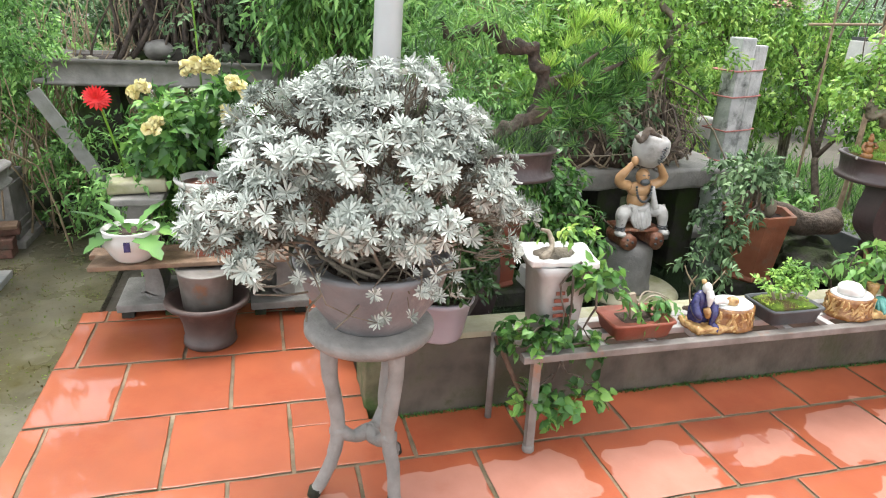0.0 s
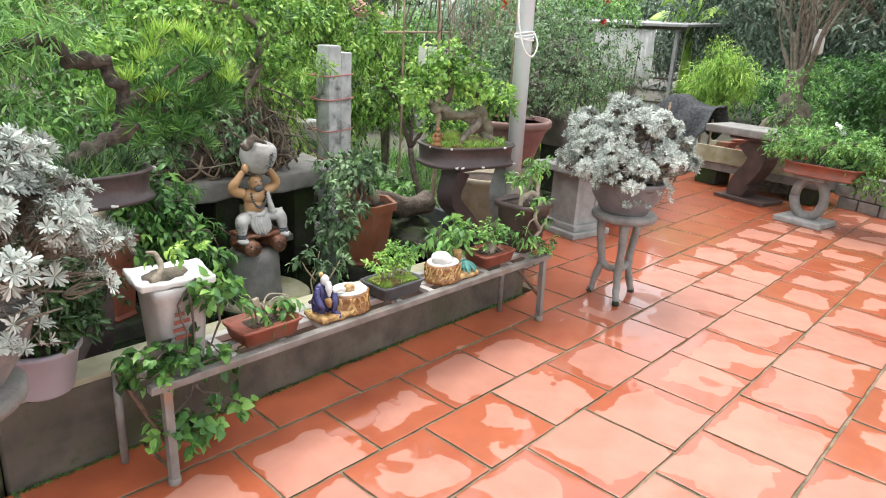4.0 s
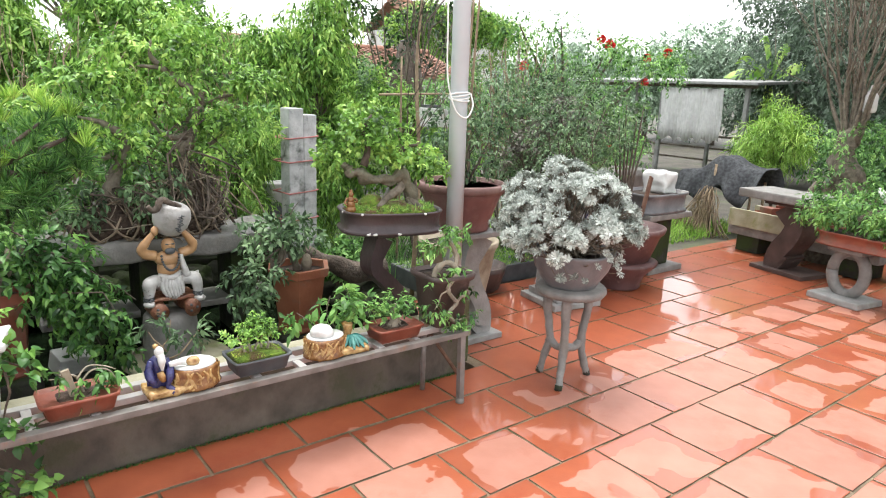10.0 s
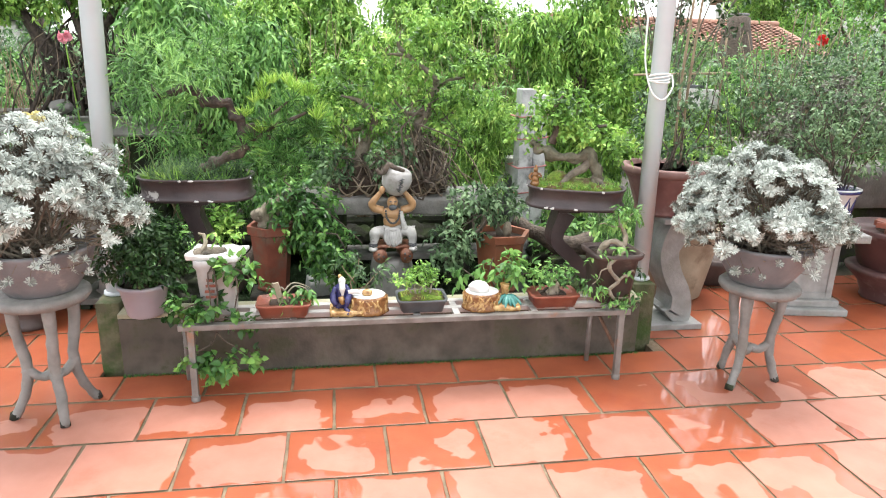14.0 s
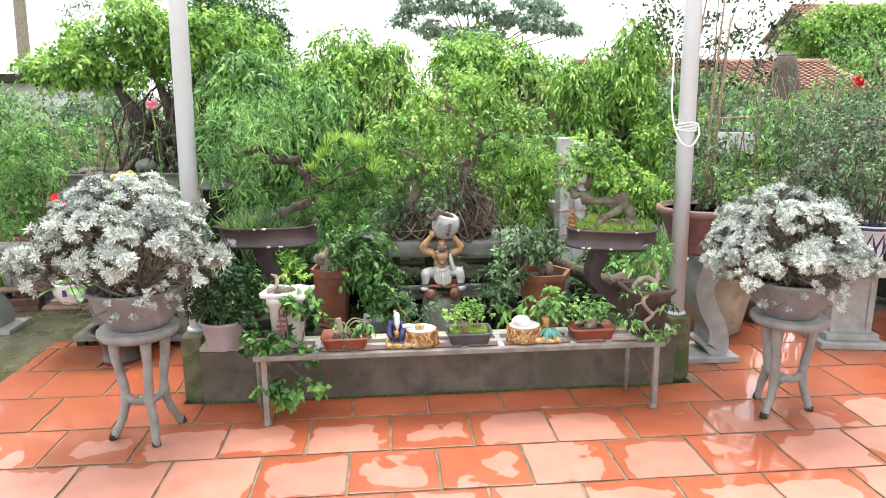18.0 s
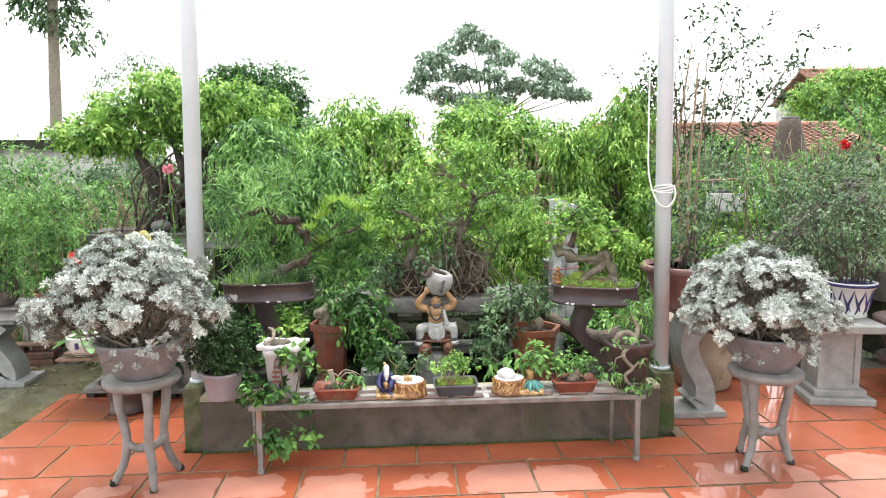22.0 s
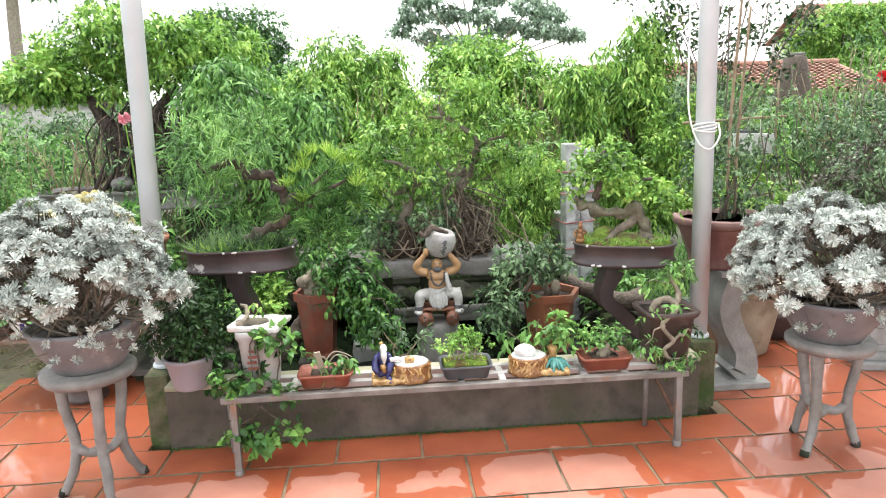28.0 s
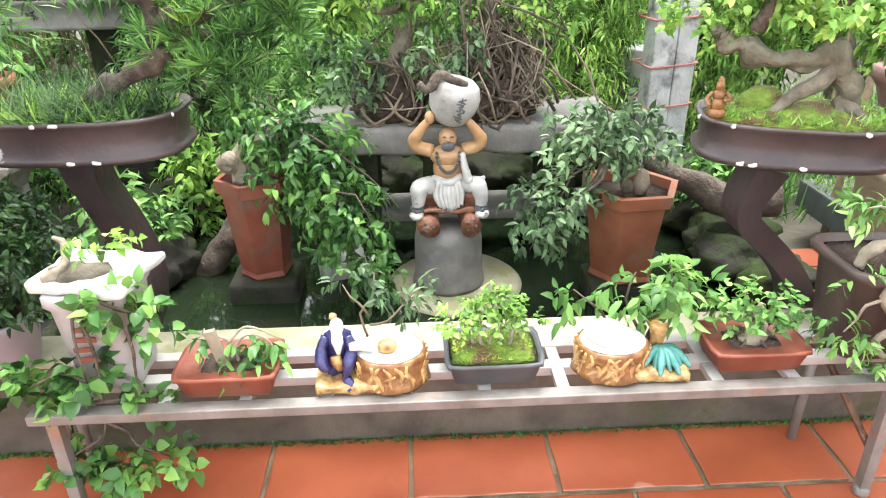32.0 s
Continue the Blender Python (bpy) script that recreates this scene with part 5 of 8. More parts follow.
# figure planters: one mesh each
def log_planter(x, y, z, mirror, label, seed):
    """A hollow log with glazed curling ridges; a robed figure or a fan of glazed leaves stands at its foot."""
    bm = bmesh.new()
    s = -1 if mirror else 1
    rk = random.Random(seed)
    cx = 0.045 * s
    lathe([(0.083, 0.0), (0.088, 0.008), (0.083, 0.02), (0.078, 0.045), (0.08, 0.068), (0.078, 0.078), (0.07, 0.082), (0.064, 0.07)], 40, 1.08, 0.9, bm=bm)
    bm.verts.ensure_lookup_table()
    for v in bm.verts:
        v.co += Vector((v.co.x, v.co.y, 0)) * 0.1 * noise.noise(v.co * 40)
        v.co.x += cx
    painted(bm, 0, 0)
    q = len(bm.faces)
    for k in range(34):
        a = 6.283 * k / 34 + rk.uniform(-0.06, 0.06)
        lean = rk.choice((-1, 1)) * rk.uniform(0.1, 0.42)
        pts = []
        for u in (0.0, 0.33, 0.66, 1.0):
            b = a + lean * u + 0.1 * math.sin(9 * u + k)
            r = 0.083 - 0.006 * math.sin(3.14 * u)
            pts.append((cx + 1.08 * r * math.cos(b), 0.9 * r * math.sin(b), 0.005 + (0.068 if k % 3 else 0.045) * u))
        tube(pts, [0.004, 0.0065, 0.006, 0.003], 6, bm, 3, 0.3)
    k0 = len(bm.verts)
    add_box(bm, -0.13, 0.03, -0.07, 0.05, 0.0, 0.026, 0.01)
    bmesh.ops.subdivide_edges(bm, edges=[e for e in bm.edges if e.calc_length() > 0.06], cuts=4, use_grid_fill=True)
    bm.verts.ensure_lookup_table()
    for v in bm.verts[k0:]:
        v.co.x *= s
        if v.co.z > 0:
            v.co += Vector((0.3, 0.3, 1)) * 0.014 * noise.noise(v.co * 38)
    painted(bm, 1, q)
    q = len(bm.faces)
    k0 = len(bm.verts)
    lathe([(0.066, 0.074), (0.073, 0.082), (0.066, 0.087), (0.04, 0.083), (0.005, 0.081)], 36, 1.08, 0.9, bm=bm)
    bm.verts.ensure_lookup_table()
    for v in bm.verts[k0:]:
        v.co.x += cx
    if mirror:
        got = len(bm.verts)
        bead(bm, (0, 0, 0), 0.044, (1.15, 0.95, 0.75))
        bm.verts.ensure_lookup_table()
        for v in bm.verts[got:]:
            v.co = v.co * (1 + 0.25 * noise.noise(v.co * 30)) + Vector((cx - 0.012, -0.005, 0.1))
    painted(bm, 2, q)
    q = len(bm.faces)
    f = -0.075 * s
    if mirror:
        for k in range(13):
            a = -2.7 + 2.5 * k / 12
            ln = 0.05 + 0.018 * math.sin(k * 2.1)
            c, d = math.cos(a), math.sin(a)
            tube([(f, 0.0, 0.052), (f + 0.4 * ln * c, 0.4 * ln * d, 0.056), (f + 0.85 * ln * c, 0.85 * ln * d, 0.04), (f + 1.15 * ln * c, 1.15 * ln * d, 0.022)], [0.006, 0.01, 0.01, 0.004], 7, bm, 4, 0.2)
        painted(bm, 3, q)
        q = len(bm.faces)
        lathe([(0.014, 0.02), (0.016, 0.06), (0.022, 0.095), (0.024, 0.108), (0.017, 0.106)], 14, 1, 0.9, bm=bm)
        bm.verts.ensure_lookup_table()
        for v in bm.verts[-70:]:
            v.co += Vector((f - 0.005, 0.02, 0)) + Vector((v.co.x, v.co.y, 0)) * 0.3 * noise.noise(v.co * 50)
        painted(bm, 1, q)
    else:
        lathe([(0.036, 0.02), (0.038, 0.035), (0.034, 0.07), (0.031, 0.1), (0.026, 0.122), (0.012, 0.134)], 20, 1, 0.8, bm=bm)
        bm.verts.ensure_lookup_table()
        for v in bm.verts[-120:]:
            v.co += Vector((f, 0.008, 0)) + Vector((v.co.x, v.co.y, 0)) * 0.5 * noise.noise(Vector((v.co.x * 60, v.co.y * 60, v.co.z * 18)))
        tube([(f - 0.024, 0.0, 0.118), (f - 0.038, -0.014, 0.09), (f - 0.034, -0.03, 0.064), (f - 0.02, -0.036, 0.05)], [0.013, 0.016, 0.015, 0.009], 8, bm, 5, 0.4)
        tube([(f + 0.024, 0.0, 0.118), (f + 0.034, -0.016, 0.092), (f + 0.024, -0.036, 0.066), (f + 0.016, -0.044, 0.024)], [0.013, 0.015, 0.014, 0.007], 8, bm, 5, 0.4)
        tube([(f + 0.02, -0.045, 0.03), (f + 0.03, -0.058, 0.018), (f + 0.022, -0.066, 0.01)], [0.012, 0.012, 0.008], 8, bm, 4, 0.3)
        painted(bm, 3, q)
        q = len(bm.faces)
        bead(bm, (f + 0.002, -0.008, 0.15), 0.018, (0.9, 0.95, 1.2))
        tube([(f + 0.003, -0.022, 0.146), (f + 0.004, -0.03, 0.122), (f + 0.004, -0.032, 0.09)], [0.012, 0.014, 0.004], 8, bm)
        tube([(f + 0.03, -0.02, 0.1), (f + 0.06, -0.02, 0.104), (f + 0.085, -0.018, 0.096)], [0.011, 0.012, 0.009], 8, bm)
        painted(bm, 2, q)
        q = len(bm.faces)
        bead(bm, (f - 0.006, 0.004, 0.17), 0.011)
        tube([(f - 0.004, -0.03, 0.085), (f, -0.034, 0.07), (f + 0.006, -0.034, 0.05)], [0.012, 0.014, 0.008], 8, bm)
        bead(bm, (cx - 0.005, -0.01, 0.093), 0.02, (1.2, 1.0, 0.9))
        painted(bm, 1, q)
    ob = part("figure_planter", bm, None)
    for m in ("amberdark", "amber", "whitestone", "teal" if mirror else "blue"):
        ob.data.materials.append(M[m])
    ob.matrix_world = pose(x, y, z)
    return tagged(ob, label, "planter", "figure planters")


log_planter(1.1, -0.188, 0.362, False, "glazed amber log planter with a blue-robed seated figure", 1)
log_planter(1.72, -0.188, 0.362, True, "glazed amber log planter with teal glazed leaves and a white stone", 2)
t = thing("sapling", 1.09, -0.05, 0.37, "thin drooping sapling behind the blue-robed planter", "plant")
twig_parts("stem", [(0, 0, -0.01), (0, 0, 0.05), (0, 0, 0.08)], [(0.02, 0.0, 0.2), (0.12, 0.0, 0.14), (-0.06, 0, 0.17)], 0.004, 62, M["twig"], t)
foliage("crown", M["bluish"], t, blobs=[(0.08, 0, 0.15, 0.08, 0.04, 0.03), (-0.03, 0.02, 0.17, 0.05, 0.04, 0.04)], count=26, per=5, reach=0.05, length=0.034, width=0.013, seed=63, hang=0.5)
part("base", lathe([(0.02, -0.03), (0.03, -0.01), (0.01, 0.0)], 10), M["soil"], t)

t = thing("bonsai", 1.39, -0.172, 0.366, "dense lime-green bonsai on moss in a dark grey tray", "bonsai")
rect_pot(t, 0.245, 0.165, 0.075, M["dark"])
part("moss", lathe([(0.11, 0.068), (0.08, 0.085), (0.03, 0.09), (0.005, 0.09)], 26, 1, 0.64, square=6), M["moss"], t)
twig_parts("trunk", [(0.02 * k, 0, 0.07) for k in (-2, -1, 0, 1, 2)], [(0.025 * k, 0.01, 0.17) for k in (-3, -1, 0, 1, 3)], 0.007, 64, M["barkpale"], t)
foliage("crown", M["fresh"], t, blobs=[(0.0, 0, 0.205, 0.07, 0.06, 0.02), (-0.075, 0, 0.175, 0.045, 0.045, 0.016), (0.08, 0, 0.175, 0.045, 0.045, 0.016), (0, 0, 0.235, 0.045, 0.04, 0.018), (-0.03, -0.04, 0.17, 0.04, 0.03, 0.014)], count=120, per=7, reach=0.03, length=0.019, width=0.01, seed=65, hang=0.1)
grass("moss_cover", M["lime"], t, (-0.1, 0.1, -0.06, 0.06), 900, 0.016, 66, 0.075, 0.7, 0.005, True)
t.scale = (0.95, 1, 0.8)

t = thing("sapling", 1.78, -0.11, 0.4, "leafy sapling behind the teal-leaved planter", "plant")
twig_parts("stem", [(0, 0, -0.04)] * 5, [(0.1, 0, 0.14), (-0.04, 0, 0.18), (-0.18, 0.03, 0.12), (0.04, 0, 0.2), (0.16, 0, 0.1)], 0.006, 67, M["bark"], t)
foliage("crown", M["mid"], t, blobs=[(0.0, 0, 0.15, 0.09, 0.06, 0.05), (0.1, 0, 0.12, 0.06, 0.05, 0.04), (-0.16, 0.03, 0.11, 0.05, 0.04, 0.03)], count=58, per=5, reach=0.05, length=0.045, width=0.022, seed=68, hang=0.4)

t = thing("bonsai", 2.025, -0.167, 0.366, "small root-over-soil bonsai in a red clay tray", "bonsai")
rect_pot(t, 0.25, 0.16, 0.07, M["redpot"])
part("soil", lathe([(0.02, 0.062), (0.113, 0.057)], 24, 1, 0.6, square=8), M["soil"], t)
part("trunk", tube([(0.0, 0, 0.05), (0.01, 0, 0.1), (0.0, 0, 0.14), (0.01, 0, 0.18)], [0.035, 0.025, 0.016, 0.008], 10, rough=0.4), M["barkpale"], t)
twig_parts("root", [(0, 0, 0.09)] * 8, [(0.07 * math.cos(k), 0.045 * math.sin(k), 0.058) for k in range(8)], 0.007, 69, M["bark"], t)
foliage("crown", M["mid"], t, blobs=[(0.0, 0, 0.19, 0.08, 0.06, 0.05), (-0.05, 0, 0.15, 0.05, 0.05, 0.04), (0.06, 0, 0.15, 0.05, 0.05, 0.04)], count=52, per=6, reach=0.03, length=0.025, width=0.015, seed=70, hang=0.15)
t.scale = (0.95, 1, 0.82)

# tall brown pot with a cascading tree at the bench end
t = thing("bonsai", 2.33, -0.12, 0.362, "cascading bonsai with pale twisted trunk in a tall dark pot", "bonsai")
part("pot", lathe([(0.08, 0.0), (0.085, 0.01), (0.105, 0.215), (0.122, 0.228), (0.127, 0.25), (0.112, 0.253), (0.103, 0.225)], 24, 1, 1, math.pi / 24, square=5), M["brownpot"], t)
part("soil", lathe([(0.01, 0.24), (0.106, 0.235)], 20, square=5), M["soil"], t)
part("trunk", tube([(-0.08, -0.04, 0.24), (-0.07, -0.045, 0.275), (-0.03, -0.06, 0.31), (0.025, -0.06, 0.288), (0.035, -0.05, 0.33), (0.018, -0.04, 0.375), (0.0, -0.03, 0.41)], [0.013, 0.016, 0.014, 0.013, 0.012, 0.01, 0.006], 10, rough=0.6), M["barkpale"], t)
part("limb", tube([(0.025, -0.06, 0.288), (0.009, -0.1, 0.262), (-0.06, -0.12, 0.213), (-0.045, -0.125, 0.17), (-0.012, -0.125, 0.13), (-0.05, -0.125, 0.09), (-0.03, -0.125, 0.05), (0.0, -0.13, 0.033)], [0.012, 0.011, 0.01, 0.01, 0.01, 0.009, 0.008, 0.005], 9, rough=0.5), M["barkpale"], t)
part("limb", tube([(-0.012, -0.125, 0.13), (0.02, -0.125, 0.155), (0.036, -0.12, 0.15), (0.06, -0.11, 0.175), (0.078, -0.1, 0.16)], [0.007, 0.007, 0.006, 0.005, 0.003], 8, rough=0.4), M["barkpale"], t)
twig_parts("twig", [(0.018, -0.04, 0.375), (0.018, -0.04, 0.375), (-0.05, -0.125, 0.2), (-0.02, -0.13, 0.045), (0.018, -0.04, 0.375)], [(-0.1, -0.03, 0.38), (0.08, -0.03, 0.44), (-0.14, -0.13, 0.12), (0.07, -0.13, 0.05), (-0.01, -0.03, 0.44)], 0.005, 76, M["barkpale"], t)
foliage("crown", M["mid"], t, blobs=[(-0.01, -0.03, 0.435, 0.06, 0.05, 0.022), (-0.095, -0.03, 0.385, 0.04, 0.04, 0.018), (0.07, -0.03, 0.445, 0.045, 0.045, 0.025), (0.05, -0.03, 0.39, 0.04, 0.04, 0.015), (-0.01, -0.1, 0.275, 0.03, 0.03, 0.014), (-0.12, -0.12, 0.25, 0.025, 0.025, 0.012), (-0.138, -0.13, 0.125, 0.045, 0.04, 0.022),
                                       (-0.013, -0.13, 0.03, 0.035, 0.035, 0.02), (0.07, -0.13, 0.05, 0.035, 0.03, 0.02), (0.075, -0.1, 0.165, 0.025, 0.025, 0.02)],
        count=100, per=6, reach=0.036, length=0.033, width=0.012, seed=71, hang=0.45, droop=0.4)

# white pot with a white stone and a trailing vine
t = thing("potted_vine", 0.485, -0.125, 0.362, "tall white square pot topped with white stone and trailing vine", "potted plant")
part("pot", lathe([(0.066, 0.0), (0.07, 0.01), (0.083, 0.22), (0.093, 0.235), (0.093, 0.26), (0.08, 0.262), (0.075, 0.24)], 28, 1, 1, math.pi / 28, square=7), M["potwhite"], t)
bm = bmesh.new()
add_box(bm, -0.118, 0.112, -0.09, 0.095, 0.262, 0.284, 0.006, pose(0, 0, 0, 0, 0, -8))
bmesh.ops.subdivide_edges(bm, edges=[e for e in bm.edges if e.calc_length() > 0.05], cuts=6, use_grid_fill=True)
for v in bm.verts:
    v.co += Vector((noise.noise(v.co * 20), noise.noise(v.co * 22), 0.5 * noise.noise(v.co * 25))) * 0.016
part("stone", bm, M["whitestone"], t)
bm = lathe([(0.055, 0.28), (0.05, 0.294), (0.03, 0.304), (0.004, 0.308)], 20, 1.3, 0.7)
for v in bm.verts:
    v.co += Vector((v.co.x, v.co.y, 0.02)) * 0.35 * noise.noise(v.co * 30)
part("moss_mound", bm, M["oldwood"], t, "mossy root mound").location = (-0.03, -0.02, 0)
part("root", tube([(-0.085, -0.06, 0.29), (-0.06, -0.05, 0.3), (-0.04, -0.03, 0.32), (-0.045, -0.01, 0.355), (-0.07, 0.0, 0.365)], [0.012, 0.012, 0.01, 0.008, 0.005], 8, rough=0.5), M["barkpale"], t)
twig_parts("vine", [(0.03, -0.11, 0.29), (0.0, -0.12, 0.26), (-0.02, -0.12, 0.06), (-0.02, -0.12, 0.0), (0.0, -0.12, -0.06), (-0.03, -0.12, -0.1), (0.05, -0.11, 0.26), (0.09, -0.11, 0.2)],
           [(-0.02, -0.12, 0.05), (-0.03, -0.12, -0.12), (-0.15, -0.12, 0.05), (0.1, -0.12, 0.0), (0.12, -0.12, -0.17), (-0.12, -0.12, -0.19), (0.15, -0.12, 0.18), (0.11, -0.12, 0.0)], 0.005, 72, M["bark"], t, 0.2)
foliage("crown", M["fresh"], t, blobs=[(0.02, 0.0, 0.36, 0.08, 0.05, 0.02)], count=10, per=5, reach=0.035, length=0.028, width=0.018, seed=73, hang=0.15, inner=0.3)
foliage("trailing_leaves", M["glossy"], t, "broad green trailing vine leaves",
        blobs=[(0.1, -0.115, 0.25, 0.06, 0.03, 0.03), (0.15, -0.115, 0.19, 0.04, 0.03, 0.025), (-0.14, -0.115, 0.06, 0.06, 0.04, 0.035), (-0.16, -0.115, 0.02, 0.045, 0.03, 0.02), (-0.02, -0.115, 0.08, 0.03, 0.03, 0.04), (0.1, -0.115, 0.0, 0.04, 0.03, 0.03),
               (0.02, -0.115, -0.18, 0.06, 0.04, 0.025), (0.12, -0.115, -0.175, 0.035, 0.03, 0.02), (-0.1, -0.115, -0.185, 0.055, 0.04, 0.03), (-0.03, -0.115, -0.23, 0.05, 0.03, 0.02)],
        count=112, per=5, reach=0.045, length=0.04, width=0.031, seed=78, hang=0.2, inner=0.3)
for k, (w, x, z) in enumerate(((0.03, 0.0, 0.17), (0.05, 0.005, 0.145), (0.04, -0.004, 0.12), (0.05, 0.004, 0.095))):
    part("mark", box(x - w / 2, x + w / 2, -0.103, -0.1, z - 0.006, z + 0.006, 0, pose(-0.02, 0, 0, -4)), M["redpot"], t, "red brush mark", False)

# mauve pot with a dense dark bush, on the wall
t = thing("potted_shrub", 0.13, 0.0, 0.312, "dense dark-leaved shrub in a pale mauve pot on the wall", "potted shrub")
part("pot", lathe([(0.075, 0.0), (0.08, 0.008), (0.105, 0.13), (0.115, 0.14), (0.118, 0.155), (0.105, 0.157), (0.1, 0.14)], 32), M["mauvepot"], t)
part("soil", lathe([(0.01, 0.145), (0.1, 0.14)], 20), M["soil"], t)
twig_parts("stem", [(0.01 * k, 0, 0.14) for k in range(-5, 5)], [(0.035 * k, 0.02 * (k % 3 - 1), 0.3) for k in range(-5, 5)], 0.005, 74, M["bark"], t)
foliage("crown", M["darkleaf"], t, blobs=[(0.02, 0.02, 0.28, 0.19, 0.16, 0.1), (0.02, 0.03, 0.37, 0.15, 0.13, 0.07)], count=420, per=7, reach=0.05, length=0.032, width=0.014, seed=75, hang=0.1)

# rocks, driftwood round the pond
def rock(x, y, z, r, seed, sq=(1, 1, 0.7), material="darkstone"):
    t = thing("rock", x, y, z, "dark wet mossy rock at the pond edge", "rock", group="pond rocks")
    bm = bmesh.new()
    bmesh.ops.create_icosphere(bm, subdivisions=4, radius=r)
    for v in bm.verts:
        d = v.co.normalized()
        k = 1 + 0.35 * noise.noise(d * 1.7 + Vector((seed, 0, 0))) + 0.16 * noise.noise(d * 4 + Vector((0, seed, 0))) + 0.06 * noise.noise(d * 11)
        v.co = Vector((d.x * sq[0], d.y * sq[1], d.z * sq[2])) * r * k
    part("body", bm, M[material], t)
    return t


rr = random.Random(4)
for k in range(9):
    rock(0.08 + rr.uniform(-0.05, 0.08), 0.45 + k * 0.16, 0.12, rr.uniform(0.1, 0.17), k * 3.1)
for k in range(8):
    rock(2.5 + rr.uniform(-0.08, 0.06), 0.62 + k * 0.16, 0.14, rr.uniform(0.12, 0.18), 50 + k * 2.7)
for k in range(13):
    rock(0.25 + k * 0.18, 1.66 + rr.uniform(-0.05, 0.05), 0.2, rr.uniform(0.12, 0.19), 90 + k * 1.9)
for pts, rad in (([(0.28, 0.98, -0.05), (0.4, 1.0, 0.12), (0.52, 1.03, 0.3), (0.6, 1.08, 0.48)], [0.06, 0.055, 0.045, 0.03]),
                 ([(2.12, 0.95, 0.5), (2.25, 0.9, 0.43), (2.4, 0.85, 0.36), (2.6, 0.82, 0.36)], [0.04, 0.05, 0.06, 0.07])):
    t = thing("driftwood", *pts[0], "weathered mossy driftwood log at the pond", "log")
    part("log", tube([(a - pts[0][0], b - pts[0][1], c - pts[0][2]) for a, b, c in pts], rad, 14, None, 8, 0.5), M["bark"], t)
t = thing("foam_sheet", 0.9, 0.93, 0.05, "pale blue foam sheet floating in the pond", "foam sheet")
part("sheet", box(-0.09, 0.09, -0.06, 0.06, 0.0, 0.1, 0.01, pose(0, 0, 0, 14, 5, 15)), M["whitestone"], t, smooth=False)
for x, y, z, m, seed in ((0.05, 1.0, 0.05, "mid", 401), (0.2, 1.45, 0.05, "fresh", 402), (-0.05, 0.62, 0.05, "deep", 403), (2.45, 1.1, 0.1, "mid", 404)):
    t = thing("low_plant", x, y, z, "low leafy plant among the mossy rocks of the pond", "plant", group="pond-side plants")
    part("root_clump", lathe([(0.03, 0.0), (0.04, 0.05), (0.02, 0.14)], 8), M["soil"], t)
    foliage("leaves", M[m], t, blobs=clumps([(0, 0, 0.24, 0.17, 0.16, 0.14)], seed, 5), count=95, per=7, reach=0.08, length=0.055, width=0.026, seed=seed, hang=0.3, up=0.3)
CLOSE["leaves"] = False

# ---- behind the pond ----
def bush(name, x, y, z, label, category, material, blobs, count, length, width, seed, stems=(), bark="bark", per=7, reach=None, hang=0.3, inner=0.3, group="", droop=0.3, up=0.0):
    """A shrub or tree: stems with limbs into the crown, and a crown of many leaves. blobs are in world metres."""
    t = thing(name, x, y, z, label, category, group=group)
    loc = [(a - x, b - y, c - z, p, q, r) for a, b, c, p, q, r in blobs]
    if not stems:
        rs = random.Random(seed)
        bm = bmesh.new()
        top = loc[0]
        r0 = 0.02 + 0.05 * top[3]
        mid = (top[0] * 0.4, top[1] * 0.4, top[2] * 0.5)
        tube([(0, 0, -0.05), (mid[0] * 0.5 + rs.uniform(-0.05, 0.05), mid[1] * 0.5, mid[2] * 0.5), mid], [r0, r0 * 0.8, r0 * 0.7], 8, bm, 4, 0.3)
        part("trunk", bm, M[bark], t)
        for b in loc:
            part("limb", tube([mid, (mid[0] * 0.5 + b[0] * 0.5, mid[1] * 0.5 + b[1] * 0.5, mid[2] * 0.4 + b[2] * 0.6 + 0.05), b[:3]], [r0 * 0.6, r0 * 0.4, r0 * 0.15], 6, None, 4, 0.3), M[bark], t)
    for pts, radii in stems:
        part("trunk", tube(pts, radii, 9, rough=0.35), M[bark], t)
    foliage("crown", M[material], t, blobs=clumps(loc, seed, 9), count=int(count * 1.7), per=per, reach=reach or length * 1.6, length=length * 0.8, width=width * 0.85, seed=seed, hang=hang, inner=inner, droop=droop, up=up)
    return t


bush("mango_bush", 0.6, 4.2, -0.05, "bright green drooping-leaved bush", "bush", "fresh",
     [(0.43, 4.2, 2.03, 0.46, 0.39, 0.3), (0.61, 4.2, 1.68, 0.6, 0.49, 0.39), (1.06, 4.2, 1.49, 0.46, 0.37, 0.46), (0.23, 4.2, 1.6, 0.4, 0.3, 0.36), (1.07, 4.2, 1.94, 0.24, 0.21, 0.24), (0.7, 4.0, 0.9, 0.7, 0.4, 0.6)], 2100, 0.1, 0.028, 101, hang=0.6, droop=0.5)
bush("mango_bush", 2.2, 4.0, -0.05, "pale green broad bush with drooping leaves", "bush", "fresh",
     [(2.09, 4.0, 2.0, 0.5, 0.43, 0.27), (2.61, 4.0, 1.8, 0.46, 0.39, 0.27), (2.29, 4.0, 1.58, 0.71, 0.5, 0.4), (1.7, 4.0, 1.85, 0.32, 0.26, 0.27), (2.2, 3.8, 0.9, 0.8, 0.4, 0.6)], 1900, 0.1, 0.031, 102, hang=0.35, droop=0.35)
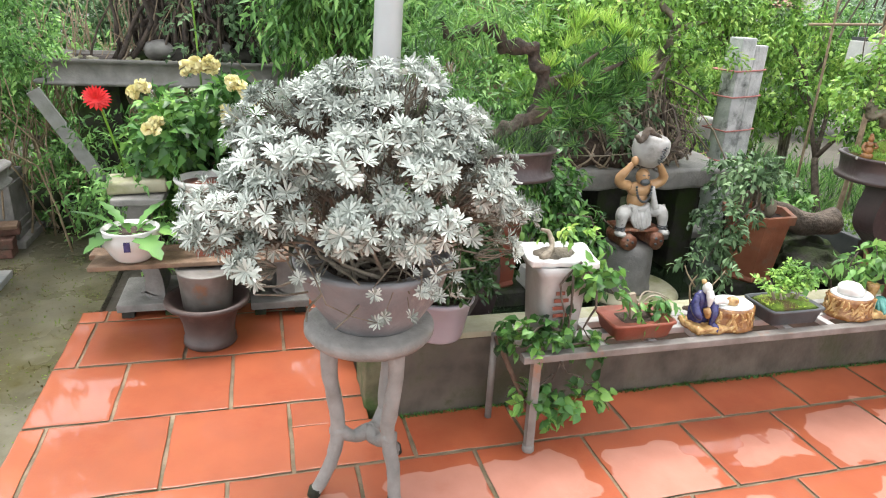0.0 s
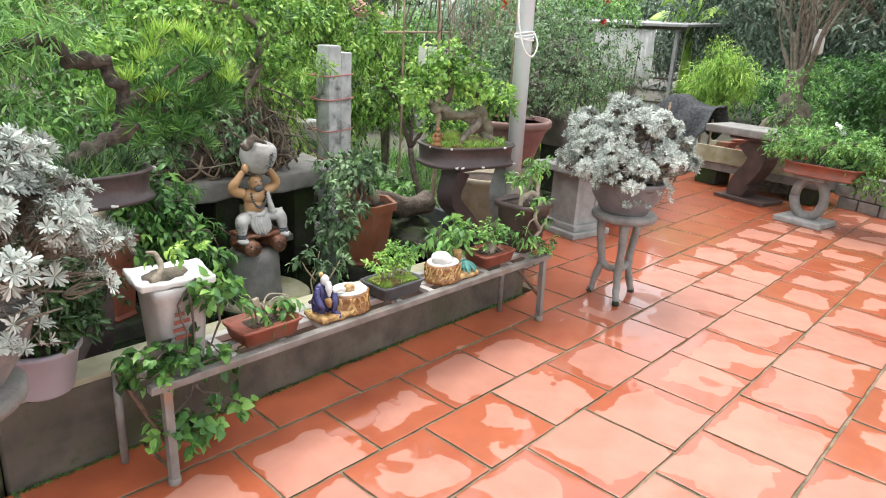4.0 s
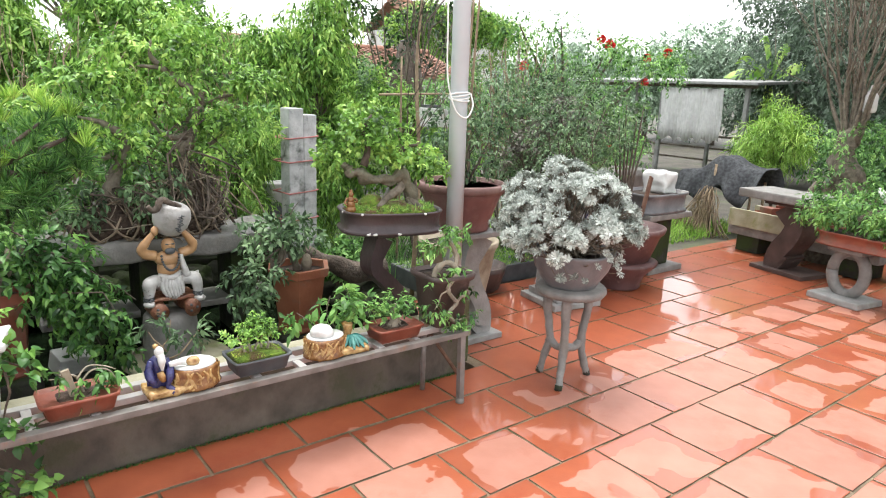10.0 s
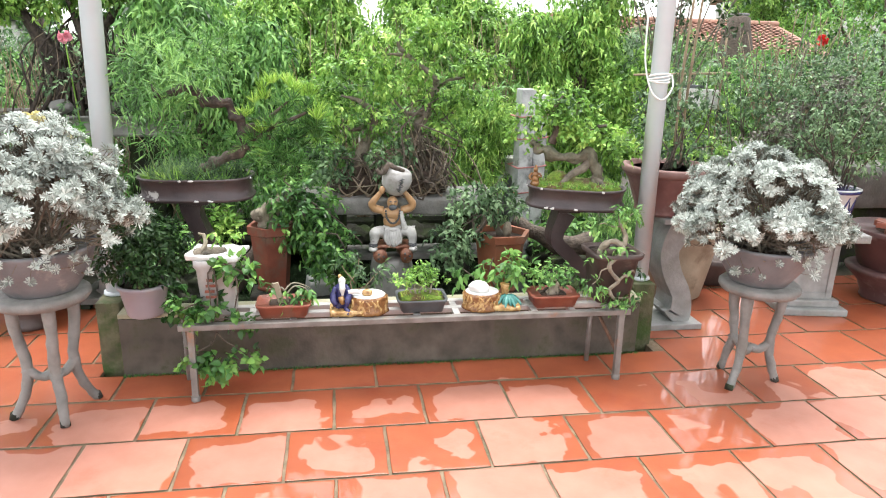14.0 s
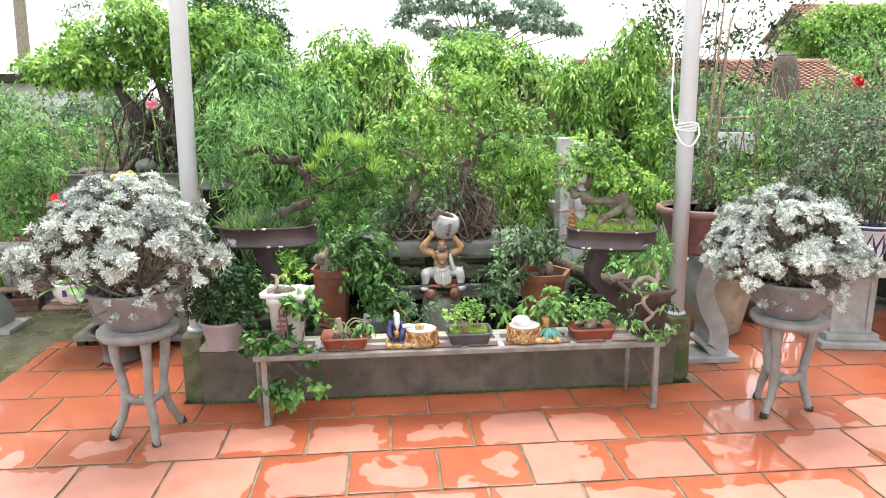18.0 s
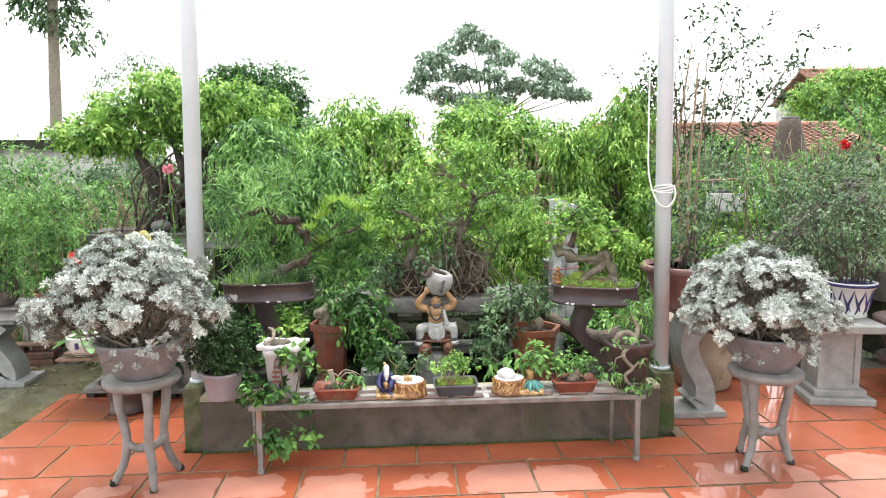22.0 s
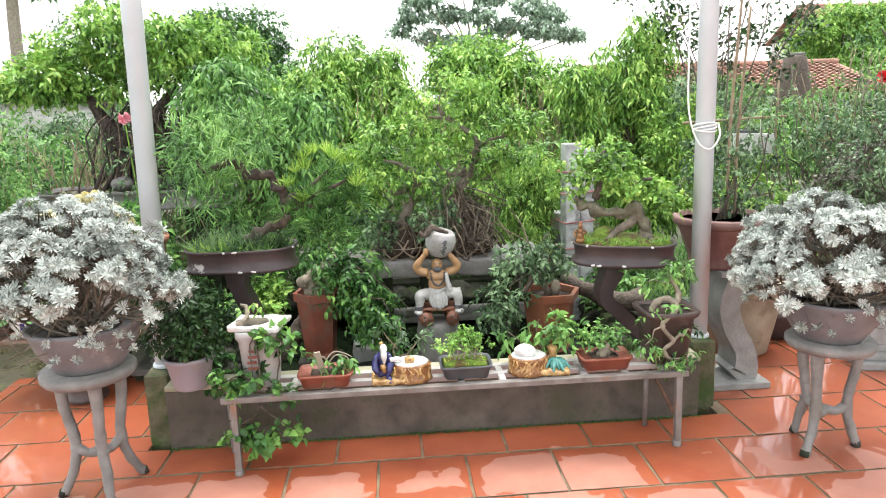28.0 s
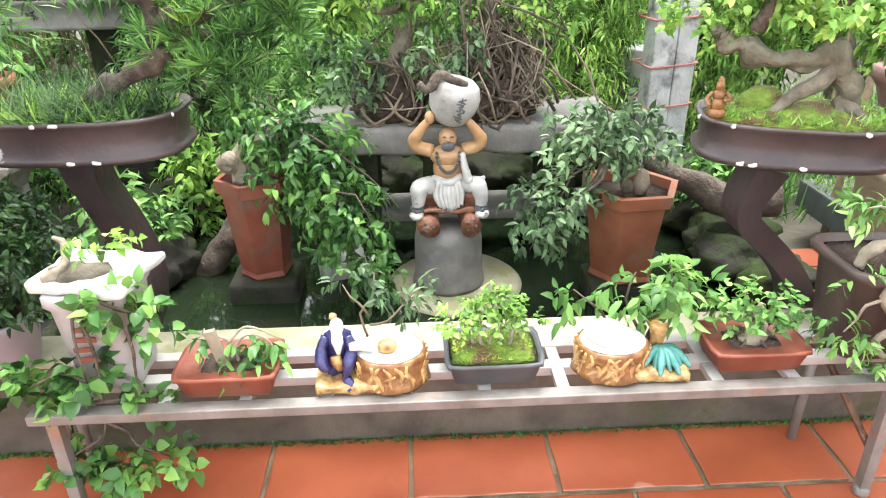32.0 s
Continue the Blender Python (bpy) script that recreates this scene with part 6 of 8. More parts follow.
bush("mango_bush", 3.1, 3.0, -0.05, "green drooping-leaved tree beside the cord-wound post", "tree", "fresh",
     [(3.51, 3.0, 2.15, 0.24, 0.2, 0.2), (3.22, 3.0, 1.98, 0.26, 0.22, 0.2), (3.15, 3.0, 1.64, 0.42, 0.36, 0.4), (3.46, 3.0, 1.28, 0.34, 0.27, 0.46), (2.92, 3.0, 1.73, 0.3, 0.25, 0.24), (2.88, 2.9, 1.2, 0.3, 0.23, 0.4), (3.1, 2.9, 0.7, 0.55, 0.3, 0.5)], 1500, 0.095, 0.025, 103, hang=0.7, droop=0.5)
bush("weeping_bush", 0.1, 1.95, -0.05, "drooping long-leaved bush behind the oval tray", "bush", "mid",
     [(0.08, 1.9, 1.6, 0.36, 0.29, 0.29), (-0.09, 1.9, 1.76, 0.27, 0.22, 0.16), (0.41, 1.9, 1.5, 0.25, 0.2, 0.27), (-0.12, 1.9, 1.4, 0.24, 0.22, 0.27), (0.29, 1.9, 1.24, 0.28, 0.22, 0.23)], 850, 0.09, 0.025, 111, hang=0.7, droop=0.5)
bush("feathery_bush", 2.0, 1.75, -0.05, "bright feathery bush beside the fig roots", "bush", "fresh",
     [(2.02, 1.7, 0.93, 0.21, 0.16, 0.23), (2.14, 1.7, 1.11, 0.18, 0.16, 0.18), (1.98, 1.65, 0.7, 0.18, 0.15, 0.14)], 330, 0.07, 0.012, 112, per=9, hang=0.5, droop=0.4)
bush("undergrowth", 0.9, 1.9, -0.05, "mixed green undergrowth behind the pond", "shrub", "mid",
     [(0.6, 2.0, 0.75, 0.4, 0.25, 0.45), (1.1, 2.1, 0.85, 0.4, 0.25, 0.5), (1.7, 2.1, 0.85, 0.45, 0.25, 0.5), (2.2, 2.1, 0.8, 0.35, 0.25, 0.5), (0.15, 2.0, 0.7, 0.35, 0.25, 0.45), (0.75, 1.5, 0.75, 0.22, 0.18, 0.3)], 1500, 0.075, 0.02, 104, hang=0.3)
t = thing("tall_thin_tree", 4.0, 2.8, -0.06, "thin open tree with sparse small dark leaves", "tree")
rs = np.random.RandomState(105)
ends = []
for k, (tx, tz) in enumerate(((-0.62, 2.55), (-0.2, 2.95), (0.1, 3.2), (0.3, 2.6), (0.62, 2.95), (0.98, 2.75), (0.75, 2.45), (-0.35, 2.3))):
    y = 0.3 * math.sin(k * 1.9)
    fork = np.array([0.25 * tx, 0.4 * y, 1.35 + 0.1 * (k % 3)])
    bend = fork * 0.45 + np.array([tx, y, tz]) * 0.55 + np.array([0.1 * math.sin(k * 2.7), 0, 0.12])
    part("stem", tube([(0.02 * math.cos(k), 0.02 * math.sin(k), -0.02), (0.04 * math.cos(k * 2), 0.03, 0.7), tuple(fork), tuple(bend), (tx, y, tz)], [0.014, 0.012, 0.009, 0.006, 0.003], 7, rough=0.4), M["oldwood"], t)
    for q in range(15):
        u = 0.15 + 0.85 * rs.rand()
        base = fork * (1 - u) + np.array([tx, y, tz]) * u + np.array([0.06 * math.sin(u * 5 + k), 0, 0.08 * math.sin(3 * u)])
        e = base + np.array([0.2 * rs.randn(), 0.14 * rs.randn(), 0.05 + 0.22 * rs.rand()])
        part("twig", twigs([base], [e], 0.0035, 500 + 15 * k + q, 0.2, 5), M["oldwood"], t)
        ends += [e, base * 0.4 + e * 0.6, base * 0.15 + e * 0.85]
ends = np.repeat(np.array(ends), 4, 0)
way = unit(rs.normal(size=ends.shape) + np.array([0, 0, -0.2]))
v, f = blades(ends + 0.025 * rs.normal(size=ends.shape), way, rs.normal(size=ends.shape), 0.06 * (0.6 + 0.7 * rs.rand(len(ends))), 0.028, 0.3, 0.2, 0.5)
mesh_ob("crown", strip_mesh("crown", v, f), M["darkleaf"], t)
t = thing("bare_sapling", 3.23, 1.4, -0.05, "tall leafless sapling with fine upright twigs", "tree")
part("trunk", tube([(0, 0, -0.03), (0.03, 0, 0.9), (-0.02, 0, 1.7), (0.06, 0, 2.5)], [0.018, 0.015, 0.011, 0.006], 8, rough=0.3), M["twig"], t)
rs = np.random.RandomState(58)
k = 26
lo = np.stack([0.04 * rs.randn(k), 0.04 * rs.randn(k), 1.1 + 1.1 * rs.rand(k)], 1)
twig_parts("twig", lo, lo + np.stack([0.1 + 0.32 * rs.randn(k), 0.2 * rs.randn(k), 0.35 + 0.45 * rs.rand(k)], 1), 0.004, 59, M["bark"], t, 0.1)
t = thing("sign_board", 3.96, 2.2, -0.06, "small white box hung from a cross cane", "hanging box")
part("board", box(-0.17, 0.17, -0.05, 0.05, 1.18, 1.34, 0.006, pose(0, 0, 0, 0, 2, 12)), M["whitestone"], t, smooth=False)
part("shade", box(-0.1, 0.06, -0.04, 0.04, 1.345, 1.37, 0.003), M["dark"], t, smooth=False)
for x in (-0.34, 0.22):
    part("cane", tube([(x, 0, 0), (x + 0.01, 0, 0.8), (x, 0, 1.75)], [0.011, 0.01, 0.008], 7), M["twig"], t)
for x in (-0.1, 0.1):
    part("cord", tube([(x, 0, 1.33), (x * 0.9, 0, 1.4), (x * 0.9, 0, 1.45)], [0.003, 0.003, 0.003], 5), M["rope"], t)
part("cross_cane", tube([(-0.55, 0.0, 1.44), (0.0, 0.01, 1.46), (0.3, 0, 1.47)], [0.01, 0.01, 0.009], 7), M["twig"], t)
t = thing("chimney", 10.36, 12.0, -0.1, "dark weathered tapering chimney before the red roof", "chimney")
part("shaft", lathe([(0.55, 0.0), (0.5, 1.2), (0.38, 1.95), (0.27, 2.4), (0.24, 2.6), (0.1, 2.66)], 18), M["bark"], t)
part("cap", box(-0.16, 0.16, -0.14, 0.14, 2.64, 2.7, 0.02), M["stone"], t, smooth=False)
rs = np.random.RandomState(60)
for x, y, h, k in ((1.27, 3.3, 1.95, 70), (2.57, 3.2, 1.9, 80), (5.0, 2.3, 2.1, 70)):
    t = thing("dry_bush", x, y, -0.06, "pale leafless bush of fine dry twigs", "dry plant", group="dry bushes")
    lo = np.stack([0.16 * rs.randn(k), 0.1 * rs.randn(k), 0.5 + 0.6 * rs.rand(k)], 1)
    stuff(part("twigwork", twigs(lo, np.stack([lo[:, 0] * 1.9, lo[:, 1] * 1.6, np.minimum(h, lo[:, 2] + 0.5 + 0.6 * rs.rand(k))], 1), 0.007, 61, 0.12), M["twig"], t))
    for q in range(4):
        part("stem", tube([(0.03 * q - 0.05, 0, 0), (0.08 * q - 0.13, 0.02, 0.5), (0.12 * q - 0.2, 0, 1.0)], [0.018, 0.013, 0.008], 7, rough=0.2), M["twig"], t)
bush("grey_shrub", 4.4, 1.5, -0.05, "dense grey-green shrub with small leaves", "shrub", "bluish",
     [(4.5, 1.5, 1.12, 0.42, 0.36, 0.32), (4.16, 1.5, 1.3, 0.22, 0.2, 0.22), (4.81, 1.5, 1.45, 0.26, 0.22, 0.24), (4.39, 1.5, 0.84, 0.3, 0.26, 0.16)], 520, 0.05, 0.02, 106, per=6, hang=0.1)
t = thing("cane_shrub", 4.75, 1.95, -0.05, "upright grey canes with thin green leaves", "shrub")
rs = np.random.RandomState(115)
k = 34
lo = np.stack([0.22 * rs.randn(k), 0.1 * rs.randn(k), np.zeros(k)], 1)
hi = lo * np.array([1.6, 1.3, 1]) + np.stack([0.1 * rs.randn(k), 0.08 * rs.randn(k), 1.35 + 0.6 * rs.rand(k)], 1)
twig_parts("cane", lo, hi, 0.009, 116, M["oldwood"], t, 0.06, 5)
along = rs.rand(k * 26, 1) ** 0.6
q = np.repeat(lo, 26, 0) * (1 - along) + np.repeat(hi, 26, 0) * along + 0.035 * rs.normal(size=(k * 26, 3))
v, f = blades(q, rs.normal(size=q.shape) + np.array([0, 0, 0.2]), rs.normal(size=q.shape), 0.055 * (0.6 + 0.7 * rs.rand(len(q))), 0.016, 0.3, 0.2, 0.5)
mesh_ob("leaves", strip_mesh("leaves", v, f), M["mid"], t)
bush("copper_shrub", 4.2, 1.2, -0.05, "small shrub with dusty grey-mauve leaves", "shrub", "mauve", [(4.2, 1.15, 1.1, 0.2, 0.16, 0.14), (4.42, 1.1, 1.25, 0.17, 0.15, 0.13), (4.0, 1.15, 1.0, 0.14, 0.12, 0.1), (4.75, 1.1, 1.1, 0.16, 0.14, 0.14), (4.3, 1.1, 0.88, 0.2, 0.15, 0.1)], 280, 0.045, 0.022, 113, per=7, hang=0.1)
bush("leafy_shrub", 3.75, 2.0, -0.05, "bright green leafy shrub behind the white board", "shrub", "fresh", [(3.75, 2.5, 0.85, 0.3, 0.2, 0.25), (4.35, 2.75, 1.1, 0.3, 0.2, 0.25), (3.6, 2.6, 1.3, 0.3, 0.2, 0.25), (4.0, 1.95, 0.75, 0.3, 0.2, 0.2)], 420, 0.075, 0.03, 114, per=7)
# distance
bush("far_mango_tree", -3.6, 20, -0.1, "dark round mango tree on the skyline", "tree", "deep",
     [(-3.59, 20, 3.9, 1.54, 1.4, 1.05), (-4.53, 20, 3.8, 1.2, 1.1, 1.1), (-2.84, 20, 3.2, 1.1, 1.0, 1.1), (-3.8, 20, 2.2, 2.0, 1.2, 1.2)], 2600, 0.2, 0.08, 107)
t = thing("far_tree", 3.9, 18, -0.1, "tall open-crowned tree on the skyline, coloured pale for haze", "tree")
part("trunk", tube([(0, 0, 0), (0.1, 0, 1.8), (-0.1, 0, 3.2)], [0.2, 0.17, 0.13], 9, rough=0.3), M["barkpale"], t)
umbels = [(3.25, 5.8, 0.5), (2.8, 5.4, 0.5), (2.2, 4.95, 0.55), (3.9, 5.45, 0.55), (4.35, 5.05, 0.55), (1.85, 4.5, 0.5), (3.0, 4.6, 0.6), (3.9, 4.45, 0.55), (1.55, 4.1, 0.4), (2.5, 3.9, 0.6),
          (5.4, 4.7, 0.6), (6.1, 4.45, 0.55), (4.85, 4.2, 0.55), (5.6, 4.0, 0.6), (6.4, 3.95, 0.5), (4.1, 3.7, 0.7), (3.4, 3.6, 0.6), (7.0, 3.9, 0.4)]
blobs = []
for k, (x, z, r) in enumerate(umbels):
    y = 0.5 * math.sin(k * 2.3)
    part("limb", tube([(-0.1, 0, 2.4 + 0.04 * k), ((x - 3.9) * 0.5, y * 0.5, (z + 2.8) / 2), (x - 3.9, y, z - 0.1)], [0.045, 0.03, 0.012], 6, None, 4, 0.3), M["barkpale"], t)
    blobs += [(x - 3.9, y, z, r, r, 0.3 * r), (x - 3.9, y, z + 0.2 * r, 0.55 * r, 0.55 * r, 0.28 * r)]
# paled leaf colour stands in for haze in the air
foliage("crown", M["hazypale"], t, blobs=blobs, count=2000, per=7, reach=0.12, length=0.15, width=0.07, seed=108, hang=0.35, inner=0.3)
bush("far_hedge", 20.0, 24.5, -0.1, "bright green spreading tree behind a tiled roof", "tree", "fresh",
     [(20.1, 24.5, 4.3, 2.0, 1.4, 1.05), (22.3, 24.5, 4.5, 1.7, 1.3, 1.0), (18.6, 24.5, 4.0, 1.1, 1.0, 0.6), (20.5, 24.5, 2.4, 2.4, 1.2, 1.4), (24.5, 24.5, 4.0, 1.6, 1.2, 1.2)], 2600, 0.22, 0.09, 109)
bush("far_small_tree", -3.2, 8, -0.1, "slender tree with fine grey leaves", "tree", "bluish",
     [(-3.3, 8, 3.25, 0.4, 0.37, 0.26), (-3.75, 8, 3.0, 0.36, 0.33, 0.22), (-2.95, 8, 3.1, 0.34, 0.3, 0.26), (-3.9, 8, 2.7, 0.3, 0.3, 0.16)], 210, 0.075, 0.03, 110, per=5)
# hedge belt that closes the garden at the back
for k, (x, y, w, h, m) in enumerate(((-4.5, 6.5, 1.6, 1.7, "mid"), (-2.2, 6.0, 1.4, 1.6, "bluish"), (0.2, 6.5, 1.4, 1.9, "mid"), (2.5, 6.5, 1.4, 1.8, "fresh"), (4.9, 6.3, 1.3, 1.8, "bluish"), (7.2, 5.8, 1.3, 1.5, "mid"), (9.4, 5.2, 1.3, 1.4, "bluish"))):
    bush("hedge_shrub", x, y, -0.1, "mixed green garden shrub", "shrub", m,
         [(x - w * 0.5, y, h * 0.5, w * 0.6, 0.6, h * 0.5), (x + w * 0.5, y + 0.2, h * 0.45, w * 0.6, 0.6, h * 0.5), (x, y, h * 0.75, w * 0.5, 0.5, h * 0.35)], 900, 0.11, 0.035, 120 + k, group="hedge shrubs")
# tray with rooted fig
t = thing("bonsai", -0.89, 2.45, 0.86, "broad fig with hanging roots in a long grey concrete tray", "bonsai")
tray_pot(t, 0.76, 0.3, 0.15, M["stone"], square=5)
part("soil", lathe([(0.02, 0.14), (0.7, 0.13)], 32, 1, 0.4, square=5), M["soil"], t)
for k, x in enumerate((-0.15, 0.05, 0.2, 0.36)):
    part("trunk", tube([(x, 0, 0.1), (x + 0.05, 0.02, 0.4), (x - 0.05 + 0.1 * (k % 2), 0, 0.65), (x - 0.25 + 0.2 * k, 0, 0.95)], [0.08, 0.06, 0.055, 0.02], 12, rough=0.9), M["figbark"], t)
rs = np.random.RandomState(55)
for k in range(4):
    lo = np.stack([0.12 + 0.24 * rs.randn(36), -0.02 + 0.1 * rs.randn(36), np.full(36, 0.1)], 1)
    hi = lo * np.array([0.6, 0.8, 1]) + np.stack([0.06 + 0.08 * rs.randn(36), 0.03 * rs.randn(36), 0.45 + 0.3 * rs.rand(36)], 1)
    twig_parts("root", lo, hi, (0.018, 0.012, 0.008, 0.006)[k], 56 + 50 * k, M[("figbark", "figbark", "bark", "rootpale")[k]], t, 0.14, 6)
for k in range(7):
    bm = bmesh.new()
    bmesh.ops.create_icosphere(bm, subdivisions=3, radius=0.06 + 0.02 * (k % 3))
    for v in bm.verts:
        v.co *= 1 + 0.4 * noise.noise(v.co * 9 + Vector((k * 3, 0, 0)))
        v.co.z *= 0.7
    part("rock", bm, M["stone" if k % 3 == 1 else "darkstone"], t).location = (-0.2 + 0.11 * k, -0.1 - 0.04 * (k % 2), 0.15 + 0.05 * (k % 3 == 1))
for k in range(60):
    u, w = rs.uniform(-0.68, 0.66), rs.uniform(-0.26, 0.02)
    q = rs.uniform(0.008, 0.022)
    part("pebble", box(-q, q, -q * 0.8, q * 0.8, 0, q * 1.1, q * 0.3, pose(u, w, 0.13, 10, 8, 50 * k)), M["cap"], t, smooth=False)
foliage("ivy", M["bluish"], t, "pale grey-green climbing leaves", blobs=[(0.42, -0.16, 0.36, 0.07, 0.05, 0.16), (0.5, -0.14, 0.2, 0.08, 0.06, 0.07), (0.3, -0.16, 0.48, 0.08, 0.05, 0.1)], count=70, per=5, reach=0.06, length=0.05, width=0.036, seed=59, hang=0.6)
foliage("crown", M["fresh"], t, blobs=clumps([(-0.43, 0.05, 1.1, 0.4, 0.36, 0.2), (0.01, 0.05, 1.33, 0.36, 0.32, 0.25), (0.53, 0.05, 1.16, 0.42, 0.36, 0.28), (-0.68, 0.05, 0.98, 0.3, 0.26, 0.12), (0.78, 0.05, 1.0, 0.3, 0.28, 0.2), (0.1, 0.05, 1.05, 0.5, 0.38, 0.16)], 57),
        count=2300, per=7, reach=0.1, length=0.06, width=0.026, seed=57, hang=0.3)
p = thing("tray_support", -0.89, 2.5, -0.06, "dark stone supports under the long tray", "support")
for x in (-0.45, 0.45):
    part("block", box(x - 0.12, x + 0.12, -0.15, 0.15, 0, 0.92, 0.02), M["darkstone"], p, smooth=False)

# ---- beside the pond, towards the far end of the terrace ----
def pedestal(x, y, h, label, material, wide=0.24, base=0.42, top=0.46, rz=0):
    t = thing("pedestal", x, y, 0, label, "pedestal", rz)
    part("plinth", box(-base / 2, base / 2, -base / 2, base / 2, 0, 0.045, 0.01), material, t, smooth=False)
    part("step", box(-base * 0.4, base * 0.4, -base * 0.4, base * 0.4, 0.045, 0.09, 0.008), material, t, smooth=False)
    bm = bmesh.new()
    add_box(bm, -wide / 2, wide / 2, -wide / 2, wide / 2, 0.09, h - 0.05, 0.006)
    part("shaft", bm, material, t, smooth=False)
    w = wide / 2
    for a in range(4):
        turn = pose(0, 0, 0, 0, 0, 90 * a)
        part("corner_strip", box(w - 0.03, w + 0.009, -w - 0.009, -w + 0.03, 0.09, h - 0.05, 0.004, turn), material, t, smooth=False)
        part("rail", box(-w + 0.03, w - 0.03, -w - 0.009, -w + 0.005, 0.09, 0.13, 0.003, turn), material, t, smooth=False)
        part("rail", box(-w + 0.03, w - 0.03, -w - 0.009, -w + 0.005, h - 0.1, h - 0.05, 0.003, turn), material, t, smooth=False)
    part("cap", box(-top / 2, top / 2, -top / 2, top / 2, h - 0.05, h, 0.01), material, t, smooth=False)
    return t


s_stand(2.925, 0.4, 0.66, M["stonelight"], 0.1, "grey concrete plant stand with an S-shaped upright", wide=0.13, deep=0.2, slab=0.17)
t = thing("potted_shrub", 2.875, 0.44, 0.66, "thin grey-green shrub with bamboo canes in a pink-brown clay pot", "potted shrub")
bm = lathe([(0.155, 0.0), (0.168, 0.006), (0.172, 0.02), (0.168, 0.034), (0.19, 0.1), (0.225, 0.2), (0.238, 0.215), (0.238, 0.26), (0.225, 0.25)], 96)
for v in bm.verts:
    k = 1 + 0.006 * math.cos(24 * math.atan2(v.co.y, v.co.x)) * (0.04 < v.co.z < 0.21)
    v.co.x, v.co.y = v.co.x * k, v.co.y * k
part("pot", bm, M["pinkclay"], t)
part("rim", lathe([(0.236, 0.222), (0.256, 0.232), (0.262, 0.245), (0.262, 0.268), (0.254, 0.276), (0.236, 0.274), (0.23, 0.25)], 48), M["terrarim"], t, "slightly paler worn rim")
part("soil", lathe([(0.01, 0.25), (0.232, 0.245)], 28), M["soil"], t)
for x, y, h in ((0.03, 0.02, 1.5), (0.09, 0.05, 1.35)):
    part("cane", tube([(x, y, 0.22), (x - 0.01, y, h * 0.5), (x + 0.02, y, h)], [0.008, 0.008, 0.006], 7), M["twig"], t, "dry bamboo cane")
foliage("crown", M["bluish"], t, blobs=[(0.1, 0.05, 0.45, 0.22, 0.2, 0.16), (0.2, 0.1, 0.75, 0.2, 0.18, 0.2), (0.0, 0.1, 0.6, 0.16, 0.15, 0.15)], count=260, per=6, reach=0.06, length=0.036, width=0.017, seed=201)
twig_parts("stem", [(0.02 * k, 0.01 * k, 0.24) for k in range(-4, 5)], [(0.06 * k + 0.08, 0.05, 0.5 + 0.09 * (k % 4)) for k in range(-4, 5)], 0.006, 202, M["bark"], t)

pedestal(3.95, 0.57, 0.53, "square pale concrete pedestal with panelled sides", M["stonelight"], 0.24, 0.41, 0.47, -9)
t = thing("potted_shrub", 4.09, 0.62, 0.53, "grey-leaved shrub in a blue and white glazed pot", "potted shrub")
glazed = part("pot", lathe([(0.1, 0.0), (0.11, 0.012), (0.105, 0.03), (0.135, 0.19), (0.155, 0.21), (0.158, 0.235), (0.14, 0.237), (0.13, 0.21)], 32), M["whiteglaze"], t)
for k in range(24):
    a = k * 0.2618
    up, wave = (0.03, 1) if k % 2 else (0.05, -1)
    line = []
    for u in (0.0, 0.3, 0.6, 1.0):
        z, b = up + 0.14 * u, a + wave * 0.12 * math.sin(5 * u)
        r = 0.104 + 0.195 * (z - 0.03) + 0.001
        line.append((r * math.sin(b), -r * math.cos(b), z))
    part("motif", tube(line, [0.003, 0.008, 0.007, 0.003], 6, None, 3), M["blue"], glazed, "cobalt brush motif")
part("band", lathe([(0.157, 0.212), (0.16, 0.218), (0.159, 0.23), (0.155, 0.232)], 32), M["blue"], glazed, "cobalt rim band")
part("soil", lathe([(0.01, 0.215), (0.13, 0.21)], 20), M["soil"], t)
twig_parts("stem", [(0.015 * k, 0, 0.2) for k in range(-6, 7)], [(0.06 * k + 0.05, 0.02 * (k % 3), 0.6 + 0.08 * (k % 4)) for k in range(-6, 7)], 0.007, 203, M["bark"], t)
foliage("crown", M["bluish"], t, blobs=[(0.1, 0.1, 0.75, 0.36, 0.3, 0.28), (-0.18, 0.1, 0.62, 0.24, 0.2, 0.2), (0.32, 0.1, 0.6, 0.22, 0.2, 0.22), (0.05, 0.1, 0.45, 0.3, 0.22, 0.14)], count=560, per=6, reach=0.08, length=0.034, width=0.015, seed=204)

t = thing("potted_rose", 4.66, 0.62, 0, "bare rose stems and brick pieces in a large dark purple pot", "potted plant")
part("saucer", lathe([(0.165, 0.0), (0.175, 0.012), (0.17, 0.03), (0.2, 0.11), (0.28, 0.19), (0.29, 0.215), (0.24, 0.225)], 40), M["purplepot"], t)
part("pot", lathe([(0.2, 0.215), (0.22, 0.23), (0.285, 0.42), (0.315, 0.45), (0.325, 0.485), (0.3, 0.49), (0.285, 0.46)], 44), M["purplepot"], t)
part("soil", lathe([(0.01, 0.465), (0.288, 0.455)], 28), M["soil"], t)
rs = random.Random(9)
for k in range(9):
    part("brick_piece", box(-0.07, 0.07, -0.03, 0.03, 0, 0.035, 0.004, pose(rs.uniform(-0.18, 0.1), rs.uniform(-0.17, 0.12), 0.46 + 0.02 * (k % 3), rs.uniform(-9, 9), rs.uniform(-9, 9), rs.uniform(0, 180))), M["redpot"], t, smooth=False)
part("board", box(-0.03, 0.03, -0.008, 0.008, 0, 0.42, 0.002, pose(0.12, -0.05, 0.46, 0, 24, 15)), M["barkred"], t, "leaning red-brown board", False)
